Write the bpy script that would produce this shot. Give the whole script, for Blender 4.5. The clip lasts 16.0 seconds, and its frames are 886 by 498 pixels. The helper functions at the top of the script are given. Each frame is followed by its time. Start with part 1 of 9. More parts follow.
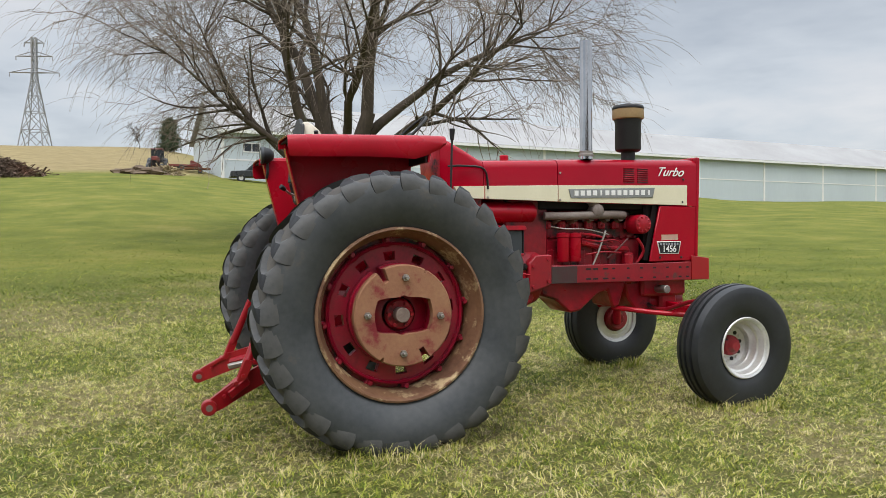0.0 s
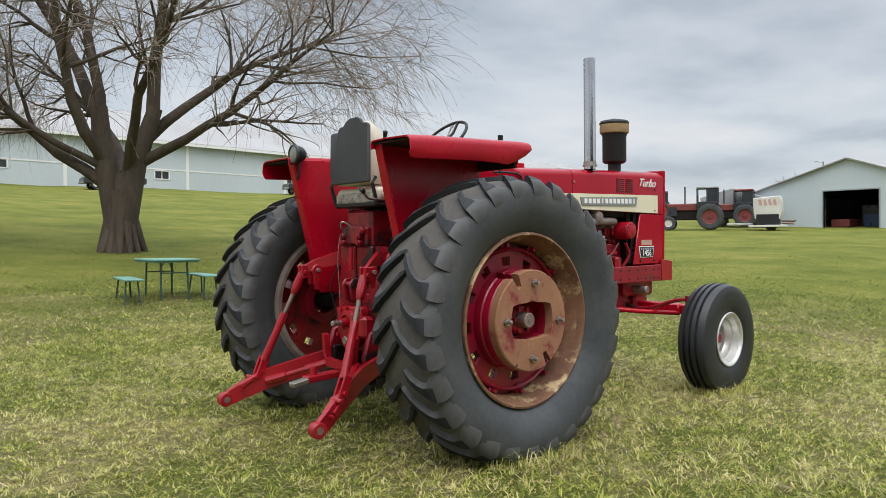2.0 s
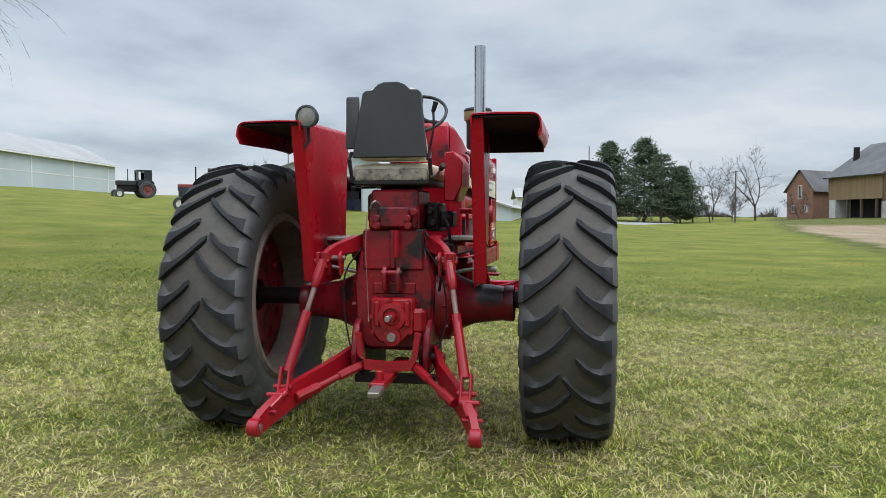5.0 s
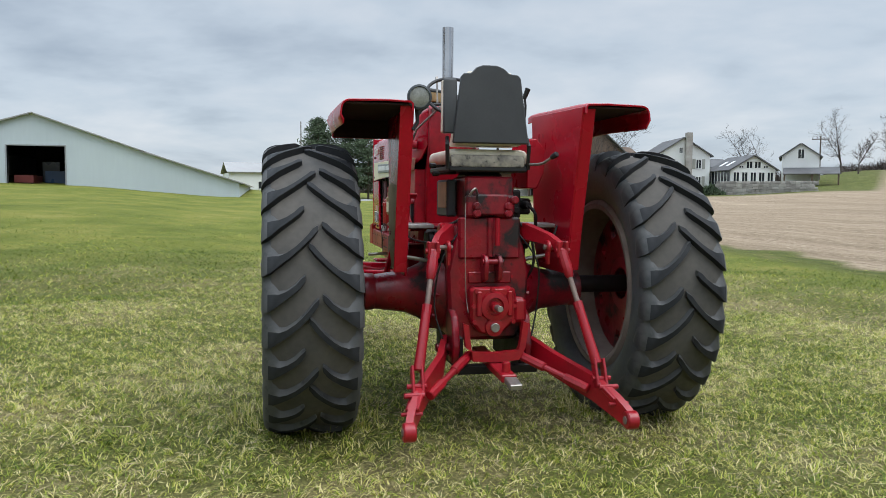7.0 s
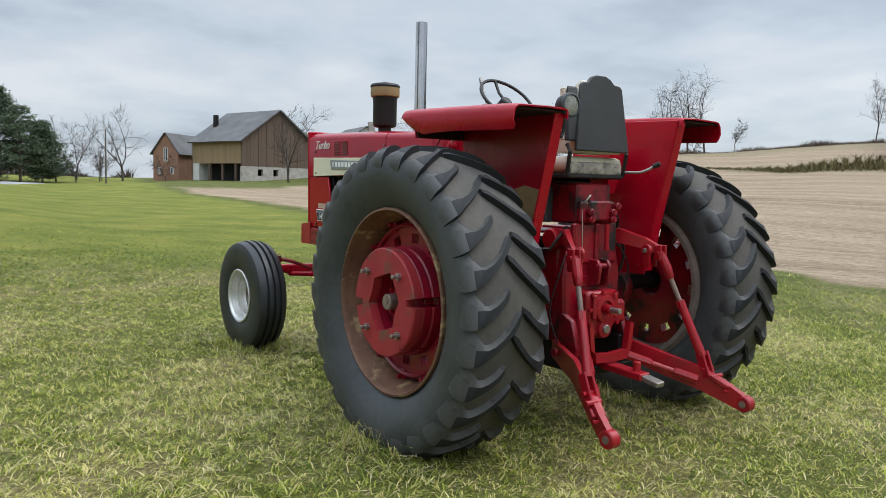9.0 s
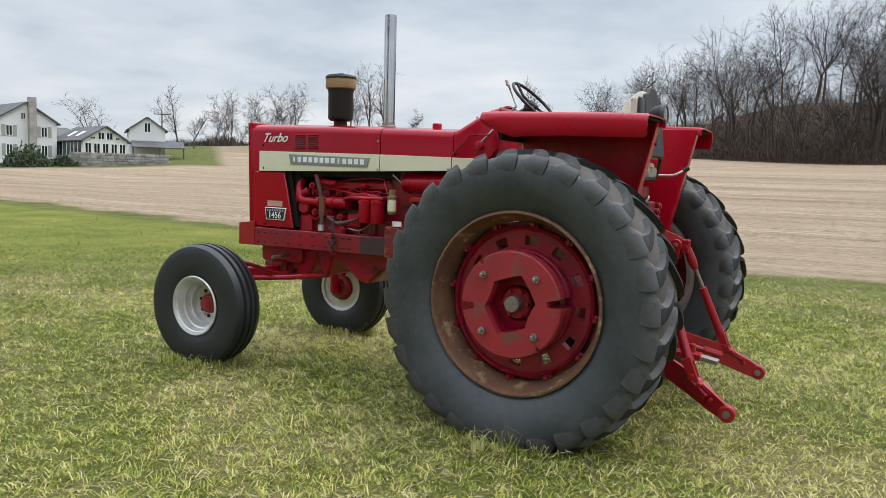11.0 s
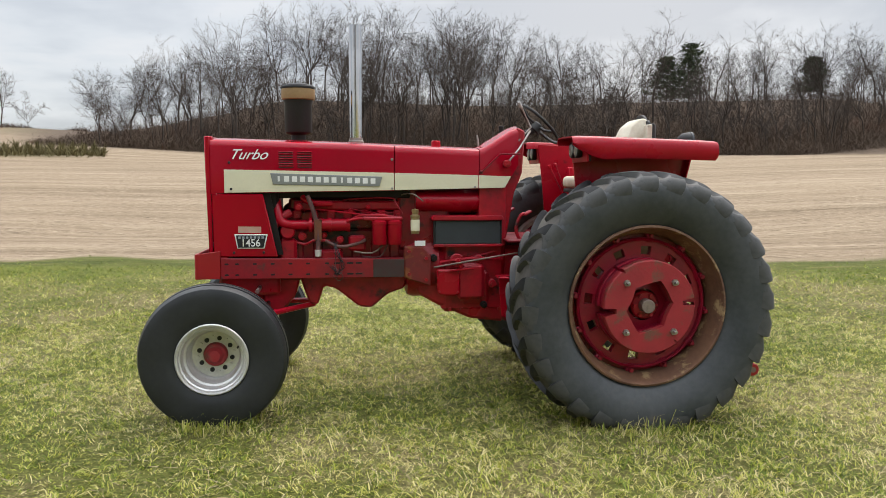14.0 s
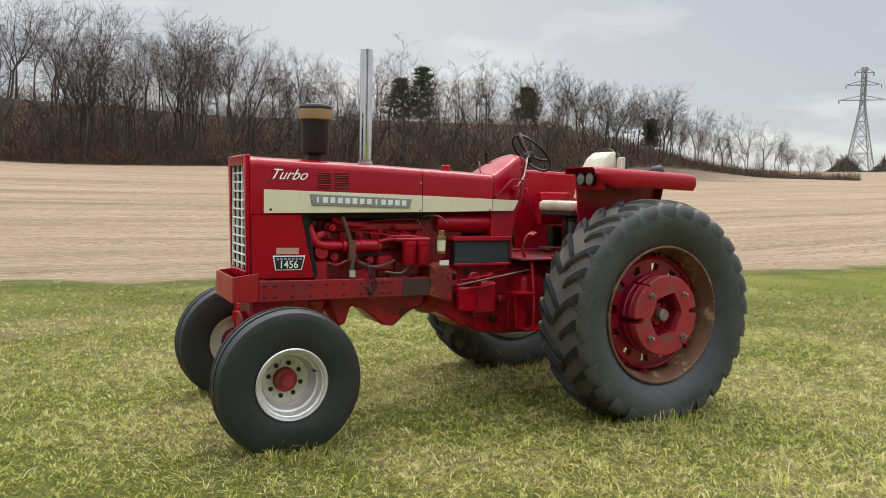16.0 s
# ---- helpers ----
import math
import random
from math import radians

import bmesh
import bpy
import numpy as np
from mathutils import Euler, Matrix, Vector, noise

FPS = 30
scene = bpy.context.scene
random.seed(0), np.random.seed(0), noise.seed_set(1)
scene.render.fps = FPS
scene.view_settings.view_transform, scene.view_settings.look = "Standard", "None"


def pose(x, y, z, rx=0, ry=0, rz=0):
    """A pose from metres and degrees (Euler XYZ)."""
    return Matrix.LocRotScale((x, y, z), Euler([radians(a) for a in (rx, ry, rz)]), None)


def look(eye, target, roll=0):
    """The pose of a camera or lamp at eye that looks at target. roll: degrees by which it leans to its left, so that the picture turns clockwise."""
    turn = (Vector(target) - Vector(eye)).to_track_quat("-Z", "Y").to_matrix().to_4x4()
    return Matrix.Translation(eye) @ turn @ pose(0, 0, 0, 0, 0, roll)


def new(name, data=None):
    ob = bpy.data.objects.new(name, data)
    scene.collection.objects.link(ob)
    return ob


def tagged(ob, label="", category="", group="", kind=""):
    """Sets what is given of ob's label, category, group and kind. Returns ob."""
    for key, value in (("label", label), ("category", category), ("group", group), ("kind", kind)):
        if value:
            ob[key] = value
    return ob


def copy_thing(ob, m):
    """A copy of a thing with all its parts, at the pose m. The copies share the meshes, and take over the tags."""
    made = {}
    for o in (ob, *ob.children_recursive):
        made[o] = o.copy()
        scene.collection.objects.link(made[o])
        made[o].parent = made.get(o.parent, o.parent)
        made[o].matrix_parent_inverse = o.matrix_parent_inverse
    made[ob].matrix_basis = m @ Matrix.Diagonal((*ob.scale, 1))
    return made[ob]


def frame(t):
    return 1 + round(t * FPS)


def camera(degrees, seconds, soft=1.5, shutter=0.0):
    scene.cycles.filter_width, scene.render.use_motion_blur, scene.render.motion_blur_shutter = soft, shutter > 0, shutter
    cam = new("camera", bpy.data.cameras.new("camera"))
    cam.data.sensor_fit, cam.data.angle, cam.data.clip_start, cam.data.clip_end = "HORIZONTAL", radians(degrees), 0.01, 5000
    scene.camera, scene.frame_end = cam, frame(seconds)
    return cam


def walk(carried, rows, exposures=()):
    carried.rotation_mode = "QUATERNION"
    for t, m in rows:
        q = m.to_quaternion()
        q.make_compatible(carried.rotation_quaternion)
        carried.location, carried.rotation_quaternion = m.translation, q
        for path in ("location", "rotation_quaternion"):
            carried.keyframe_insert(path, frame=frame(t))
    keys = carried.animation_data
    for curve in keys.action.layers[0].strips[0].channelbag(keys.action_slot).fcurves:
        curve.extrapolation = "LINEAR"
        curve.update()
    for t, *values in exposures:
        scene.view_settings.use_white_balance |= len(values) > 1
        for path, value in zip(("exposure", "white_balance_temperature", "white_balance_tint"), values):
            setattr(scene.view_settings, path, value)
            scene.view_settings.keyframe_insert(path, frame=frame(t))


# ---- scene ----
cam = camera(59.5, 16.0, 0.75)
PATH = [
    (0, (-1.317, -5.353, 1.225), (-0.617, -3.479, 1.192), -0.3),
    (0.5, (-1.824, -5.099, 1.226), (-0.958, -3.297, 1.206), -0.1),
    (1, (-2.344, -4.835, 1.226), (-1.32, -3.117, 1.215), 0.0),
    (1.5, (-2.818, -4.538, 1.237), (-1.65, -2.915, 1.225), -0.2),
    (2, (-3.243, -4.163, 1.233), (-1.93, -2.654, 1.212), -0.4),
    (2.5, (-3.642, -3.798, 1.228), (-2.181, -2.433, 1.193), -0.5),
    (3, (-3.928, -3.308, 1.193), (-2.326, -2.111, 1.153), -0.4),
    (3.2, (-4.026, -3.11, 1.185), (-2.375, -1.981, 1.156), -0.0),
    (5.3, (-4.679, -0.743, 1.285), (-2.697, -0.485, 1.203), -0.3),
    (5.5, (-4.68, -0.56, 1.302), (-2.693, -0.347, 1.219), -0.5),
    (6, (-4.721, 0.045, 1.312), (-2.724, 0.058, 1.206), -0.0),
    (6.5, (-4.652, 0.615, 1.297), (-2.666, 0.415, 1.176), 0.4),
    (7, (-4.524, 1.172, 1.316), (-2.574, 0.746, 1.181), 0.5),
    (7.5, (-4.361, 1.747, 1.338), (-2.476, 1.094, 1.194), 0.8),
    (8, (-4.082, 2.286, 1.367), (-2.281, 1.43, 1.214), 1.0),
    (8.5, (-3.804, 2.836, 1.399), (-2.098, 1.804, 1.242), 1.1),
    (9, (-3.43, 3.35, 1.394), (-1.826, 2.165, 1.233), 1.2),
    (9.2, (-3.296, 3.529, 1.432), (-1.737, 2.287, 1.27), 1.3),
    (11.3, (-1.34, 5.037, 1.429), (-0.462, 3.249, 1.256), 1.4),
    (11.5, (-1.082, 5.12, 1.451), (-0.282, 3.295, 1.283), 1.2),
    (12, (-0.506, 5.339, 1.459), (0.083, 3.434, 1.301), 0.6),
    (12.5, (0.111, 5.491, 1.469), (0.486, 3.533, 1.311), 0.1),
    (13, (0.678, 5.599, 1.498), (0.846, 3.613, 1.333), -0.3),
    (13.5, (1.255, 5.697, 1.54), (1.218, 3.705, 1.366), -0.4),
    (14, (1.807, 5.683, 1.551), (1.57, 3.705, 1.373), 0.1),
    (14.5, (2.36, 5.653, 1.538), (1.935, 3.706, 1.369), 0.5),
    (15, (2.895, 5.556, 1.536), (2.294, 3.655, 1.381), 1.0),
    (15.5, (3.423, 5.445, 1.559), (2.659, 3.602, 1.416), 1.2),
    (16, (3.918, 5.363, 1.597), (3.013, 3.584, 1.461), 1.2),
]
walk(cam, [(t, look(eye, target, roll)) for t, eye, target, roll in PATH], exposures=((0.0, 0.0, 6850, 12), (3.0, 0.0, 6700, 11), (6.0, -0.03, 6350, 9), (9.3, 0.0, 6450, 10), (11.4, 0.1, 6650, 11), (13.0, 0.14, 6750, 12), (14.5, 0.2, 7150, 13), (16.0, 0.14, 7250, 13)))

# world: an even overcast, brighter overhead, broken by soft cloud banks
world = bpy.data.worlds.new("overcast_sky")
scene.world = world
world.use_nodes = True
wn, wl = world.node_tree.nodes, world.node_tree.links
wn.clear()


def wnode(kind, **values):
    n = wn.new(kind)
    for k, v in values.items():
        n.inputs[k].default_value = v
    return n


w_out = wnode("ShaderNodeOutputWorld")
w_bg = wnode("ShaderNodeBackground", Strength=1.0)
w_co = wnode("ShaderNodeTexCoord")
w_sep = wnode("ShaderNodeSeparateXYZ")
wl.new(w_co.outputs["Generated"], w_sep.inputs[0])
sky = wnode("ShaderNodeTexSky")
sky.sky_type, sky.sun_disc, sky.sun_elevation, sky.sun_rotation = "NISHITA", False, radians(32), radians(200)
# project the direction on a cloud deck, so banks flatten towards the horizon
w_zc = wnode("ShaderNodeMath")
w_zc.operation = "MAXIMUM"
wl.new(w_sep.outputs["Z"], w_zc.inputs[0])
w_zc.inputs[1].default_value = 0.0
w_za = wnode("ShaderNodeMath")
w_za.operation = "ADD"
wl.new(w_zc.outputs[0], w_za.inputs[0])
w_za.inputs[1].default_value = 0.16
w_dx, w_dy = wnode("ShaderNodeMath"), wnode("ShaderNodeMath")
for n, axis in ((w_dx, "X"), (w_dy, "Y")):
    n.operation = "DIVIDE"
    wl.new(w_sep.outputs[axis], n.inputs[0])
    wl.new(w_za.outputs[0], n.inputs[1])
w_xy = wnode("ShaderNodeCombineXYZ")
wl.new(w_dx.outputs[0], w_xy.inputs[0])
wl.new(w_dy.outputs[0], w_xy.inputs[1])
w_n1 = wnode("ShaderNodeTexNoise", Scale=0.8, Detail=6.0, Roughness=0.52, Distortion=0.25)
w_n2 = wnode("ShaderNodeTexNoise", Scale=2.3, Detail=4.0, Roughness=0.5)
for n in (w_n1, w_n2):
    wl.new(w_xy.outputs[0], n.inputs["Vector"])
w_mixn = wnode("ShaderNodeMath")
w_mixn.operation = "MULTIPLY_ADD"
wl.new(w_n2.outputs["Fac"], w_mixn.inputs[0])
w_mixn.inputs[1].default_value = 0.35
wl.new(w_n1.outputs["Fac"], w_mixn.inputs[2])
w_ramp = wnode("ShaderNodeValToRGB")
cr = w_ramp.color_ramp
cr.elements[0].position, cr.elements[0].color = 0.50, (0.375, 0.435, 0.515, 1)
cr.elements[1].position, cr.elements[1].color = 0.86, (0.69, 0.72, 0.765, 1)
e = cr.elements.new(0.66)
e.color = (0.535, 0.60, 0.675, 1)
w_bank = wnode("ShaderNodeVectorMath")
w_bank.operation = "DOT_PRODUCT"
wl.new(w_co.outputs["Generated"], w_bank.inputs[0])
w_bank.inputs[1].default_value = (-0.80, -0.55, 0.24)
w_bk = wnode("ShaderNodeMapRange")
for k, v in (("From Min", 0.80), ("From Max", 1.0), ("To Min", 0.0), ("To Max", -0.16)):
    w_bk.inputs[k].default_value = v
wl.new(w_bank.outputs["Value"], w_bk.inputs["Value"])
w_sum = wnode("ShaderNodeMath")
wl.new(w_mixn.outputs[0], w_sum.inputs[0])
w_bank2 = wnode("ShaderNodeVectorMath")          # a broad grey bank over the wood
w_bank2.operation = "DOT_PRODUCT"
wl.new(w_co.outputs["Generated"], w_bank2.inputs[0])
w_bank2.inputs[1].default_value = (-0.30, -0.90, 0.32)
w_bk2 = wnode("ShaderNodeMapRange")
for k, v in (("From Min", 0.72), ("From Max", 1.0), ("To Min", 0.0), ("To Max", -0.13)):
    w_bk2.inputs[k].default_value = v
wl.new(w_bank2.outputs["Value"], w_bk2.inputs["Value"])
w_banks = wnode("ShaderNodeMath")
wl.new(w_bk.outputs[0], w_banks.inputs[0])
wl.new(w_bk2.outputs[0], w_banks.inputs[1])
wl.new(w_banks.outputs[0], w_sum.inputs[1])
wl.new(w_sum.outputs[0], w_ramp.inputs[0])
w_tint = wnode("ShaderNodeMix")
w_tint.data_type = "RGBA"
w_tint.inputs["Factor"].default_value = 0.015
wl.new(w_ramp.outputs["Color"], w_tint.inputs[6])
wl.new(sky.outputs[0], w_tint.inputs[7])
w_zen = wnode("ShaderNodeMapRange")
for k, v in (("From Min", 0.3), ("From Max", 1.0), ("To Min", 1.0), ("To Max", 4.8)):
    w_zen.inputs[k].default_value = v
wl.new(w_sep.outputs["Z"], w_zen.inputs["Value"])
w_mul = wnode("ShaderNodeVectorMath")
w_mul.operation = "SCALE"
wl.new(w_tint.outputs[2], w_mul.inputs[0])
wl.new(w_zen.outputs[0], w_mul.inputs["Scale"])
wl.new(w_mul.outputs[0], w_bg.inputs["Color"])
wl.new(w_bg.outputs[0], w_out.inputs[0])

# the sun behind the cloud: wide and weak
sun = new("sun", bpy.data.lights.new("sun", "SUN"))
sun.data.energy, sun.data.angle, sun.data.color = 1.5, radians(35), (1.0, 0.96, 0.9)
sun.matrix_world = look((-26, -34, 66), (0, 0, 0))


# ---- materials ----
def mat(name, c1, c2=None, rough=0.6, metal=0.0, fine=40.0, coarse=3.0, bump=0.15, depth=0.01, rough2=None, wear=None, wear_at=0.62,
        wear_scale=6.0, stretch=(1, 1, 1), island=0.0, per_object=0.0, spec=0.5):
    """A surface with variation at two scales, fine relief and, if asked, worn or dirty patches."""
    m = bpy.data.materials.new(name)
    m.use_nodes = True
    n, l = m.node_tree.nodes, m.node_tree.links
    b = n["Principled BSDF"]
    b.inputs["Metallic"].default_value = metal
    b.inputs["Specular IOR Level"].default_value = spec
    co = n.new("ShaderNodeTexCoord")
    mp = n.new("ShaderNodeMapping")
    mp.inputs["Scale"].default_value = stretch
    l.new(co.outputs["Object"], mp.inputs[0])
    nf, nc = n.new("ShaderNodeTexNoise"), n.new("ShaderNodeTexNoise")
    nf.inputs["Scale"].default_value, nf.inputs["Detail"].default_value = fine, 5.0
    nc.inputs["Scale"].default_value, nc.inputs["Detail"].default_value = coarse, 4.0
    for x in (nf, nc):
        l.new(mp.outputs[0], x.inputs["Vector"])
    add = n.new("ShaderNodeMath")
    add.operation = "MULTIPLY_ADD"
    l.new(nf.outputs["Fac"], add.inputs[0])
    add.inputs[1].default_value = 0.5
    l.new(nc.outputs["Fac"], add.inputs[2])
    rng = n.new("ShaderNodeMapRange")
    rng.inputs["From Min"].default_value, rng.inputs["From Max"].default_value = 0.5, 1.0
    l.new(add.outputs[0], rng.inputs["Value"])
    mix = n.new("ShaderNodeMix")
    mix.data_type = "RGBA"
    mix.inputs[6].default_value = (*c1, 1)
    mix.inputs[7].default_value = (*(c2 or [v * 0.75 for v in c1]), 1)
    l.new(rng.outputs[0], mix.inputs["Factor"])
    out = mix.outputs[2]
    if wear:
        nw = n.new("ShaderNodeTexNoise")
        nw.inputs["Scale"].default_value, nw.inputs["Detail"].default_value, nw.inputs["Roughness"].default_value = wear_scale, 8.0, 0.65
        l.new(mp.outputs[0], nw.inputs["Vector"])
        wr = n.new("ShaderNodeMapRange")
        wr.inputs["From Min"].default_value, wr.inputs["From Max"].default_value = wear_at, wear_at + 0.09
        l.new(nw.outputs["Fac"], wr.inputs["Value"])
        mw = n.new("ShaderNodeMix")
        mw.data_type = "RGBA"
        l.new(wr.outputs[0], mw.inputs["Factor"])
        l.new(out, mw.inputs[6])
        mw.inputs[7].default_value = (*wear, 1)
        out = mw.outputs[2]
    if island or per_object:
        src = n.new("ShaderNodeNewGeometry") if island else n.new("ShaderNodeObjectInfo")
        hv = n.new("ShaderNodeHueSaturation")
        r = n.new("ShaderNodeMapRange")
        k = island or per_object
        r.inputs["To Min"].default_value, r.inputs["To Max"].default_value = 1 - k, 1 + k
        l.new(src.outputs["Random Per Island" if island else "Random"], r.inputs["Value"])
        l.new(r.outputs[0], hv.inputs["Value"])
        l.new(out, hv.inputs["Color"])
        out = hv.outputs[0]
    l.new(out, b.inputs["Base Color"])
    rr = n.new("ShaderNodeMapRange")
    rr.inputs["From Min"].default_value, rr.inputs["From Max"].default_value = 0.3, 0.7
    rr.inputs["To Min"].default_value, rr.inputs["To Max"].default_value = rough, rough2 if rough2 is not None else min(1, rough + 0.15)
    l.new(nc.outputs["Fac"], rr.inputs["Value"])
    l.new(rr.outputs[0], b.inputs["Roughness"])
    if bump:
        bp = n.new("ShaderNodeBump")
        bp.inputs["Strength"].default_value, bp.inputs["Distance"].default_value = bump, depth
        l.new(nf.outputs["Fac"], bp.inputs["Height"])
        l.new(bp.outputs[0], b.inputs["Normal"])
    return m


RED = mat("red_enamel", (0.41, 0.0024, 0.0165), (0.285, 0.002, 0.0105), 0.20, fine=90, coarse=2.5, bump=0.03, depth=0.002, rough2=0.36, spec=0.30,
          wear=(0.10, 0.006, 0.008), wear_at=0.66, wear_scale=4)
RED_HOOD = mat("red_hood_paint", (0.355, 0.0018, 0.0145), (0.285, 0.0016, 0.0115), 0.10, fine=120, coarse=2, bump=0.012, depth=0.002, rough2=0.20, spec=0.27)
RED_MATTE = mat("dull_red_sheet_metal", (0.34, 0.0026, 0.0125), (0.225, 0.0022, 0.0085), 0.34, fine=60, coarse=3, bump=0.05, depth=0.002, rough2=0.52, spec=0.28,
                wear=(0.075, 0.006, 0.007), wear_at=0.62, wear_scale=4)
RED_DIRTY = mat("red_paint_oily", (0.44, 0.0045, 0.018), (0.19, 0.0042, 0.011), 0.26, fine=28, coarse=6, bump=0.35, depth=0.006,
                wear=(0.016, 0.007, 0.006), wear_at=0.585, wear_scale=6, spec=0.42, rough2=0.5)
RED_GRIMY = mat("red_paint_black_grease", (0.27, 0.0045, 0.015), (0.10, 0.004, 0.008), 0.24, fine=28, coarse=5, bump=0.35, depth=0.006,
                wear=(0.010, 0.006, 0.006), wear_at=0.53, wear_scale=5, spec=0.45, rough2=0.5)
RED_WHEEL = mat("red_wheel_paint", (0.33, 0.0042, 0.026), (0.16, 0.0040, 0.016), 0.30, fine=60, coarse=5, bump=0.15, depth=0.003,
                wear=(0.17, 0.09, 0.06), wear_at=0.66, wear_scale=8)
RED_WEIGHT = mat("worn_red_cast_iron", (0.34, 0.016, 0.024), (0.25, 0.017, 0.021), 0.55, fine=50, coarse=6, bump=0.4, depth=0.004,
                 wear=(0.15, 0.055, 0.036), wear_at=0.55, wear_scale=7)
TAN_WEIGHT = mat("bare_rusty_cast_iron", (0.30, 0.15, 0.075), (0.22, 0.085, 0.05), 0.7, fine=50, coarse=5, bump=0.4, depth=0.004,
                 wear=(0.19, 0.016, 0.02), wear_at=0.53, wear_scale=5)
RIM_RUST = mat("rusty_rim_steel", (0.22, 0.115, 0.06), (0.115, 0.05, 0.027), 0.6, fine=35, coarse=5, bump=0.35, depth=0.004,
               wear=(0.46, 0.34, 0.19), wear_at=0.53, wear_scale=7)
RIM_DARK = mat("dark_rusty_rim_steel", (0.185, 0.092, 0.050), (0.095, 0.042, 0.026), 0.6, fine=35, coarse=5, bump=0.35, depth=0.004,
               wear=(0.36, 0.25, 0.13), wear_at=0.56, wear_scale=7)
RIM_INNER = mat("dusty_inner_rim", (0.21, 0.175, 0.15), (0.13, 0.095, 0.08), 0.8, fine=25, coarse=4, bump=0.2, depth=0.004)
RUBBER = mat("dusty_black_rubber", (0.031, 0.036, 0.040), (0.066, 0.070, 0.073), 0.40, fine=30, coarse=4, bump=0.2, depth=0.003,
             wear=(0.090, 0.080, 0.068), wear_at=0.62, wear_scale=4, rough2=0.62, spec=0.40)
RUBBER_DUST = mat("dust_grey_tread", (0.062, 0.058, 0.053), (0.105, 0.095, 0.084), 0.75, fine=30, coarse=4, bump=0.2, depth=0.003, spec=0.25)
RUBBER_LUG = mat("dusty_lug_rubber", (0.038, 0.040, 0.041), (0.082, 0.081, 0.078), 0.45, fine=26, coarse=5, bump=0.3, depth=0.004,
                 wear=(0.030, 0.031, 0.033), wear_at=0.55, wear_scale=6, rough2=0.70, spec=0.35)
RUBBER_TOP = mat("scrubbed_lug_top", (0.011, 0.012, 0.014), (0.024, 0.025, 0.026), 0.55, fine=26, coarse=5, bump=0.3, depth=0.004,
                 wear=(0.055, 0.053, 0.050), wear_at=0.61, wear_scale=7, rough2=0.75, spec=0.2)
# blacker rubber that carries the shade of the steep lug flanks
RUBBER_FLANK = mat("clean_black_rubber", (0.010, 0.011, 0.013), (0.018, 0.019, 0.021), 0.42, fine=26, coarse=5, bump=0.2, depth=0.003, spec=0.35)
RUBBER_F = mat("black_front_tyre_rubber", (0.014, 0.0155, 0.0175), (0.025, 0.027, 0.029), 0.36, fine=30, coarse=4, bump=0.1, depth=0.002, rough2=0.58, spec=0.42,
               wear=(0.026, 0.020, 0.020), wear_at=0.64, wear_scale=5)
SILVER = mat("silver_wheel_paint", (0.70, 0.70, 0.68), (0.52, 0.51, 0.49), 0.28, metal=0.55, fine=50, coarse=6, bump=0.06, depth=0.002,
             wear=(0.25, 0.22, 0.19), wear_at=0.70)
CHROME = mat("polished_chrome", (0.62, 0.62, 0.63), (0.50, 0.50, 0.51), 0.05, metal=1.0, fine=60, coarse=4, bump=0.0, rough2=0.14)
STEEL = mat("bare_steel", (0.40, 0.38, 0.36), (0.25, 0.22, 0.19), 0.4, metal=0.9, fine=60, coarse=8, bump=0.15, depth=0.002)
BLACK = mat("black_plastic", (0.009, 0.009, 0.010), (0.017, 0.017, 0.017), 0.45, fine=80, coarse=6, bump=0.1, depth=0.002, spec=0.35)
# oily iron parts; on gap fills the same near-black paints shade
IRON_AND_SHADE = mat("black_oily_iron", (0.010, 0.005, 0.005), (0.005, 0.004, 0.004), 0.5, fine=40, coarse=8, bump=0.3, depth=0.005, spec=0.3)
GREY_PANEL = mat("dark_grey_painted_steel", (0.034, 0.042, 0.047), (0.024, 0.030, 0.034), 0.45, fine=70, coarse=4, bump=0.08, depth=0.002)
SEAT_BACK = mat("charcoal_seat_shell", (0.030, 0.031, 0.031), (0.020, 0.021, 0.022), 0.6, fine=90, coarse=4, bump=0.15, depth=0.002)
SEAT_CREAM = mat("worn_cream_vinyl", (0.62, 0.58, 0.47), (0.47, 0.42, 0.32), 0.55, fine=50, coarse=8, bump=0.25, depth=0.004,
                 wear=(0.10, 0.09, 0.08), wear_at=0.62, wear_scale=7)
SEAT_TORN = mat("torn_seat_edge", (0.40, 0.36, 0.29), (0.12, 0.11, 0.10), 0.8, fine=40, coarse=14, bump=0.6, depth=0.01,
                wear=(0.04, 0.04, 0.04), wear_at=0.55, wear_scale=16)
CREAM = mat("cream_stripe_paint", (0.70, 0.66, 0.48), (0.64, 0.60, 0.43), 0.42, fine=70, coarse=4, bump=0.03, depth=0.002,
            wear=(0.40, 0.34, 0.22), wear_at=0.71, wear_scale=10)
PLATE_GREY = mat("brushed_nameplate", (0.30, 0.31, 0.31), (0.24, 0.25, 0.25), 0.4, metal=0.5, fine=90, coarse=10, bump=0.05, depth=0.002)
WHITE = mat("white_decal", (0.80, 0.80, 0.78), (0.74, 0.74, 0.72), 0.4, fine=80, coarse=8, bump=0.0)
DULL_STEEL = mat("dull_grimy_steel", (0.26, 0.20, 0.17), (0.15, 0.10, 0.085), 0.55, metal=0.4, fine=60, coarse=8, bump=0.2, depth=0.002)
GREYDECAL = mat("grey_faded_decal", (0.30, 0.31, 0.33), (0.22, 0.23, 0.24), 0.5, fine=80, coarse=8, bump=0.0)
PALE_DECAL = mat("faded_pale_decal", (0.42, 0.34, 0.24), (0.50, 0.24, 0.2), 0.6, fine=60, coarse=20, bump=0.0)
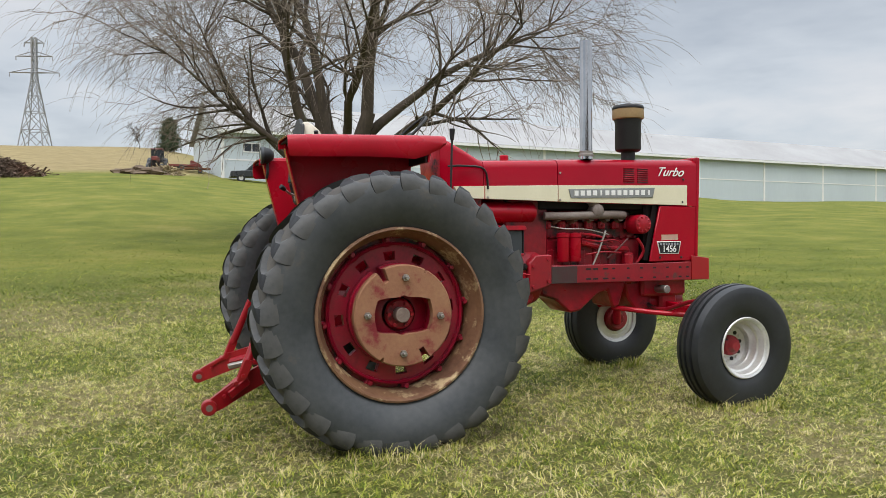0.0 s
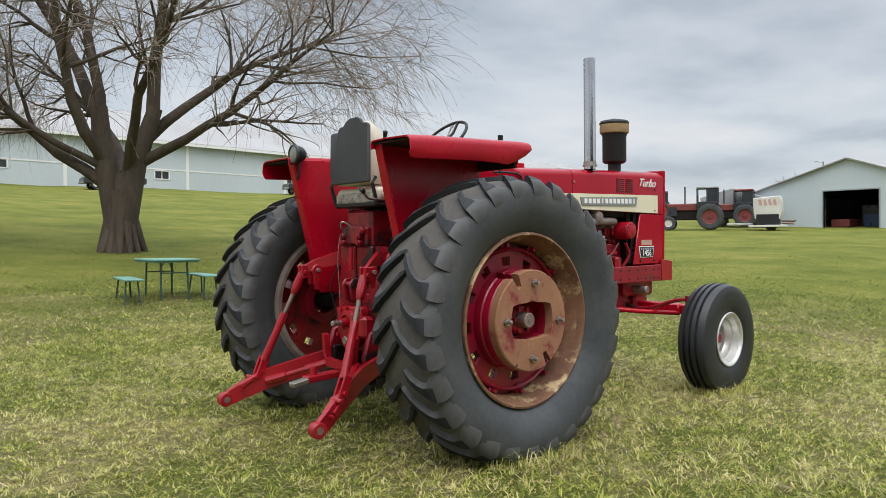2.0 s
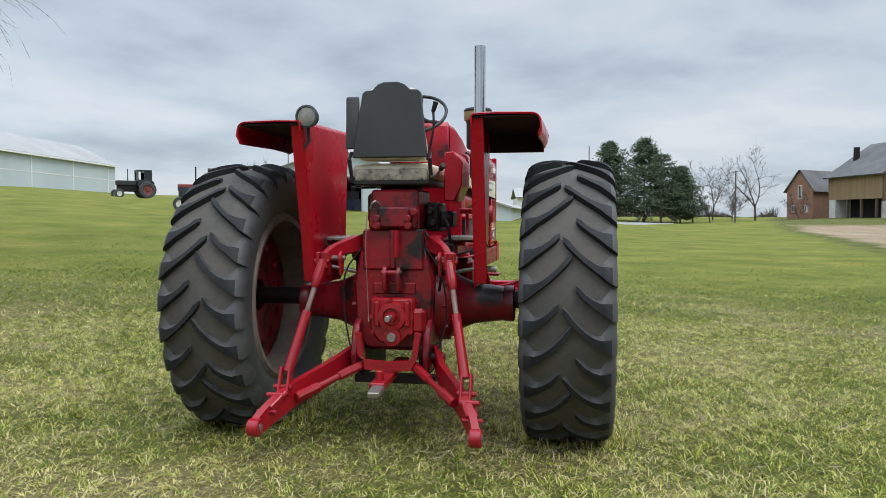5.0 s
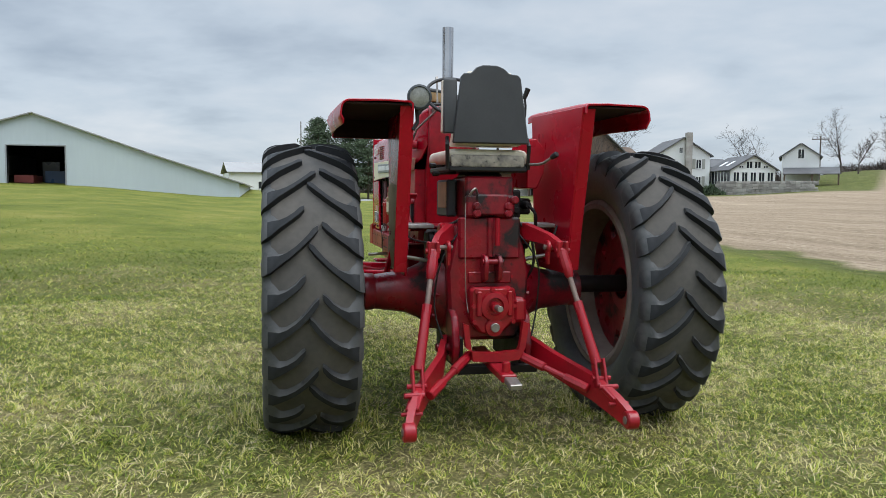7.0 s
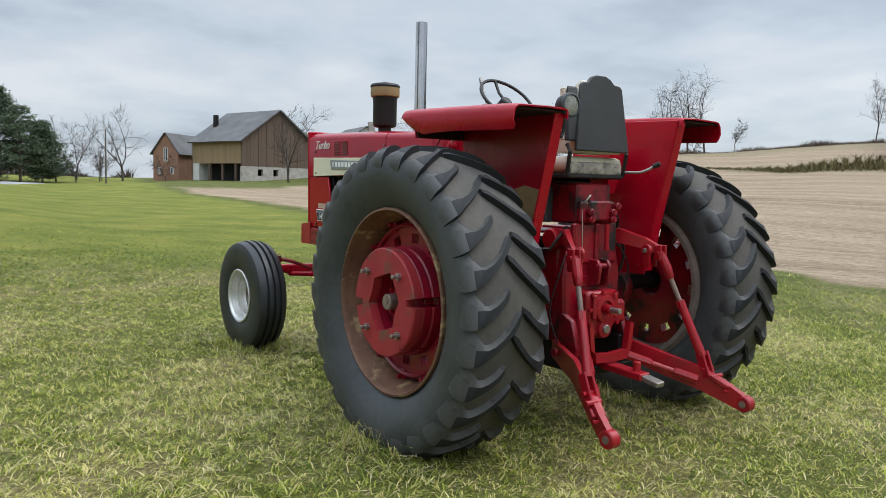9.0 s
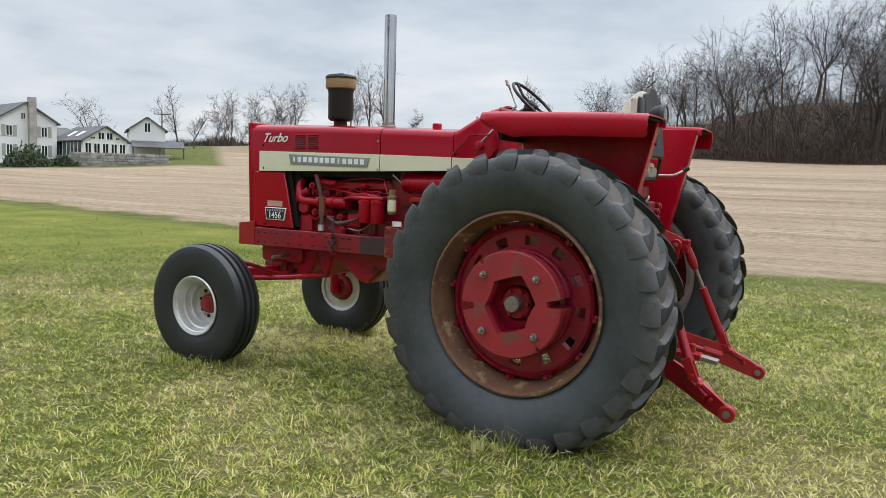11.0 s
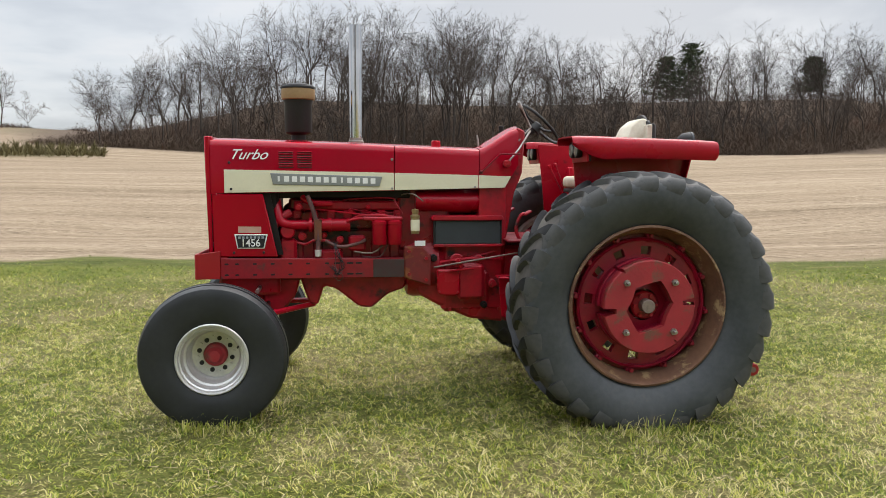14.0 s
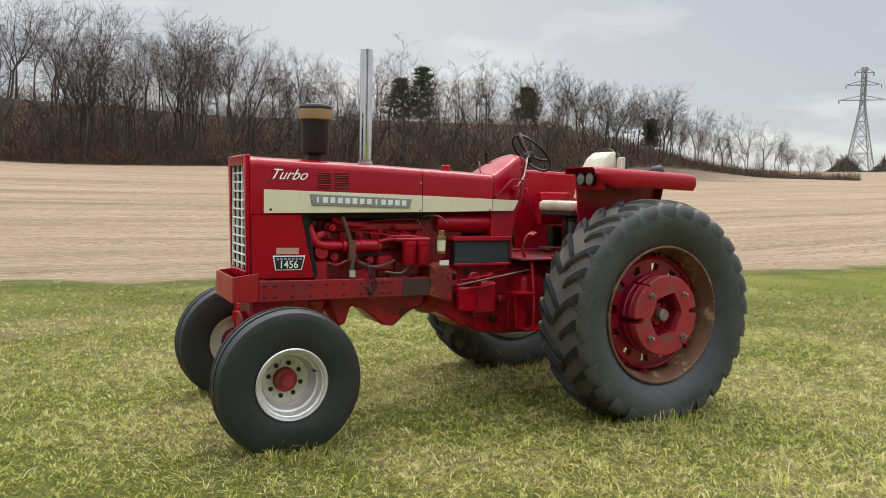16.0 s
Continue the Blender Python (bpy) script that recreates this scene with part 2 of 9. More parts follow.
GOLD = mat("ochre_dust_band", (0.30, 0.20, 0.085), (0.22, 0.14, 0.06), 0.55, fine=60, coarse=8, bump=0.1, depth=0.002)
HOSE = mat("grimy_brown_hose", (0.145, 0.06, 0.055), (0.07, 0.028, 0.026), 0.6, fine=60, coarse=9, bump=0.2, depth=0.002)
MANIFOLD = mat("burnt_grey_manifold", (0.22, 0.185, 0.165), (0.13, 0.09, 0.075), 0.7, fine=60, coarse=9, bump=0.3, depth=0.003)
RUST = mat("rust_brown", (0.20, 0.07, 0.03), (0.10, 0.035, 0.02), 0.8, fine=60, coarse=9, bump=0.3, depth=0.003)
BRASS = mat("dull_brass_glass", (0.34, 0.25, 0.12), (0.22, 0.16, 0.08), 0.35, fine=60, coarse=9, bump=0.05, depth=0.002, metal=0.4)
LENS = mat("lamp_lens_glass", (0.27, 0.27, 0.24), (0.15, 0.15, 0.13), 0.08, fine=120, coarse=30, bump=0.2, depth=0.002)
HITCH_RED = mat("bright_red_hitch_paint", (0.33, 0.0045, 0.013), (0.21, 0.0035, 0.009), 0.28, fine=60, coarse=6, bump=0.1, depth=0.003,
                wear=(0.26, 0.14, 0.1), wear_at=0.70, wear_scale=10)


# ---- mesh helpers ----
def thing(name, label, category, group="", at=(0, 0, 0)):
    ob = new(name)
    ob.empty_display_size = 0.2
    ob.matrix_world = Matrix.Translation(at)
    return tagged(ob, label, category, group)


def mesh_of(bm, name, material, angle=35.0):
    bmesh.ops.recalc_face_normals(bm, faces=bm.faces)
    lim = radians(angle)
    for f in bm.faces:
        f.smooth = True
    for ed in bm.edges:
        ed.smooth = len(ed.link_faces) == 2 and ed.calc_face_angle(3.2) < lim
    me = bpy.data.meshes.new(name)
    bm.to_mesh(me)
    bm.free()
    if material:
        me.materials.append(material)
    return me


def part(name, bm, material, parent, label="", angle=35.0):
    """Links a bmesh as one mesh object under a thing or under a part; its points are in the thing's own space."""
    ob = new(name, mesh_of(bm, name, material, angle))
    ob.parent = parent
    if label:
        tagged(ob, label)
    return ob


def solo(name, bm, material, label="", category="", group="", kind="", angle=35.0):
    return tagged(new(name, mesh_of(bm, name, material, angle)), label, category, group, kind)


def box(bm, c, s, bevel=0.0, rot=(0, 0, 0), seg=1):
    r = bmesh.ops.create_cube(bm, size=1.0, matrix=Matrix.Translation(c) @ Euler([radians(a) for a in rot]).to_matrix().to_4x4() @ Matrix.Diagonal((*s, 1)))
    if bevel:
        es = list({ed for v in r["verts"] for ed in v.link_edges})
        bmesh.ops.bevel(bm, geom=es, offset=bevel, segments=seg, affect="EDGES", profile=0.5)
    return bm


def span(bm, x0, x1, y0, y1, z0, z1, bevel=0.0, seg=1):
    return box(bm, ((x0 + x1) / 2, (y0 + y1) / 2, (z0 + z1) / 2), (abs(x1 - x0), abs(y1 - y0), abs(z1 - z0)), bevel, seg=seg)


def rings(bm, loops, closed=True, cap=True):
    """Joins loops of points, all of one length, into a skin."""
    vs = [[bm.verts.new(p) for p in lp] for lp in loops]
    n = len(vs[0])
    for a, b in zip(vs, vs[1:]):
        for i in range(n if closed else n - 1):
            j = (i + 1) % n
            bm.faces.new((a[i], a[j], b[j], b[i]))
    if cap and closed:
        bm.faces.new(vs[0][::-1])
        bm.faces.new(vs[-1])
    return bm


def circle(c, axis, r, seg, flat=0.0):
    axis = Vector(axis).normalized()
    u = axis.orthogonal().normalized()
    if abs(axis.z) < 0.99:
        u = Vector((0, 0, 1)).cross(axis).normalized()
    v = axis.cross(u)
    return [Vector(c) + r * (math.cos(2 * math.pi * (i + flat) / seg) * u + math.sin(2 * math.pi * (i + flat) / seg) * v) for i in range(seg)]


def cyl(bm, p0, p1, r0, r1=None, seg=16, bevel=0.0, flat=0.0):
    p0, p1 = Vector(p0), Vector(p1)
    r1 = r0 if r1 is None else r1
    ax = p1 - p0
    loops = []
    if bevel:
        d = ax.normalized() * bevel
        loops = [circle(p0, ax, r0 - bevel, seg, flat), circle(p0 + d, ax, r0, seg, flat), circle(p1 - d, ax, r1, seg, flat), circle(p1, ax, r1 - bevel, seg, flat)]
    else:
        loops = [circle(p0, ax, r0, seg, flat), circle(p1, ax, r1, seg, flat)]
    return rings(bm, loops)


def tube(bm, pts, r, seg=8, r_end=None):
    pts = [Vector(p) for p in pts]
    loops = []
    for i, p in enumerate(pts):
        d = (pts[min(i + 1, len(pts) - 1)] - pts[max(i - 1, 0)]).normalized()
        k = i / max(1, len(pts) - 1)
        rr = r if r_end is None else r + (r_end - r) * k
        u = d.cross(Vector((0.13, 0.31, 0.94))).normalized()
        v = d.cross(u)
        loops.append([p + rr * (math.cos(2 * math.pi * j / seg) * u + math.sin(2 * math.pi * j / seg) * v) for j in range(seg)])
    return rings(bm, loops)


def smooth_path(pts, n=6):
    """Catmull-Rom points through a polyline."""
    pts = [Vector(p) for p in pts]
    out = []
    for i in range(len(pts) - 1):
        a, b, c, d = pts[max(i - 1, 0)], pts[i], pts[i + 1], pts[min(i + 2, len(pts) - 1)]
        for k in range(n):
            t = k / n
            out.append(0.5 * ((2 * b) + (c - a) * t + (2 * a - 5 * b + 4 * c - d) * t * t + (3 * b - a - 3 * c + d) * t ** 3))
    return out + [pts[-1]]


def lathe(bm, profile, c=(0, 0, 0), axis="y", seg=48, closed=False):
    """Revolves (radius, along) points about an axis."""
    c = Vector(c)
    loops = []
    for r, a in profile:
        lp = []
        for i in range(seg):
            q = 2 * math.pi * i / seg
            u, v = r * math.cos(q), r * math.sin(q)
            lp.append(c + (Vector((u, a, v)) if axis == "y" else Vector((u, v, a)) if axis == "z" else Vector((a, u, v))))
        loops.append(lp)
    if closed:
        loops.append(loops[0])
        vs = [[bm.verts.new(p) for p in lp] for lp in loops[:-1]]
        vs.append(vs[0])
        for a, b in zip(vs, vs[1:]):
            for i in range(seg):
                j = (i + 1) % seg
                bm.faces.new((a[i], a[j], b[j], b[i]))
        return bm
    return rings(bm, loops, cap=False)


def prism(bm, pts, y0, y1, axis="y", bevel=0.0):
    """Extrudes a polygon; pts are (x, z) along y, (x, y) along z, (y, z) along x."""
    def put(p, a):
        return (p[0], a, p[1]) if axis == "y" else (p[0], p[1], a) if axis == "z" else (a, p[0], p[1])
    a = [bm.verts.new(put(p, y0)) for p in pts]
    b = [bm.verts.new(put(p, y1)) for p in pts]
    fs = [bm.faces.new(a), bm.faces.new(b[::-1])]
    n = len(pts)
    for i in range(n):
        j = (i + 1) % n
        fs.append(bm.faces.new((a[i], b[i], b[j], a[j])))
    if bevel:
        bmesh.ops.recalc_face_normals(bm, faces=fs)
        bmesh.ops.bevel(bm, geom=list({ed for f in fs for ed in f.edges}), offset=bevel, segments=1, affect="EDGES", profile=0.5)
    return bm


def B():
    return bmesh.new()


def smoothstep(a, b, v):
    k = np.clip((v - a) / (b - a), 0, 1)
    return k * k * (3 - 2 * k)


# ---- the lie of the land ----
# heights at 20, 70, 110, 150 and 320 m from the tractor, by bearing in degrees (0 is ahead of the tractor, 90 to its left)
RADII = (0.0, 20.0, 70.0, 110.0, 150.0, 320.0)
LAND = {
    -180: (0.1, 1.0, 2.0, 4.0, 8.0), -150: (0.0, 2.4, 4.4, 6.0, 13.5), -140: (0.0, 2.7, 4.9, 6.6, 14.0), -122: (-0.1, 3.3, 5.6, 7.0, 13.0),
    -90: (-0.1, 3.2, 5.6, 8.0, 14.0), -66: (-0.1, 3.0, 6.6, 10.4, 12.0), -55: (0.0, 2.4, 5.6, 8.8, 11.0), -42: (0.0, 1.2, 3.2, 6.6, 9.0),
    -33: (0.0, 0.7, 2.6, 4.0, 6.0), -20: (0.0, 0.5, 1.4, 1.7, 2.0), -8: (0.1, 0.5, 0.6, 1.6, 2.0), 4: (0.4, 1.85, 1.75, 1.8, 2.0),
    17: (0.65, 2.75, 3.2, 3.4, 3.8), 30: (0.7, 3.1, 4.4, 5.3, 6.0), 42: (0.8, 4.0, 5.6, 6.0, 7.0), 60: (1.1, 5.7, 7.0, 8.0, 10.0),
    77: (1.25, 6.4, 8.6, 11.0, 16.0), 92: (1.25, 7.6, 12.6, 18.0, 33.0), 110: (1.0, 6.6, 12.0, 17.0, 32.0), 180: (0.1, 1.0, 2.0, 4.0, 8.0)}


def ground_z(x, y):
    """Height of the ground; takes numbers or arrays."""
    x, y = np.asarray(x, float), np.asarray(y, float)
    r, b = np.hypot(x, y), np.degrees(np.arctan2(y, x))
    keys = sorted(LAND)
    rows = np.array([(0.0, *LAND[k]) for k in keys])
    kb = np.clip(np.searchsorted(keys, b, side="right") - 1, 0, len(keys) - 2)
    ka = np.array(keys, float)
    s = (b - ka[kb]) / (ka[kb + 1] - ka[kb])
    s = s * s * (3 - 2 * s)
    rr = np.clip(r, 0, 320.0)
    ri = np.clip(np.searchsorted(RADII, rr, side="right") - 1, 0, len(RADII) - 2)
    ra = np.array(RADII)
    q = (rr - ra[ri]) / (ra[ri + 1] - ra[ri])
    lo = rows[kb, ri] * (1 - s) + rows[kb + 1, ri] * s
    hi = rows[kb, ri + 1] * (1 - s) + rows[kb + 1, ri + 1] * s
    z = lo + (hi - lo) * q
    z = np.where(r < 20, z * np.clip(q, 0, 1) ** 0.4, z)
    # the wooded bank behind the field
    woods = smoothstep(-71, -86, b) * smoothstep(-141, -122, b)
    z = z + woods * 7.5 * smoothstep(93, 122, r)
    # gentle unevenness
    z = z + 0.02 * np.sin(1.7 * x + 0.6 * y) * np.sin(1.1 * y - 0.4 * x) * smoothstep(2.5, 6, r)
    z = z + 0.25 * np.sin(0.11 * x + 1.0) * np.sin(0.09 * y) * smoothstep(30, 90, r)
    return z


def gz(x, y):
    return float(ground_z(x, y))


def field_edge(x):
    return -9.3 - 0.135 * x - 0.0004 * x * x


def field_mask(x, y):
    """1 on the stubble field, 0 on grass."""
    r, b = np.hypot(x, y), np.degrees(np.arctan2(y, x))
    wob = 0.35 * np.sin(0.9 * x) + 0.25 * np.sin(2.3 * x + 1.0)
    f = smoothstep(0.3, -0.3, y - (field_edge(x) + wob))
    f = f * np.where(b > -43, smoothstep(90, 86, r), 1.0)
    f = f * np.where(b > -24, smoothstep(84, 78, r), 1.0)
    return np.where(b < -168, 0, f)


def surface_zones(x, y):
    r, b = np.hypot(x, y), np.degrees(np.arctan2(y, x))
    field = field_mask(x, y)
    hill = smoothstep(58, 66, r) * smoothstep(84, 90, b)          # corn stubble over the rise
    litter = smoothstep(-64, -70, b) * smoothstep(-143, -132, b) * smoothstep(91, 95, r)
    far = smoothstep(118, 135, r) * smoothstep(-40, -46, b) * smoothstep(-75, -68, b)
    bank = np.exp(-((r - 80 - 33 * np.clip((b + 61) / 13, 0, 2)) / 3.2) ** 2) * smoothstep(-45, -49, b) * smoothstep(-72, -66, b)
    return field, hill, litter, np.clip(far * 0.5 + bank, 0, 1)


def ground_material():
    m = bpy.data.materials.new("meadow_and_stubble")
    m.use_nodes = True
    n, l = m.node_tree.nodes, m.node_tree.links
    b = n["Principled BSDF"]
    b.inputs["Specular IOR Level"].default_value = 0.15
    b.inputs["Roughness"].default_value = 0.95
    co = n.new("ShaderNodeTexCoord")

    def noise_at(scale, detail=5.0, stretch=None, turn=0.0, rough=0.55):
        t = n.new("ShaderNodeTexNoise")
        t.inputs["Scale"].default_value, t.inputs["Detail"].default_value, t.inputs["Roughness"].default_value = scale, detail, rough
        if stretch:
            mp = n.new("ShaderNodeMapping")
            mp.inputs["Scale"].default_value, mp.inputs["Rotation"].default_value = stretch, (0, 0, turn)
            l.new(co.outputs["Object"], mp.inputs[0])
            l.new(mp.outputs[0], t.inputs["Vector"])
        else:
            l.new(co.outputs["Object"], t.inputs["Vector"])
        return t.outputs["Fac"]

    def ramp(fac, *stops):
        r = n.new("ShaderNodeValToRGB")
        es = r.color_ramp.elements
        es[0].position, es[0].color = stops[0][0], (*stops[0][1], 1)
        es[1].position, es[1].color = stops[-1][0], (*stops[-1][1], 1)
        for p, c in stops[1:-1]:
            es.new(p).color = (*c, 1)
        l.new(fac, r.inputs[0])
        return r.outputs[0]

    def blend(fac, a, c):
        x = n.new("ShaderNodeMix")
        x.data_type = "RGBA"
        l.new(fac, x.inputs["Factor"]) if not isinstance(fac, float) else None
        if isinstance(fac, float):
            x.inputs["Factor"].default_value = fac
        l.new(a, x.inputs[6])
        l.new(c, x.inputs[7])
        return x.outputs[2]

    def attr(name):
        a = n.new("ShaderNodeAttribute")
        a.attribute_name = name
        return a.outputs["Fac"]

    patch, mid, fine = noise_at(0.55, 6), noise_at(3.5, 5), noise_at(45, 4, rough=0.7)
    green = ramp(fine, (0.3, (0.03, 0.034, 0.008)), (0.5, (0.085, 0.092, 0.02)), (0.7, (0.20, 0.19, 0.05)))
    straw = ramp(fine, (0.3, (0.045, 0.038, 0.016)), (0.5, (0.145, 0.122, 0.05)), (0.7, (0.32, 0.27, 0.125)))
    lush = ramp(noise_at(0.45, 9, rough=0.68), (0.3, (0.074, 0.096, 0.013)), (0.5, (0.13, 0.143, 0.024)), (0.62, (0.175, 0.172, 0.036)), (0.8, (0.245, 0.215, 0.072)))
    sel = n.new("ShaderNodeMath")
    sel.operation = "MULTIPLY_ADD"
    l.new(mid, sel.inputs[0])
    sel.inputs[1].default_value = 0.55
    wide = n.new("ShaderNodeMapRange")
    for key, v in (("From Min", 0.32), ("From Max", 0.68), ("To Min", 0.18), ("To Max", 0.82)):
        wide.inputs[key].default_value = v
    l.new(patch, wide.inputs["Value"])
    l.new(wide.outputs[0], sel.inputs[2])
    near = blend(ramp(sel.outputs[0], (0.70, (0, 0, 0)), (0.95, (1, 1, 1))), green, straw)
    lawn = blend(attr("away"), near, lush)
    rows = noise_at(0.35, 7, (0.10, 1.6, 1), radians(4), 0.7)
    rows2 = noise_at(4.5, 6, (0.035, 1.0, 1), radians(4), 0.7)
    grit = noise_at(7, 6, (0.6, 1.0, 1), radians(4), 0.8)
    field = blend(ramp(rows2, (0.40, (0, 0, 0)), (0.60, (1, 1, 1))),
                  ramp(grit, (0.36, (0.075, 0.052, 0.033)), (0.46, (0.20, 0.148, 0.097)), (0.56, (0.30, 0.23, 0.158)), (0.68, (0.47, 0.385, 0.28))),
                  ramp(rows, (0.35, (0.14, 0.098, 0.060)), (0.5, (0.26, 0.195, 0.13)), (0.66, (0.38, 0.30, 0.21))))
    hillc = ramp(noise_at(1.5, 6, (0.5, 1.0, 1), 0.4, 0.7), (0.3, (0.15, 0.115, 0.05)), (0.7, (0.33, 0.26, 0.13)))
    litter = ramp(noise_at(2.5, 6, rough=0.7), (0.3, (0.062, 0.045, 0.032)), (0.7, (0.14, 0.10, 0.072)))
    rough_grass = ramp(noise_at(0.8, 6, rough=0.7), (0.3, (0.075, 0.068, 0.03)), (0.7, (0.17, 0.15, 0.07)))
    verge = ramp(noise_at(2.2, 7, (0.3, 1.0, 1), radians(4), 0.7), (0.35, (0.045, 0.058, 0.012)), (0.55, (0.095, 0.105, 0.024)), (0.7, (0.17, 0.125, 0.06)))
    lawn = blend(attr("verge"), lawn, verge)
    c = blend(attr("field"), lawn, field)
    c = blend(attr("hill"), c, hillc)
    c = blend(attr("rough"), c, rough_grass)
    c = blend(attr("litter"), c, litter)
    l.new(c, b.inputs["Base Color"])
    bp = n.new("ShaderNodeBump")
    bp.inputs["Strength"].default_value, bp.inputs["Distance"].default_value = 0.8, 0.03
    l.new(fine, bp.inputs["Height"])
    l.new(bp.outputs[0], b.inputs["Normal"])
    return m


def make_ground():
    seg = 400
    radii = [0.0] + list(np.arange(0.4, 15.0, 0.2))
    while radii[-1] < 2600:
        radii.append(radii[-1] * 1.03 + 0.02)
    radii = np.array(radii)
    q = np.linspace(0, 2 * math.pi, seg, endpoint=False)
    R, Q = np.meshgrid(radii, q, indexing="ij")
    X, Y = R * np.cos(Q), R * np.sin(Q)
    Z = ground_z(X, Y)
    co = np.stack([X, Y, Z], -1).reshape(-1, 3)
    i, j = np.meshgrid(np.arange(len(radii) - 1), np.arange(seg), indexing="ij")
    k = (j + 1) % seg
    faces = np.stack([i * seg + j, (i + 1) * seg + j, (i + 1) * seg + k, i * seg + k], -1).reshape(-1, 4)
    me = bpy.data.meshes.new("ground")
    me.vertices.add(len(co))
    me.vertices.foreach_set("co", co.ravel())
    me.loops.add(faces.size)
    me.loops.foreach_set("vertex_index", faces.ravel().astype(np.int32))
    me.polygons.add(len(faces))
    me.polygons.foreach_set("loop_start", np.arange(0, faces.size, 4, dtype=np.int32))
    me.update(calc_edges=True)
    me.polygons.foreach_set("use_smooth", np.ones(len(faces), bool))
    x, y = co[:, 0], co[:, 1]
    zones = dict(zip(("field", "hill", "litter", "rough"), surface_zones(x, y)))
    zones["verge"] = smoothstep(2.0, 0.9, y - field_edge(x)) * smoothstep(-168, -150, np.degrees(np.arctan2(y, x)))
    zones["away"] = smoothstep(5.5, 13, np.hypot(x, y))
    for name, v in zones.items():
        me.attributes.new(name, "FLOAT", "POINT").data.foreach_set("value", np.asarray(v, np.float32))
    me.materials.append(ground_material())
    ob = new("ground", me)
    return tagged(ob, "gently sloping meadow grass with a pale stubble field beyond", "ground", kind="structure")


ground = make_ground()


def tri_mesh(name, co, material, uv=None):
    """A mesh of loose triangles from an array (n, 3, 3)."""
    me = bpy.data.meshes.new(name)
    nv = len(co) * 3
    me.vertices.add(nv)
    me.vertices.foreach_set("co", np.ascontiguousarray(co, np.float32).ravel())
    me.loops.add(nv)
    me.loops.foreach_set("vertex_index", np.arange(nv, dtype=np.int32))
    me.polygons.add(len(co))
    me.polygons.foreach_set("loop_start", np.arange(0, nv, 3, dtype=np.int32))
    me.update(calc_edges=True)
    me.materials.append(material)
    return me


def quads_mesh(name, co, quads, material, smooth=True):
    me = bpy.data.meshes.new(name)
    me.vertices.add(len(co))
    me.vertices.foreach_set("co", np.ascontiguousarray(co, np.float32).ravel())
    me.loops.add(quads.size)
    me.loops.foreach_set("vertex_index", np.ascontiguousarray(quads, np.int32).ravel())
    me.polygons.add(len(quads))
    me.polygons.foreach_set("loop_start", np.arange(0, quads.size, 4, dtype=np.int32))
    me.update(calc_edges=True)
    me.polygons.foreach_set("use_smooth", np.full(len(quads), smooth, bool))
    me.materials.append(material)
    return me


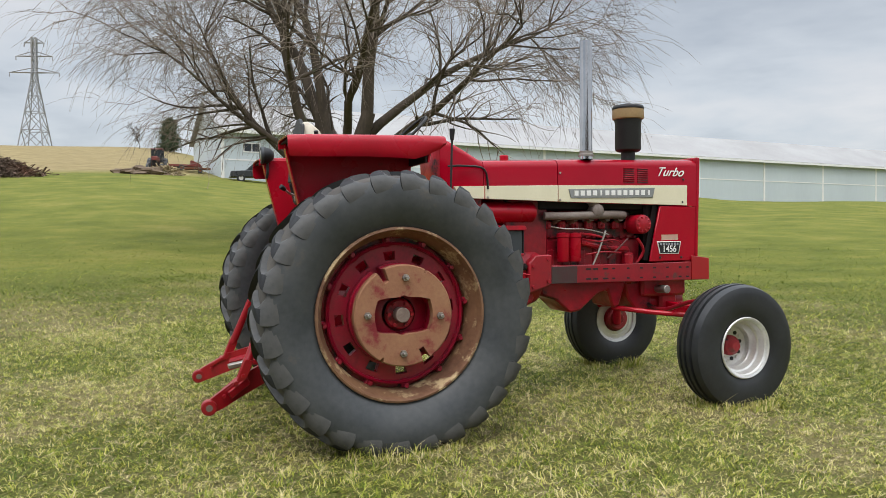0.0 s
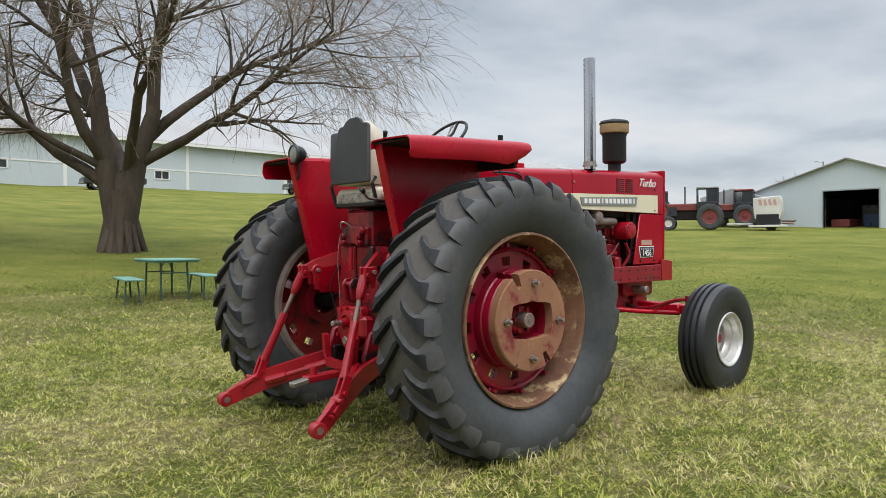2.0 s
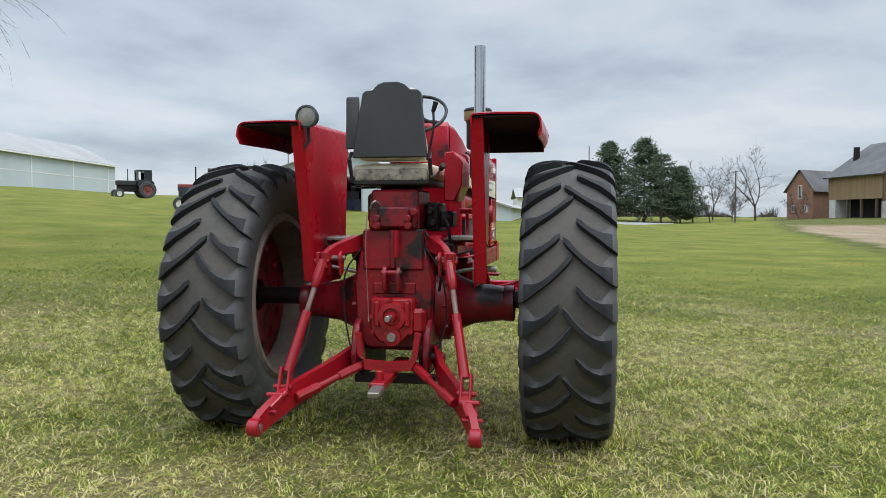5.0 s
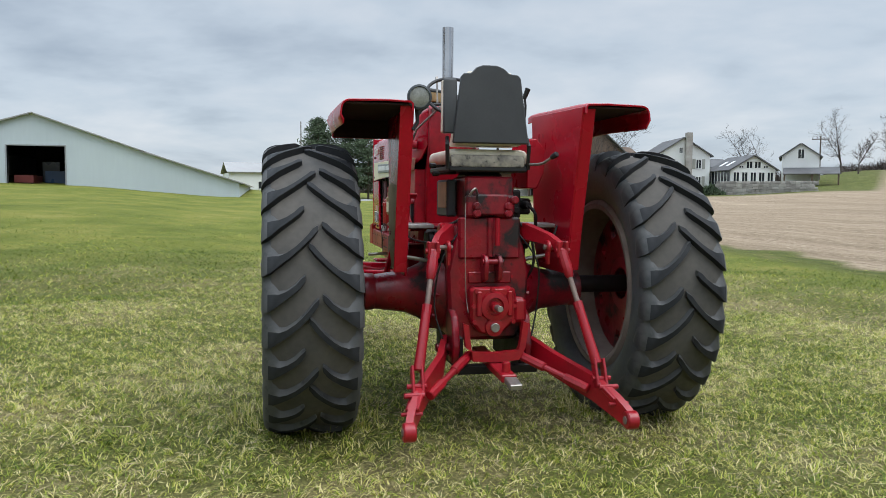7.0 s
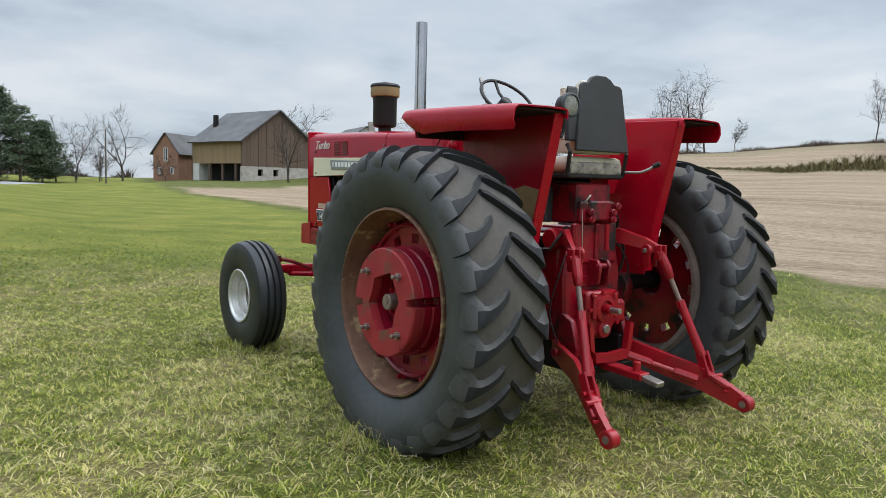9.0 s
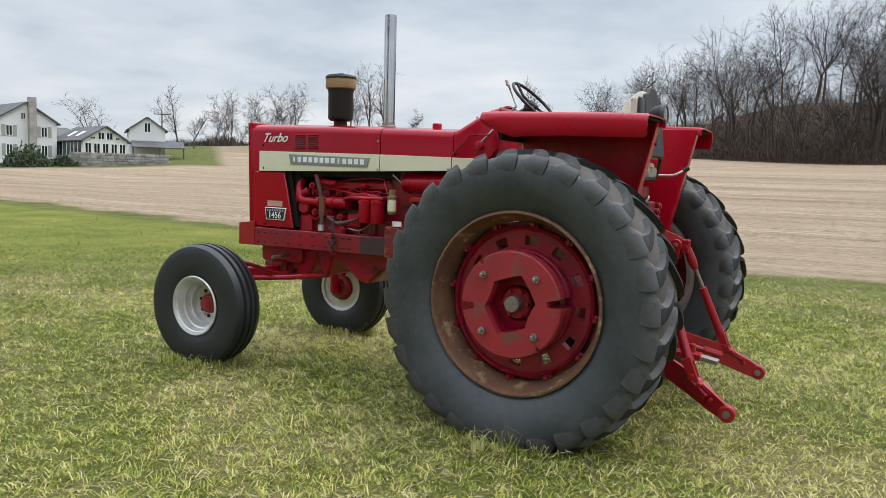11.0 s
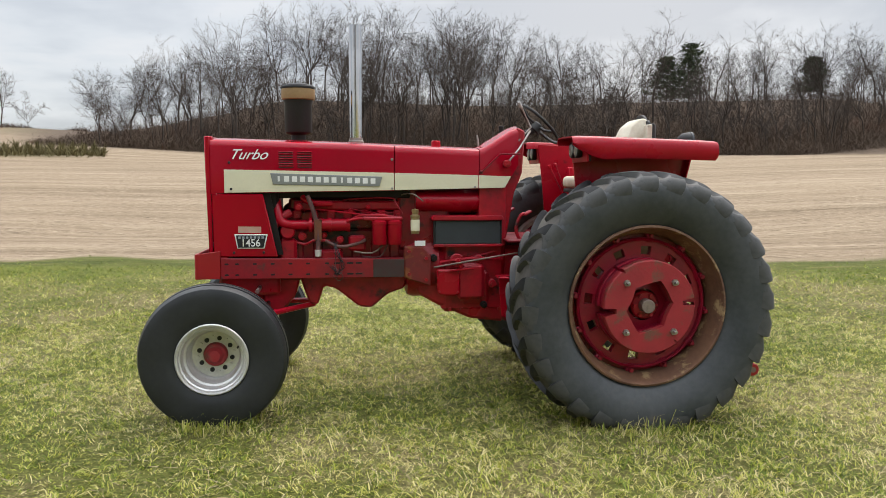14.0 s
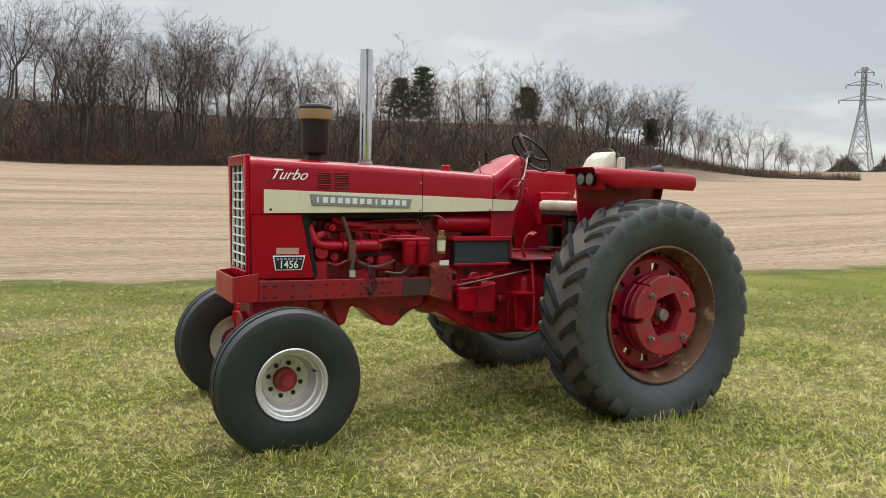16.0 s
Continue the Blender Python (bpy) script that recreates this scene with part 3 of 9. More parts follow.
# ---- trees: limbs grown step by step, then skinned ----
class Limbs:
    def __init__(self, seed):
        self.rng = random.Random(seed)
        self.rows = []                       # x0 y0 z0 x1 y1 z1 r0 r1

    def grow(self, p, d, length, r, r_end, steps, wander=0.15, lift=0.0):
        """Adds one limb; returns the points and directions along it."""
        g = self.rng.gauss
        track = []
        p, d = Vector(p), Vector(d).normalized()
        for i in range(steps):
            d = (d + Vector((g(0, wander), g(0, wander), g(0, wander) + lift))).normalized()
            q = p + d * (length / steps)
            a, b = r + (r_end - r) * i / steps, r + (r_end - r) * (i + 1) / steps
            self.rows.append((*p, *q, a, b))
            p = q
            track.append((p.copy(), d.copy(), b))
        return track

    def side(self, d, spread):
        """A direction turned away from d by about spread degrees, on any side."""
        u = d.orthogonal().normalized()
        v = d.cross(u)
        q = self.rng.uniform(0, 2 * math.pi)
        a = radians(spread * self.rng.uniform(0.7, 1.3))
        return (d * math.cos(a) + (u * math.cos(q) + v * math.sin(q)) * math.sin(a)).normalized()

    def mesh_arrays(self, sides=4, base=0, thin=0.012, blade=0.0):
        a = np.array(self.rows)
        p0, p1 = a[:, :3], a[:, 3:6]
        d = p1 - p0
        d /= np.linalg.norm(d, axis=1, keepdims=True) + 1e-9
        ref = np.where(np.abs(d[:, 2:3]) > 0.9, np.array([[1.0, 0, 0]]), np.array([[0, 0, 1.0]]))
        u = np.cross(d, ref)
        u /= np.linalg.norm(u, axis=1, keepdims=True) + 1e-9
        v = np.cross(d, u)
        cos, quads = [], []
        for mask, n in ((a[:, 6] > 0.06, 8), ((a[:, 6] <= 0.06) & (a[:, 6] > max(thin, blade)), sides), ((a[:, 6] <= thin) & (a[:, 6] > blade), 3)):
            k = int(mask.sum())
            if not k:
                continue
            q = 2 * math.pi * np.arange(n) / n
            ring = u[mask][:, None] * np.cos(q)[None, :, None] + v[mask][:, None] * np.sin(q)[None, :, None]
            o = d[mask] * (0.3 * a[mask][:, 6:7]) if n == 8 else 0.0        # thick runs overlap at their joints
            c = np.concatenate([(p0[mask] - o)[:, None] + ring * a[mask][:, 6][:, None, None], (p1[mask] + o)[:, None] + ring * a[mask][:, 7][:, None, None]], 1)
            start = base + sum(len(x) for x in cos) + np.arange(k)[:, None] * 2 * n
            i = np.arange(n)[None, :]
            j = (i + 1) % n
            quads.append(np.stack([start + i, start + j, start + n + j, start + n + i], -1).reshape(-1, 4))
            cos.append(c.reshape(-1, 3))
        mask = a[:, 6] <= blade               # the finest twigs: single slivers turned at random
        k = int(mask.sum())
        if k:
            q = np.random.default_rng(len(a)).uniform(0, math.pi, k)[:, None]
            e = u[mask] * np.cos(q) + v[mask] * np.sin(q)
            r0, r1 = a[mask][:, 6:7] * 1.25, a[mask][:, 7:8] * 1.25
            c = np.stack([p0[mask] - e * r0, p0[mask] + e * r0, p1[mask] + e * r1, p1[mask] - e * r1], 1)
            start = base + sum(len(x) for x in cos) + np.arange(k)[:, None] * 4
            quads.append(start + np.arange(4)[None, :])
            cos.append(c.reshape(-1, 3))
        return np.concatenate(cos), np.concatenate(quads)


BARK = mat("grey_brown_bark", (0.105, 0.082, 0.062), (0.055, 0.045, 0.036), 0.9, fine=25, coarse=3, bump=0.6, depth=0.03, stretch=(1, 1, 0.35),
           wear=(0.085, 0.10, 0.05), wear_at=0.6, wear_scale=2, spec=0.2)
TWIG = mat("willow_twigs", (0.29, 0.24, 0.20), (0.19, 0.155, 0.13), 0.9, fine=20, coarse=2, bump=0.0, spec=0.2)
WOODBARK = mat("winter_woods_bark", (0.092, 0.076, 0.066), (0.052, 0.043, 0.037), 0.95, fine=8, coarse=0.12, bump=0.0, spec=0.1, island=0.25)
BRUSH = mat("brown_underbrush", (0.120, 0.086, 0.063), (0.070, 0.052, 0.041), 0.95, fine=5, coarse=0.1, bump=0.0, spec=0.1, island=0.35,
            wear=(0.12, 0.06, 0.04), wear_at=0.60, wear_scale=0.15)
PINE = mat("dark_pine_needles", (0.085, 0.112, 0.062), (0.046, 0.066, 0.040), 0.9, fine=6, coarse=0.6, bump=0.0, spec=0.2, island=0.4)


def woods_tree(seed, h, clear=1.0, open_up=1.0, thick=1.0):
    """Limbs of a tall tree of the wood: a clear stem, rising leaders and a dense oval crown of fine twigs."""
    t = Limbs(seed)
    rng = t.rng
    r0 = h * rng.uniform(0.009, 0.012) * thick
    stem = t.grow((0, 0, -0.4), (rng.gauss(0, 0.06), rng.gauss(0, 0.06), 1), h * rng.uniform(0.26, 0.42) * clear, r0, r0 * 0.8, 3, 0.05, 0.04)
    p, d, r = stem[-1]
    fine = 0.0095
    for k in range(3):
        top = h - p.z
        run = t.grow(p, t.side(d, 25 * open_up), top * rng.uniform(0.7, 1.05), r * 0.7, 0.02, 6, 0.12, 0.05)
        for i, (q, dd, rr) in enumerate(run):
            for _ in range(3):
                ln = h * (0.22 - 0.016 * i) * rng.uniform(0.55, 1.2)
                for q2, d2, r2 in t.grow(q, t.side(dd, 54), ln, max(rr * 0.5, 0.022), 0.014, 3, 0.18, 0.08):
                    for _ in range(2):
                        for q3, d3, r3 in t.grow(q2, t.side(d2, 40), ln * rng.uniform(0.32, 0.6), fine * 1.3, fine, 2, 0.18, 0.10):
                            t.grow(q3, t.side(d3, 40), ln * rng.uniform(0.2, 0.4), fine, fine * 0.7, 1, 0.1, 0.08)
    for i in range(4):
        q, dd, rr = stem[rng.randrange(0, 3)]
        t.grow(q, t.side(dd, 60), h * rng.uniform(0.06, 0.16), rr * 0.25, 0.012, 3, 0.18, 0.08)
    return t


# ---- the red tractor ----
tractor = thing("tractor", "old red farm tractor with cream stripe and chrome exhaust stack", "tractor")
TILT_Z = 0.78          # height of the rear axle


def rear_tyre_bm(flip):
    bm = B()
    # carcass, from the outer bead over the tread to the inner bead
    side = [(0.53, 0.194), (0.60, 0.233), (0.66, 0.246), (0.70, 0.2465), (0.735, 0.243), (0.755, 0.232), (0.767, 0.215), (0.776, 0.193), (0.787, 0.15), (0.794, 0.09), (0.797, 0.03)]
    prof = [(0.494, 0.165)] + side + [(r, -w) for r, w in reversed(side)] + [(0.515, -0.165)]
    lathe(bm, prof, seg=96)
    return bm


def tread_lug_bm(s, short=False):
    """One lug: a curved bar from the middle of the tread, swelling over the shoulder and running out into the wall."""
    bm = B()
    #        offset, top radius, lag, half width, base radius, base offset
    rows = [(-0.022, 0.820, -0.036, 0.013, 0.793, -0.018), (0.004, 0.830, 0.000, 0.020, 0.793, 0.006), (0.03, 0.831, 0.038, 0.017, 0.793, 0.03), (0.06, 0.831, 0.076, 0.016, 0.792, 0.06),
            (0.09, 0.830, 0.110, 0.016, 0.790, 0.09), (0.13, 0.827, 0.146, 0.018, 0.785, 0.13), (0.165, 0.822, 0.170, 0.023, 0.780, 0.16), (0.195, 0.813, 0.185, 0.036, 0.774, 0.190),
            (0.220, 0.800, 0.194, 0.042, 0.767, 0.212), (0.238, 0.781, 0.199, 0.044, 0.754, 0.228), (0.2475, 0.757, 0.203, 0.042, 0.737, 0.238), (0.2495, 0.730, 0.208, 0.036, 0.716, 0.242),
            (0.2462, 0.696, 0.214, 0.020, 0.692, 0.243)]
    if short:
        rows = [(0.042, 0.820, 0.050, 0.013, 0.788, 0.046), (0.066, 0.830, 0.080, 0.019, 0.791, 0.066)] + rows[4:]
    loops = []
    for k, (w, top, lag, half, base, wb) in enumerate(rows):
        h = half / 0.8
        slope, steep = (0.010 + 1.15 * max(0, min(w, 0.225) - 0.155)) / 0.8, 0.004          # one flank runs out gently, the other drops
        loops.append([Vector((rr * math.cos(a), s * ww, rr * math.sin(a))) for a, rr, ww in
                      ((lag - h - slope, base, wb), (lag - h, top - 0.003, w - 0.001), (lag + h, top, w), (lag + h + steep, base - 0.012, wb - 0.006))])
    rings(bm, loops)
    bmesh.ops.bevel(bm, geom=[ed for ed in bm.edges if ed.calc_face_angle(0) > 0.62], offset=0.006, segments=2, affect="EDGES")
    return bm


def lug_hole_ring(bm, holes, r_in, r_mid, r_out, y0, y1, ry, seg_per=4):
    """A disc ring pierced by slots: webs between the slots with a rim outside and inside."""
    n = holes * seg_per
    for i in range(n):
        a0, a1 = 2 * math.pi * i / n, 2 * math.pi * (i + 1) / n
        solid = (i % seg_per) >= (seg_per * 3) // 8
        bands = [(r_in, r_out)] if solid else [(r_in, r_mid - ry), (r_mid + ry, r_out)]
        for ra, rb in bands:
            c = [(rr * math.cos(a), y, rr * math.sin(a)) for y in (y0, y1) for rr, a in ((ra, a0), (rb, a0), (rb, a1), (ra, a1))]
            v = [bm.verts.new(p) for p in c]
            for f in ((0, 1, 2, 3), (7, 6, 5, 4), (0, 4, 5, 1), (1, 5, 6, 2), (2, 6, 7, 3), (3, 7, 4, 0)):
                bm.faces.new([v[k] for k in f])
    bmesh.ops.remove_doubles(bm, verts=bm.verts, dist=1e-5)
    return bm


def weight_plate(bm, r, y0, y1, hole, turn, notches, longer=0.16):
    """A thick cast disc with a six-sided opening, two slots and two nicks in its edge."""
    seg = 360
    t = radians(turn)
    hexa, outer = [], []
    for i in range(seg):
        a = 2 * math.pi * i / seg
        k = (a - t) % (math.pi / 3) - math.pi / 6
        hr = hole * math.cos(math.pi / 6) / math.cos(k) * (1.0 + longer * math.cos(2 * (a - t)))
        hexa.append((hr * math.cos(a), hr * math.sin(a)))
        rr = r
        for q, (half, deep) in zip(notches, ((0.080, 0.75), (0.080, 0.75), (0.03, 0.93), (0.03, 0.93))):
            off = ((a - radians(q) + math.pi) % (2 * math.pi)) - math.pi
            if abs(off) < half:
                rr = r * deep
        outer.append((rr * math.cos(a), rr * math.sin(a)))
    bev = 0.008

    def loop(pts, y, k=0.0):
        return [Vector((p[0] * (1 - k), y, p[1] * (1 - k))) for p in pts]
    s = 1 if y1 > y0 else -1
    lps = [loop(hexa, y0), loop(outer, y0), loop(outer, y1 - s * bev), loop(outer, y1, 0.025), loop(hexa, y1), loop(hexa, y0)]
    return rings(bm, lps, cap=False)


def rear_wheel(side, plate_mat, turn, notches, bolt_turn, label, longer, hole):
    """side: 1 for the tractor's left."""
    c = Matrix.Translation((0, side * 0.985, TILT_Z)) @ Matrix.Diagonal((1, side, 1, 1))

    def put(bm):
        bm.transform(c)
        if side < 0:
            bmesh.ops.reverse_faces(bm, faces=bm.faces)
        return bm
    tyre = part("tyre", put(rear_tyre_bm(side)), RUBBER, tractor, "large dusty black lugged rubber tyre", 60)
    bm = B()
    lathe(bm, [(0.774, 0.202), (0.7785, 0.191), (0.7885, 0.15), (0.7955, 0.09), (0.7985, 0.03), (0.7985, -0.03), (0.7955, -0.09), (0.7885, -0.15), (0.7785, -0.191), (0.774, -0.202)], seg=96)
    part("tread_band", put(bm), RUBBER_DUST, tyre, "dust-grey ground between the lugs", 60)
    LUGS = 28
    for e in (1, -1):
        shared = [mesh_of(put(tread_lug_bm(e, n)), "tread_lug", RUBBER_LUG, 40) for n in (False, True)]     # long and short bars by turns
        for me in shared:
            me.transform(Matrix.Translation((0, 0, -TILT_Z)))
            me.materials.append(RUBBER_FLANK)
            me.materials.append(RUBBER_TOP)
            for f in me.polygons:                     # the steep flank is blacker, its shade painted in; the top scrubbed
                c0, r0 = f.center, math.hypot(f.center.x, f.center.z)
                steep = (f.normal.z * c0.x - f.normal.x * c0.z) / r0
                f.material_index = 1 if steep > 0.55 else 2 if steep > -0.45 and r0 > 0.797 and f.normal.y ** 2 < 0.25 else 0
        for k in range(LUGS):
            lug = new("tread_lug", shared[k % 2])
            lug.parent = tyre
            lug.matrix_basis = Matrix.Translation((0, 0, TILT_Z)) @ Matrix.Rotation(-2 * math.pi * (k + (0.5 if e < 0 else 0)) / LUGS, 4, "Y")
    bm = B()
    lathe(bm, [(0.455, 0.0), (0.455, 0.06), (0.470, 0.10), (0.490, 0.13), (0.490, 0.155), (0.497, 0.165), (0.501, 0.178), (0.498, 0.190), (0.486, 0.194), (0.480, 0.185), (0.476, 0.155),
               (0.470, 0.135), (0.455, 0.11), (0.440, 0.06), (0.440, 0.0)], seg=80)
    part("rim", put(bm), RIM_RUST if side < 0 else RIM_DARK, tyre, "rusty steel rim with paint worn off", 40)
    bm = B()
    lathe(bm, [(0.440, 0.0), (0.452, -0.06), (0.465, -0.12), (0.480, -0.15), (0.485, -0.18), (0.470, -0.20), (0.500, -0.205), (0.525, -0.185), (0.528, -0.165), (0.515, -0.150),
               (0.485, -0.12), (0.470, -0.06), (0.455, 0.0)], seg=80)
    part("rim_barrel", put(bm), RIM_INNER, tyre, "dusty inner side of the rim", 40)
    bm = B()
    lug_hole_ring(bm, 12, 0.26, 0.335, 0.405, 0.015, 0.04, 0.026, 8)
    for k in range(12):
        a = 2 * math.pi * (k + 0.25) / 12
        box(bm, (0.425 * math.cos(a), 0.03, 0.425 * math.sin(a)), (0.075, 0.05, 0.045), 0.006, (0, -math.degrees(a), 0))
    lathe(bm, [(0.395, 0.0), (0.415, 0.0), (0.415, 0.06), (0.405, 0.07), (0.395, 0.06), (0.395, 0.0)], seg=72)
    lathe(bm, [(0.10, 0.10), (0.16, 0.09), (0.24, 0.03), (0.27, 0.03), (0.27, 0.0), (0.10, -0.02)], seg=48)
    disc = part("wheel_disc", put(bm), RED_WHEEL, tractor, "red cast wheel centre with oval openings")
    bm = B()
    lug_hole_ring(bm, 12, 0.10, 0.335, 0.438, -0.012, 0.012, 0.026, 8)
    part("disc_back", put(bm), RED_GRIMY, disc, "dusty back of the wheel centre")
    for k in range(12):
        a = 2 * math.pi * (k + 0.25) / 12
        bm = B()
        cyl(bm, (0.428 * math.cos(a), 0.05, 0.428 * math.sin(a)), (0.428 * math.cos(a), 0.083, 0.428 * math.sin(a)), 0.013, seg=6)
        part("rim_bolt", put(bm), RED_WHEEL, disc)
    for i, (y0, y1, rr) in enumerate(((0.045, 0.10, 0.292), (0.105, 0.155, 0.285), (0.16, 0.215, 0.288))):
        bm = weight_plate(B(), rr, y0, y1, hole, turn, notches, longer)
        part("wheel_weight", put(bm), RED_WHEEL if i < 2 else plate_mat, disc, label if i == 2 else "")
    for k in range(4):
        a = radians(bolt_turn + 90 * k)
        x, z = 0.214 * math.cos(a), 0.214 * math.sin(a)
        bm = B()
        cyl(bm, (x, 0.213, z), (x, 0.232, z), 0.021, seg=6)
        cyl(bm, (x, 0.23, z), (x, 0.262, z), 0.011, seg=10, bevel=0.002)
        part("weight_bolt", put(bm), STEEL, disc)
    bm = B()
    cyl(bm, (0, -0.3, 0), (0, 0.195, 0), 0.043, seg=20, bevel=0.004)
    cyl(bm, (0, 0.19, 0), (0, 0.199, 0), 0.012, seg=10)
    part("axle_end", put(bm), DULL_STEEL, disc)
    bm = B()
    cyl(bm, (0, 0.05, 0), (0, 0.13, 0), 0.088, seg=24, bevel=0.01)
    for k in range(6):
        a = 2 * math.pi * k / 6
        cyl(bm, (0.068 * math.cos(a), 0.12, 0.068 * math.sin(a)), (0.068 * math.cos(a), 0.15, 0.068 * math.sin(a)), 0.012, seg=6)
    part("hub", put(bm), RED_DIRTY, disc)
    return tyre


rear_wheel(-1, TAN_WEIGHT, 90, (118, 298, 62, 242), 88, "faded tan and rust cast iron wheel weight", -0.26, 0.157)
rear_wheel(1, RED_WEIGHT, 112, (-6, 174, 52, 232), 45, "scuffed red cast iron wheel weight", 0.10, 0.158)


def front_wheel(side):
    c = Matrix.Translation((2.648, 0.827, 0.463) if side > 0 else (2.613, -0.848, 0.420)) @ Matrix.Rotation(0.015 if side > 0 else 0.04, 4, "Z") @ Matrix.Diagonal((1, side, 1, 1))

    def put(bm):
        bm.transform(c)
        return bm
    bm = B()
    prof = [(0.204, 0.116), (0.230, 0.140), (0.28, 0.157), (0.33, 0.160), (0.38, 0.158), (0.412, 0.152), (0.430, 0.142)]
    # ribs with deep grooves between
    for a, b in ((0.132, 0.080), (0.056, 0.012), (-0.012, -0.056), (-0.080, -0.132)):
        ra, rb = 0.453 - 1.0 * a * a, 0.453 - 1.0 * b * b
        prof += ([(ra - 0.022, a + 0.003)] if a < 0.1 else []) + [(ra, a - 0.004), (rb, b + 0.004)] + ([(rb - 0.022, b - 0.003)] if b > -0.1 else [])
    prof += [(0.430, -0.142), (0.412, -0.152), (0.38, -0.158), (0.33, -0.160), (0.28, -0.157), (0.230, -0.140), (0.204, -0.116)]
    lathe(bm, prof, seg=72)
    for v in bm.verts:                        # pressed flat where it stands
        if v.co.z < -0.435:
            v.co.z = -0.435 + 0.2 * (v.co.z + 0.435)
            v.co.y *= 1.06
    for v in bm.verts:                        # narrow section
        v.co.y = v.co.y * 0.77
    tyre = part("tyre", put(bm), RUBBER_F, tractor, "smooth ribbed black front tyre", 22)
    bm = B()
    lathe(bm, [(0.196, -0.115), (0.222, -0.122), (0.226, -0.108), (0.200, -0.09), (0.186, -0.05), (0.186, 0.05), (0.198, 0.09), (0.210, 0.108), (0.226, 0.114), (0.231, 0.124), (0.224, 0.131),
               (0.212, 0.126), (0.206, 0.110), (0.198, 0.104), (0.194, 0.085), (0.184, 0.080), (0.178, 0.055), (0.166, 0.048), (0.158, 0.0), (0.150, -0.01), (0.146, -0.05), (0.15, -0.075), (0.19, -0.10), (0.196, -0.115)], seg=64)
    lathe(bm, [(0.074, -0.058), (0.110, -0.058), (0.128, -0.050), (0.150, -0.052), (0.150, -0.07), (0.074, -0.07)], seg=48)
    for v in bm.verts:
        v.co.y = v.co.y * 0.90 if v.co.y > 0.02 else v.co.y
        if v.co.y < -0.085:
            v.co.y += 0.024
        k = math.hypot(v.co.x, v.co.z)
        if k > 0.19:
            v.co.x, v.co.z = v.co.x * 0.955, v.co.z * 0.955
    rim = part("rim", put(bm), SILVER, tyre, "silver painted steel rim", 30)
    for k in range(8):
        a = 2 * math.pi * (k + 0.3) / 8
        bm = B()
        cyl(bm, (0.102 * math.cos(a), -0.06, 0.102 * math.sin(a)), (0.102 * math.cos(a), -0.050, 0.102 * math.sin(a)), 0.0145, seg=12)
        part("bolt_hole", put(bm), BLACK, rim)
        bm = B()
        a += math.pi / 8
        cyl(bm, (0.112 * math.cos(a), -0.06, 0.112 * math.sin(a)), (0.112 * math.cos(a), -0.042, 0.112 * math.sin(a)), 0.011, seg=6)
        part("wheel_nut", put(bm), SILVER, rim)
    bm = B()
    lathe(bm, [(0.001, -0.135), (0.050, -0.135), (0.058, -0.125), (0.062, -0.095), (0.112, -0.085), (0.118, -0.075), (0.118, -0.060), (0.001, -0.060)], seg=32)
    part("hub", put(bm), RED_GRIMY, rim, "rusty dark red hub")
    bm = B()
    tube(bm, [(-0.15, 0.02, 0.06), (-0.148, 0.06, 0.062), (-0.150, 0.09, 0.066)], 0.006, 6)
    part("valve_stem", put(bm), BLACK, rim)
    bm = B()
    lathe(bm, [(0.074, -0.09), (0.074, -0.035), (0.066, -0.018), (0.052, -0.012), (0.042, 0.008), (0.034, 0.020), (0.0005, 0.024)], seg=32)
    cyl(bm, (0, -0.13, 0), (0, -0.06, 0), 0.098, 0.105, 24, 0.01)
    part("hub", put(bm), RED_WEIGHT, rim, "worn red hub cap")


front_wheel(1)
front_wheel(-1)


# hood: a long shell with rounded shoulders
def hood_section(x, zt, half, zb, r=0.055, n=4):
    """Points over the hood at x, from the lower left edge round to the lower right."""
    pts = [(half, zb)]
    for i in range(n + 1):
        a = math.pi / 2 * i / n
        pts.append((half - r + r * math.cos(a), zt - 0.018 - r + r * math.sin(a)))
    pts += [(half * 0.4, zt - 0.004), (0, zt)]
    pts = pts + [(-y, z) for y, z in pts[-2::-1]]
    return [Vector((x, y, z)) for y, z in pts]


def shell(bm, sections, thick):
    rings(bm, sections, closed=False, cap=False)
    bmesh.ops.recalc_face_normals(bm, faces=bm.faces)
    bmesh.ops.solidify(bm, geom=bm.faces[:], thickness=abs(thick))
    return bm


HW = 0.258
bm = B()
shell(bm, [hood_section(x, z, HW, zb) for x, z, zb in ((1.50, 1.808, 1.475), (1.9, 1.822, 1.468), (2.3, 1.832, 1.462), (2.70, 1.842, 1.455), (2.745, 1.840, 1.45))], -0.012)
hood = part("hood", bm, RED_HOOD, tractor, "glossy red hood", 40)
bm = B()
shell(bm, [hood_section(x, z, HW - 0.002, zb) for x, z, zb in ((0.90, 1.785, 1.490), (1.2, 1.797, 1.484), (1.494, 1.807, 1.476))], -0.012)
part("rear_hood", bm, RED_HOOD, tractor, "red rear hood over the fuel tank", 40)
# cowl sweeping up to the steering column
bm = B()
shell(bm, [hood_section(x, z, h, zb, 0.05) for x, z, h, zb in ((0.895, 1.786, HW - 0.003, 1.49), (0.86, 1.80, HW - 0.006, 1.50), (0.76, 1.862, 0.235, 1.53), (0.66, 1.925, 0.20, 1.57), (0.60, 1.945, 0.165, 1.66))], -0.012)
part("cowl", bm, RED_HOOD, tractor, "red dash cowl", 40)
bm = B()
prism(bm, [(0.61, 1.93), (0.66, 1.58), (0.74, 1.46), (0.76, 1.02), (0.70, 1.02), (0.63, 1.45), (0.57, 1.60), (0.55, 1.90)], -0.16, 0.16, bevel=0.01)
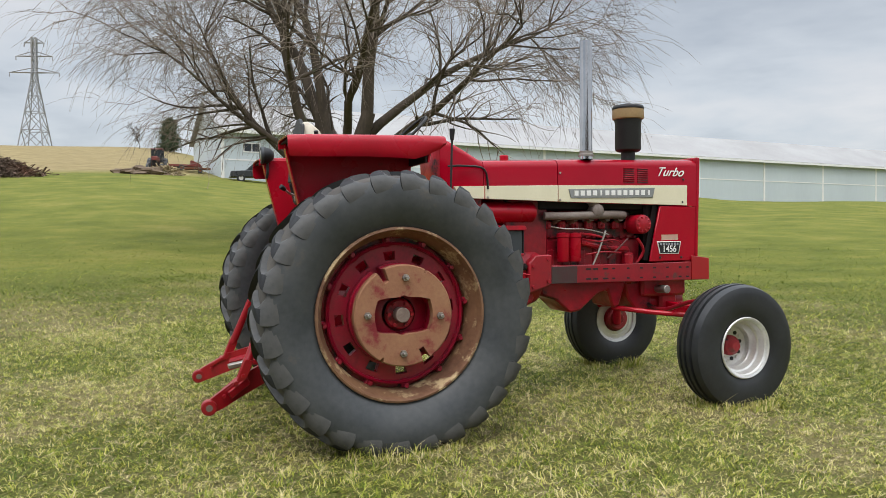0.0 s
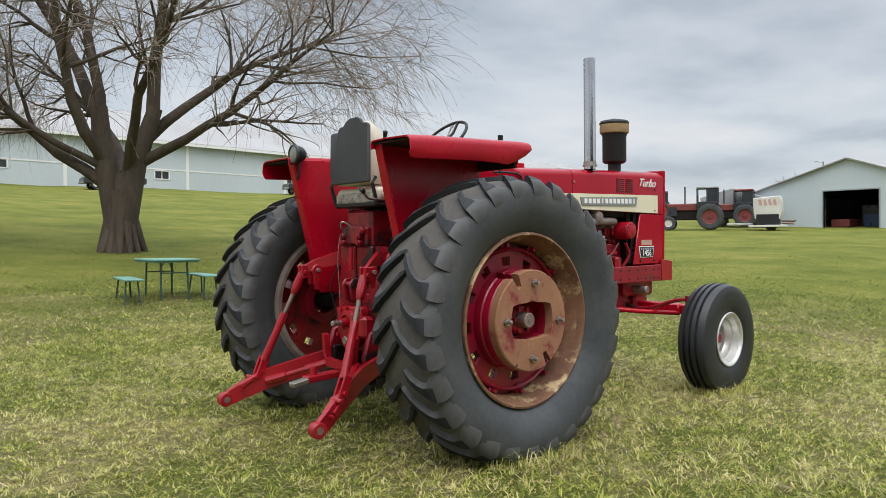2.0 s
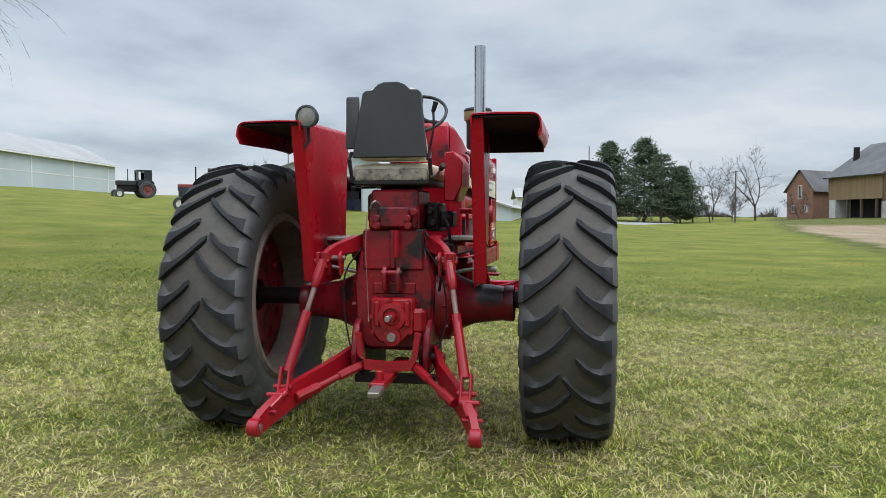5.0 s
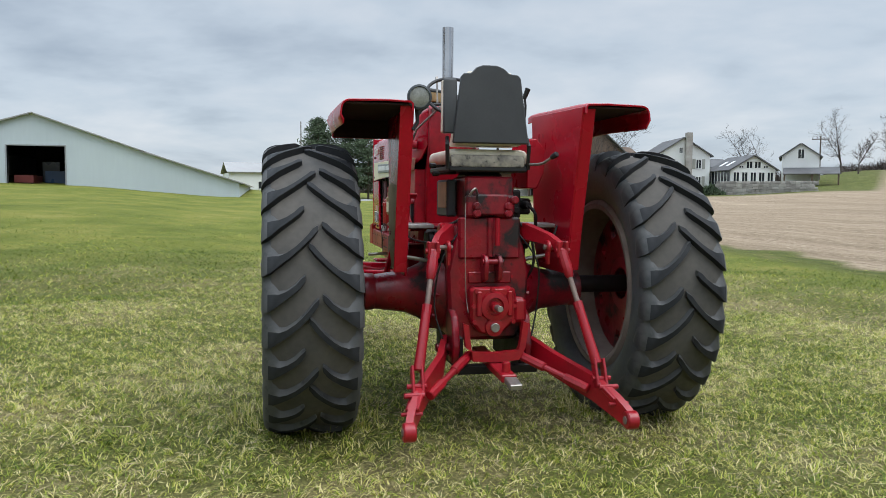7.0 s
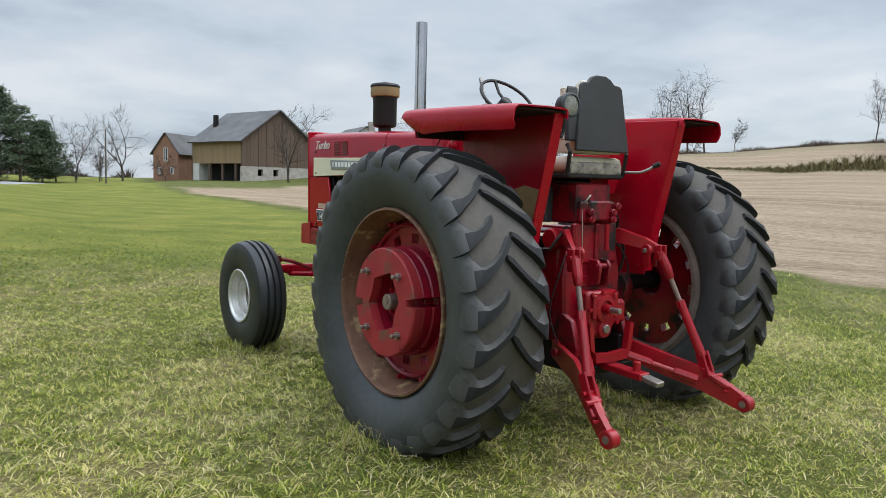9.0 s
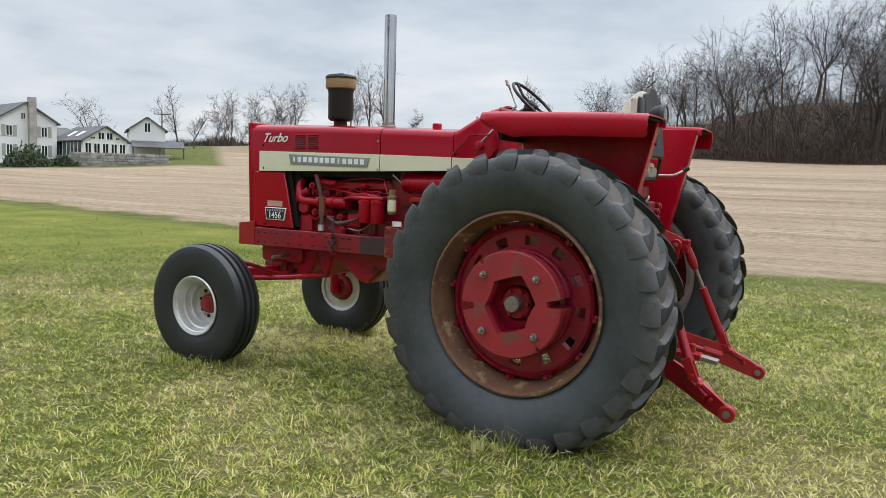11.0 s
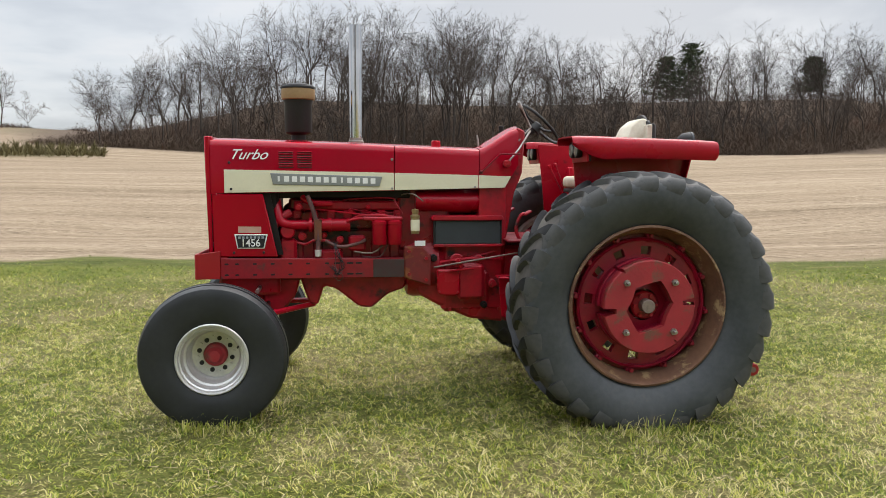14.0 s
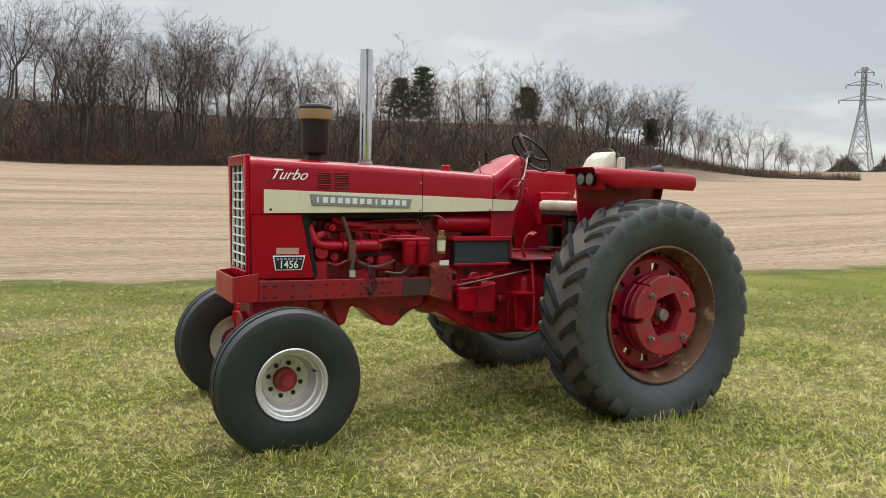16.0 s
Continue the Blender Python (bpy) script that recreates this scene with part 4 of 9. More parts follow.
part("dash_panel", bm, RED_DIRTY, tractor, "dark red dash panel")
# nose: side panels, front frame, grille
for s in (1, -1):
    bm = B()
    prism(bm, [(2.742, 1.452), (2.735, 1.022), (2.305, 1.018), (2.40, 1.452)], s * 0.238, s * HW, bevel=0.006)
    part("side_panel", bm, RED_HOOD, tractor, "red radiator side panel")
    bm = B()
    prism(bm, [(2.405, 1.455), (2.31, 1.03), (2.27, 1.03), (2.355, 1.455)], s * 0.215, s * 0.225)
    part("radiator_edge", bm, IRON_AND_SHADE, tractor)
bm = B()
for s in (1, -1):
    prism(bm, [(2.742, 1.020), (2.745, 1.845), (2.785, 1.842), (2.765, 1.020)], s * 0.212, s * (HW + 0.002), bevel=0.008)
span(bm, 2.735, 2.785, -0.215, 0.215, 1.775, 1.845, 0.010)
span(bm, 2.735, 2.768, -0.215, 0.215, 1.020, 1.075, 0.006)
nose = part("nose_frame", bm, RED_HOOD, tractor, "red grille surround")
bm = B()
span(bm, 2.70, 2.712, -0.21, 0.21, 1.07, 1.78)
part("radiator", bm, IRON_AND_SHADE, tractor, "dark radiator core behind the grille")
GRILLE = mat("white_grille_paint", (0.74, 0.74, 0.72), (0.66, 0.66, 0.63), 0.4, fine=40, coarse=5, bump=0.05, depth=0.002)
for k in range(11):
    z = 1.115 + k * 0.061
    bm = B()
    span(bm, 2.745, 2.760, -0.208, 0.208, z - 0.006, z + 0.006, 0.003)
    part("grille_bar", bm, GRILLE, nose)
for y in (-0.205, -0.07, 0.07, 0.205):
    bm = B()
    span(bm, 2.744, 2.762, y - 0.007, y + 0.007, 1.075, 1.778, 0.003)
    part("grille_post", bm, GRILLE, nose)


# stripe, nameplates, decals on both flanks
def flank(bm_points, s, y0, y1, bevel=0.0):
    bm = B()
    prism(bm, bm_points, s * y0, s * y1, bevel=bevel)
    return bm


for s in (1, -1):
    stripe = part("stripe_panel", flank([(2.655, 1.618), (2.655, 1.460), (1.502, 1.478), (1.502, 1.598)], s, HW, HW + 0.005, 0.0015), CREAM, hood, "cream painted stripe panel")
    part("stripe_panel", flank([(1.497, 1.598), (1.497, 1.478), (0.91, 1.491), (0.91, 1.583)], s, HW - 0.001, HW + 0.004, 0.0015), CREAM, hood)
    part("stripe_panel", flank([(0.904, 1.583), (0.904, 1.491), (0.715, 1.496), (0.672, 1.575)], s, HW - 0.026, HW + 0.002, 0.0015), CREAM, hood)
    plate = part("nameplate", flank([(2.347, 1.594), (1.583, 1.572), (1.604, 1.504), (2.328, 1.517)], s, HW + 0.005, HW + 0.012, 0.002), PLATE_GREY, hood, "grey trapezoid nameplate")
    # a row of plain raised bars where the maker's name stands
    for k in range(13):
        xc = 2.290 - k * 0.0535
        zc = 1.5575 - (2.347 - xc) * 0.0225
        w = 0.007 if k in (0, 8) else 0.017
        part("name_bar", flank([(xc + w, zc + 0.019), (xc + w, zc - 0.019), (xc - w, zc - 0.019), (xc - w, zc + 0.019)], s, HW + 0.012, HW + 0.015), WHITE, plate)
    for g in (2.24, 2.115):
        for k in range(7):
            z = 1.640 + 0.0165 * k
            bm = B()
            box(bm, (g, s * (HW + 0.003), z), (0.098, 0.012, 0.007), 0.002, (s * 28, 0, 0))
            part("louver", bm, RED_HOOD, hood)
            bm = B()
            box(bm, (g, s * (HW + 0.0005), z - 0.0065), (0.096, 0.004, 0.005))
            part("louver_slot", bm, BLACK, hood)
    # model badge: dark shield with a pale edge
    badge = part("model_badge", flank([(2.595, 1.177), (2.371, 1.175), (2.394, 1.077), (2.577, 1.078)], s, HW, HW + 0.006, 0.002), WHITE, tractor, "black model badge with a white edge")
    part("badge_face", flank([(2.585, 1.170), (2.381, 1.168), (2.401, 1.084), (2.570, 1.085)], s, HW + 0.006, HW + 0.008), BLACK, badge)
    for k in range(7):
        xc = 2.561 - k * 0.026
        part("name_bar", flank([(xc + 0.008, 1.162), (xc + 0.008, 1.146), (xc - 0.008, 1.146), (xc - 0.008, 1.162)], s, HW + 0.008, HW + 0.0095), GREYDECAL, badge)
    part("faded_decal", flank([(2.568, 1.230), (2.415, 1.228), (2.415, 1.185), (2.570, 1.187)], s, HW, HW + 0.0015), PALE_DECAL, tractor, "faded pale decal")
    for xx, zz in ((2.61, 1.485), (2.62, 1.665), (1.515, 1.49), (1.515, 1.69), (0.93, 1.50), (2.6, 1.05), (2.40, 1.05)):
        bm = B()
        cyl(bm, (xx, s * HW, zz), (xx, s * (HW + 0.009), zz), 0.009, seg=10, bevel=0.002)
        part("hood_bolt", bm, BLACK if xx > 1.6 else STEEL, hood)


def words(text, size, x, z, s, material, parent, name, shear=0.0, squash=1.0, off=0.0, extrude=0.001):
    """Flat lettering on the left (s = 1) or right flank; x is where it starts as one reads."""
    cu = bpy.data.curves.new(name, "FONT")
    cu.body, cu.size, cu.shear, cu.extrude, cu.offset = text, size, shear, extrude, off
    tmp = bpy.data.objects.new(name, cu)
    me = bpy.data.meshes.new_from_object(tmp)
    bpy.data.objects.remove(tmp)
    m = Matrix.Translation((x, s * (HW + 0.0085), z)) @ Euler((radians(90), 0, radians(180 if s > 0 else 0))).to_matrix().to_4x4() @ Matrix.Diagonal((squash, 1, 1, 1))
    me.transform(m)
    me.materials.append(material)
    ob = new(name, me)
    ob.parent = parent
    return ob


for s in (1, -1):
    x0 = 2.625 if s > 0 else 2.355
    words("Turbo", 0.098, x0, 1.688, s, WHITE, hood, "turbo_script", 0.55, 1.02, 0.0004)
    words("1456", 0.072, 2.553 if s > 0 else 2.418, 1.093, s, WHITE, tractor, "model_number", 0, 0.92, 0.0006)

# chrome stack with its clamp
bm = B()
lathe(bm, [(0.047, 1.80), (0.047, 2.690), (0.043, 2.690), (0.043, 2.3)], (1.758, -0.226, 0), "z", 32)
stack = part("exhaust_pipe", bm, CHROME, tractor, "tall polished chrome exhaust stack")
bm = B()
lathe(bm, [(0.047, 1.822), (0.058, 1.824), (0.058, 1.838), (0.051, 1.842), (0.051, 1.862), (0.047, 1.862)], (1.758, -0.226, 0), "z", 32)
part("stack_clamp", bm, STEEL, stack)
bm = B()
lathe(bm, [(0.0425, 2.3), (0.0425, 2.685), (0.001, 2.3)], (1.758, -0.226, 0), "z", 24)
part("stack_bore", bm, IRON_AND_SHADE, stack)
# air precleaner
bm = B()
lathe(bm, [(0.001, 1.80), (0.054, 1.80), (0.054, 1.875), (0.080, 1.878), (0.098, 1.892), (0.100, 1.90), (0.100, 2.10), (0.108, 2.13), (0.108, 2.135), (0.001, 2.135)], (2.178, -0.155, 0), "z", 32)
cleaner = part("air_precleaner", bm, BLACK, tractor, "black air precleaner bowl with an ochre band")
bm = B()
lathe(bm, [(0.108, 2.128), (0.120, 2.134), (0.122, 2.15), (0.121, 2.205), (0.118, 2.214), (0.10, 2.216)], (2.178, -0.155, 0), "z", 36)
part("dust_band", bm, GOLD, cleaner)
bm = B()
lathe(bm, [(0.118, 2.206), (0.124, 2.210), (0.124, 2.222), (0.114, 2.236), (0.07, 2.246), (0.03, 2.248), (0.024, 2.256), (0.001, 2.257)], (2.178, -0.155, 0), "z", 36)
part("cap", bm, BLACK, cleaner)
bm = B()
cyl(bm, (1.18, 0.0, 1.79), (1.18, 0.0, 1.835), 0.034, seg=20, bevel=0.006)
part("fuel_cap", bm, RED, tractor)
for x, y in ((0.62, -0.33),):
    bm = B()
    tube(bm, [(x, y, 1.55), (x + 0.01, y, 1.90)], 0.008, 8)
    cyl(bm, (x + 0.01, y, 1.89), (x + 0.012, y, 1.97), 0.014, 0.020, 12, 0.004)
    part("control_lever", bm, BLACK, tractor, "black knobbed control lever")
bm = B()
tube(bm, [(0.86, -0.02, 1.79), (0.87, -0.03, 1.88)], 0.007, 8)
part("throttle_pin", bm, STEEL, tractor)

# steering wheel, column and hand levers
sw_c, sw_n = Vector((0.425, 0.02, 1.945)), Vector((-0.70, 0, 0.71)).normalized()
bm = B()
tube(bm, [(0.64, 0.02, 1.78), (0.52, 0.02, 1.885), tuple(sw_c - 0.03 * sw_n)], 0.026, 12)
cyl(bm, sw_c - 0.05 * sw_n, sw_c + 0.02 * sw_n, 0.045, 0.038, 20, 0.008)
column = part("steering_column", bm, BLACK, tractor)
bm = B()
u, v = Vector((0, 1, 0)), sw_n.cross(Vector((0, 1, 0)))
seg = 40
loops = []
for i in range(seg):
    a = 2 * math.pi * i / seg
    rad = u * math.cos(a) + v * math.sin(a)
    loops.append([sw_c + 0.02 * sw_n + rad * (0.192 + 0.011 * math.cos(b)) + sw_n * 0.011 * math.sin(b) for b in [2 * math.pi * j / 8 for j in range(8)]])
loops.append(loops[0])
rings(bm, loops, cap=False)
bmesh.ops.remove_doubles(bm, verts=bm.verts, dist=1e-5)
for k in range(3):
    a = 2 * math.pi * k / 3 + 0.5
    rad = u * math.cos(a) + v * math.sin(a)
    tube(bm, [sw_c, sw_c + rad * 0.1 - sw_n * 0.005, sw_c + 0.02 * sw_n + rad * 0.188], 0.010, 8)
part("steering_wheel", bm, BLACK, tractor, "black three-spoke steering wheel")
bm = B()
tube(bm, [(0.60, 0.16, 1.83), (0.50, 0.12, 1.93), (0.57, 0.11, 2.08)], 0.007, 6)
cyl(bm, (0.57, 0.11, 2.07), (0.585, 0.11, 2.11), 0.012, 0.010, 10, 0.003)
part("shift_lever", bm, STEEL, tractor)
bm = B()
tube(bm, smooth_path([(0.886, 0.255, 1.606), (0.875, 0.275, 1.615), (0.76, 0.285, 1.725), (0.735, 0.285, 1.733), (0.61, 0.27, 1.733)], 4), 0.0065, 6)
cyl(bm, (0.886, 0.235, 1.606), (0.886, 0.27, 1.606), 0.012, seg=10, bevel=0.003)
part("control_rod", bm, RED_GRIMY, tractor, "thin bent dark red rod")
bm = B()
tube(bm, [(0.70, 0.262, 1.668), (0.615, 0.235, 1.765), (0.50, 0.10, 1.905)], 0.0075, 8)
part("gear_rod", bm, STEEL, tractor, "bare steel gear rod")
bm = B()
cyl(bm, (0.70, 0.22, 1.665), (0.70, 0.268, 1.665), 0.028, seg=14, bevel=0.004)
cyl(bm, (0.70, 0.26, 1.665), (0.70, 0.278, 1.665), 0.014, seg=6)
part("rod_boss", bm, RED_DIRTY, tractor)
bm = B()
tube(bm, smooth_path([(0.93, -0.265, 1.56), (0.90, -0.27, 1.70), (0.75, -0.275, 1.72), (0.62, -0.275, 1.715)], 4), 0.008, 6)
part("hood_handle", bm, BLACK, tractor)

# fuel tank under the hood
bm = B()
cyl(bm, (0.88, 0, 1.40), (1.345, 0, 1.40), 0.5, seg=32, bevel=0.03)
bm.transform(Matrix.Translation((0, 0, 1.40)) @ Matrix.Diagonal((1, 0.46, 0.21, 1)) @ Matrix.Translation((0, 0, -1.40)))
part("fuel_tank", bm, RED, tractor, "red fuel tank under the hood")

# battery boxes on both sides
for s in (1, -1):
    bm = B()
    span(bm, 0.740, 1.214, s * 0.09, s * 0.245, 1.094, 1.266, 0.006)
    bb = part("battery_box", bm, GREY_PANEL, tractor, "dark grey steel battery box")
    bm = B()
    prism(bm, [(0.725, 1.264), (1.236, 1.264), (1.240, 1.278), (1.225, 1.299), (0.735, 1.299), (0.722, 1.280)], s * 0.09, s * 0.266, bevel=0.005)
    part("lid", bm, RED_DIRTY, bb, "dull red lid")
    bm = B()
    span(bm, 0.732, 1.222, s * 0.10, s * 0.256, 1.076, 1.096, 0.003)
    part("ledge", bm, RED_DIRTY, bb)
    for xx in (0.734, 1.2145):
        bm = B()
        span(bm, xx, xx + 0.008, s * 0.20, s * 0.252, 1.09, 1.268, 0.002)
        part("strap", bm, BLACK, bb)

# frame rails with their slots, front weight bracket
RUSTY_RED = mat("rust_stained_red", (0.20, 0.012, 0.012), (0.13, 0.012, 0.012), 0.45, fine=40, coarse=5, bump=0.2, depth=0.004, wear=(0.24, 0.075, 0.02), wear_at=0.52, wear_scale=6)
RED_RAIL = mat("grimy_red_rail_paint", (0.29, 0.005, 0.014), (0.18, 0.005, 0.010), 0.35, fine=50, coarse=5, bump=0.12, depth=0.003, wear=(0.075, 0.03, 0.026), wear_at=0.58, wear_scale=7)
for s in (1, -1):
    bm = B()
    prism(bm, [(1.42, 0.868), (2.69, 0.868), (2.69, 1.012), (1.42, 0.998)], s * 0.252, s * 0.272, bevel=0.004)
    span(bm, 1.42, 2.69, s * 0.20, s * 0.255, 0.868, 0.884, 0.003)
    span(bm, 1.42, 2.69, s * 0.20, s * 0.255, 0.990, 1.004, 0.003)
    rail = part("frame_rail", bm, RED_RAIL, tractor, "red slotted side frame rail")
    for xx in (1.50, 1.56, 1.75, 1.81, 1.90, 1.97, 2.10, 2.22, 2.34, 2.46, 2.58, 2.65):
        for zz in (0.897, 0.972):
            bm = B()
            w = 0.019 if xx < 1.95 else 0.010
            prism(bm, [(xx - w, zz - 0.006), (xx + w, zz - 0.006), (xx + w + 0.005, zz), (xx + w, zz + 0.006), (xx - w, zz + 0.006), (xx - w - 0.005, zz)], s * 0.268, s * 0.2735)
            part("slot", bm, BLACK, rail)
    bm = B()
    prism(bm, [(1.43, 0.870), (1.65, 0.870), (1.65, 0.997), (1.43, 0.995)], s * 0.2725, s * 0.276, bevel=0.001)
    part("bare_patch", bm, mat("oily_bare_steel", (0.038, 0.026, 0.024), (0.055, 0.016, 0.016), 0.5, fine=40, coarse=9, bump=0.2, depth=0.003, wear=(0.2, 0.02, 0.025), wear_at=0.6), rail, "oily bare patch")
    bm = B()
    prism(bm, [(1.245, 0.80), (1.40, 0.85), (1.435, 0.868), (1.435, 1.085), (1.30, 1.085), (1.245, 1.02)], s * 0.21, s * 0.285, bevel=0.01)
    br = part("clutch_housing_bracket", bm, RUSTY_RED if s > 0 else RED_RAIL, tractor, "rust-stained red side bracket")
    for xx, zz in ((1.28, 0.85), (1.28, 1.0), (1.40, 1.05), (1.40, 0.89)):
        bm = B()
        cyl(bm, (xx, s * 0.283, zz), (xx, s * 0.298, zz), 0.013, seg=6)
        part("bolt", bm, RED_DIRTY, br)
bm = B()
for s in (1, -1):
    prism(bm, [(2.690, 0.872), (2.860, 0.868), (2.858, 1.040), (2.690, 1.062)], s * 0.262, s * 0.276, bevel=0.003)
span(bm, 2.846, 2.862, -0.27, 0.27, 0.868, 1.040, 0.004)
span(bm, 2.69, 2.85, -0.265, 0.265, 0.868, 0.882, 0.003)
part("front_bracket", bm, mat("orange_red_enamel", (0.34, 0.007, 0.010), (0.27, 0.006, 0.008), 0.34, fine=80, coarse=3, bump=0.04, depth=0.002), tractor, "bright red front weight bracket")
bm = B()
span(bm, 2.64, 2.74, -0.25, 0.25, 0.90, 1.03, 0.01)
part("front_crossmember", bm, RED_DIRTY, tractor)

# engine block, pan, clutch and transmission housings
bm = B()
span(bm, 1.36, 2.30, -0.135, 0.135, 0.84, 1.20, 0.015)
span(bm, 1.42, 2.26, -0.125, 0.125, 1.20, 1.33, 0.012)
span(bm, 1.44, 2.24, -0.10, 0.10, 1.33, 1.425, 0.02)
for k in range(6):
    span(bm, 1.46 + k * 0.135, 1.53 + k * 0.135, -0.15, 0.15, 0.98, 1.12, 0.01)
for k in range(14):
    for s in (1, -1):
        cyl(bm, (1.44 + k * 0.062, s * 0.13, 1.215), (1.44 + k * 0.062, s * 0.146, 1.215), 0.012, seg=6)
engine = part("engine_block", bm, RED_GRIMY, tractor, "oily red six-cylinder engine block")
bm = B()
prism(bm, [(2.16, 0.845), (2.10, 0.67), (2.04, 0.66), (1.995, 0.80), (1.91, 0.775), (1.75, 0.645), (1.66, 0.632), (1.54, 0.735), (1.42, 0.775), (1.40, 0.87), (2.16, 0.87)], -0.15, 0.15, bevel=0.015)
part("oil_pan", bm, RED_DIRTY, tractor, "red oil pan with a deep sump")
bm = B()
lathe(bm, [(0.001, 1.14), (0.20, 1.14), (0.235, 1.18), (0.235, 1.36), (0.22, 1.40), (0.16, 1.42), (0.001, 1.42)], (0, 0, 0.93), "x", 36)
span(bm, 0.70, 1.16, -0.20, 0.20, 0.60, 1.12, 0.03)
prism(bm, [(1.34, 0.74), (1.20, 0.66), (0.95, 0.55), (0.70, 0.52), (0.70, 0.75), (1.34, 0.85)], -0.19, 0.19, bevel=0.02)
span(bm, 0.30, 0.72, -0.17, 0.17, 0.52, 1.08, 0.03)
span(bm, 0.82, 1.02, -0.235, 0.235, 0.66, 0.90, 0.02)
for s in (1, -1):
    for k in range(5):
        cyl(bm, (0.74 + 0.09 * k, s * 0.19, 1.0), (0.74 + 0.09 * k, s * 0.215, 1.0), 0.014, seg=6)
        cyl(bm, (0.74 + 0.09 * k, s * 0.19, 0.62), (0.74 + 0.09 * k, s * 0.215, 0.62), 0.014, seg=6)
part("transmission_housing", bm, RED_DIRTY, tractor, "oily red clutch and transmission housing")
bm = B()
lathe(bm, [(0.001, 2.28), (0.12, 2.28), (0.12, 2.305), (0.06, 2.31), (0.06, 2.34), (0.09, 2.345), (0.09, 2.37), (0.001, 2.37)], (0, 0, 1.2), "x", 28)
part("crank_pulley", bm, IRON_AND_SHADE, engine)
bm = B()
for k in range(5):
    a = 2 * math.pi * k / 5
    box(bm, (2.385, 0.13 * math.cos(a), 1.30 + 0.13 * math.sin(a)), (0.012, 0.20, 0.085), 0.002, (25, 0, 0))
part("fan", bm, IRON_AND_SHADE, engine)
bm = B()
span(bm, 2.42, 2.68, -0.225, 0.225, 1.03, 1.70, 0.01)
part("radiator_body", bm, IRON_AND_SHADE, tractor)
# left side of the engine: intake pipe, filters, hoses, bowl
bm = B()
tube(bm, smooth_path([(2.32, 0.15, 1.40), (2.30, 0.19, 1.30), (2.26, 0.20, 1.245), (2.12, 0.205, 1.235), (1.84, 0.205, 1.235)], 5), 0.033, 14)
cyl(bm, (2.06, 0.205, 1.235), (1.82, 0.205, 1.235), 0.044, seg=18, bevel=0.006)
for xx in (2.08, 1.95, 1.82):
    cyl(bm, (xx + 0.012, 0.205, 1.235), (xx - 0.012, 0.205, 1.235), 0.05, seg=18)
part("intake_pipe", bm, RED, engine, "red intake pipe")
bm = B()
tube(bm, smooth_path([(2.14, 0.16, 1.43), (2.10, 0.18, 1.40), (2.03, 0.20, 1.385), (1.93, 0.20, 1.38)], 5), 0.022, 10)
part("water_pipe", bm, RED, engine)
bm = B()
span(bm, 1.45, 2.20, 0.10, 0.155, 1.335, 1.40, 0.012)
part("rocker_cover", bm, RED_DIRTY, engine)
for xx in (1.605, 1.50):
    bm = B()
    lathe(bm, [(0.001, 1.10), (0.046, 1.10), (0.050, 1.106), (0.050, 1.238), (0.054, 1.242), (0.054, 1.262), (0.030, 1.272), (0.001, 1.272)], (xx, 0.275, 0), "z", 24)
    part("fuel_filter", bm, RED, engine, "red canister fuel filter")
bm = B()
span(bm, 1.44, 1.72, 0.14, 0.30, 1.265, 1.295, 0.01)
tube(bm, [(1.50, 0.275, 1.29), (1.60, 0.285, 1.305), (1.74, 0.26, 1.30), (1.80, 0.22, 1.27)], 0.011, 8)
span(bm, 1.70, 1.82, 0.13, 0.22, 1.05, 1.16, 0.015)
part("filter_head", bm, RED_DIRTY, engine)
bm = B()
lathe(bm, [(0.001, 1.175), (0.026, 1.175), (0.030, 1.185), (0.030, 1.285), (0.034, 1.29), (0.034, 1.305), (0.02, 1.31), (0.024, 1.325), (0.024, 1.345), (0.001, 1.35)], (1.358, 0.30, 0), "z", 20)
bowl = part("sediment_bowl", bm, BRASS, engine, "brass and glass sediment bowl")
bm = B()
cyl(bm, (1.358, 0.30, 1.195), (1.358, 0.30, 1.275), 0.0318, seg=20, bevel=0.003)
part("label", bm, CREAM, bowl, "cream paper label")
bm = B()
tube(bm, smooth_path([(2.10, 0.235, 1.44), (2.06, 0.24, 1.33), (2.03, 0.245, 1.20), (2.03, 0.25, 1.06), (2.03, 0.255, 1.03)], 5), 0.016, 10)
part("breather_hose", bm, HOSE, engine, "grey breather hose")
bm = B()
span(bm, 2.005, 2.055, 0.225, 0.26, 1.13, 1.275, 0.004)
part("rusty_bracket", bm, RUST, engine)
bm = B()
cyl(bm, (2.03, 0.255, 1.02), (2.03, 0.255, 1.065), 0.024, seg=14)
part("hose_end", bm, SILVER, engine)
bm = B()
tube(bm, smooth_path([(1.98, 0.235, 1.125), (1.88, 0.25, 1.085), (1.76, 0.25, 1.105), (1.70, 0.23, 1.13)], 5), 0.012, 8)
part("coolant_hose", bm, HOSE, engine)
bm = B()
for k in range(4):
    o = 0.012 * k
    tube(bm, smooth_path([(1.93 - o, 0.24, 1.12), (1.885 + o, 0.29, 1.05), (1.88 - o, 0.295, 0.96), (1.90, 0.29, 0.88 + o), (1.915 + o, 0.28, 0.95)], 4), 0.0025, 5)
part("loose_wires", bm, BLACK, engine, "loose hanging wires")
for k in range(6):
    bm = B()
    tube(bm, smooth_path([(1.52 + 0.02 * k, 0.24, 1.29), (1.62 + 0.09 * k, 0.20, 1.33 + 0.008 * (k % 3)), (1.48 + 0.13 * k, 0.13, 1.31)], 4), 0.004, 5)
    part("injector_line", bm, RED_DIRTY, engine)
bm = B()
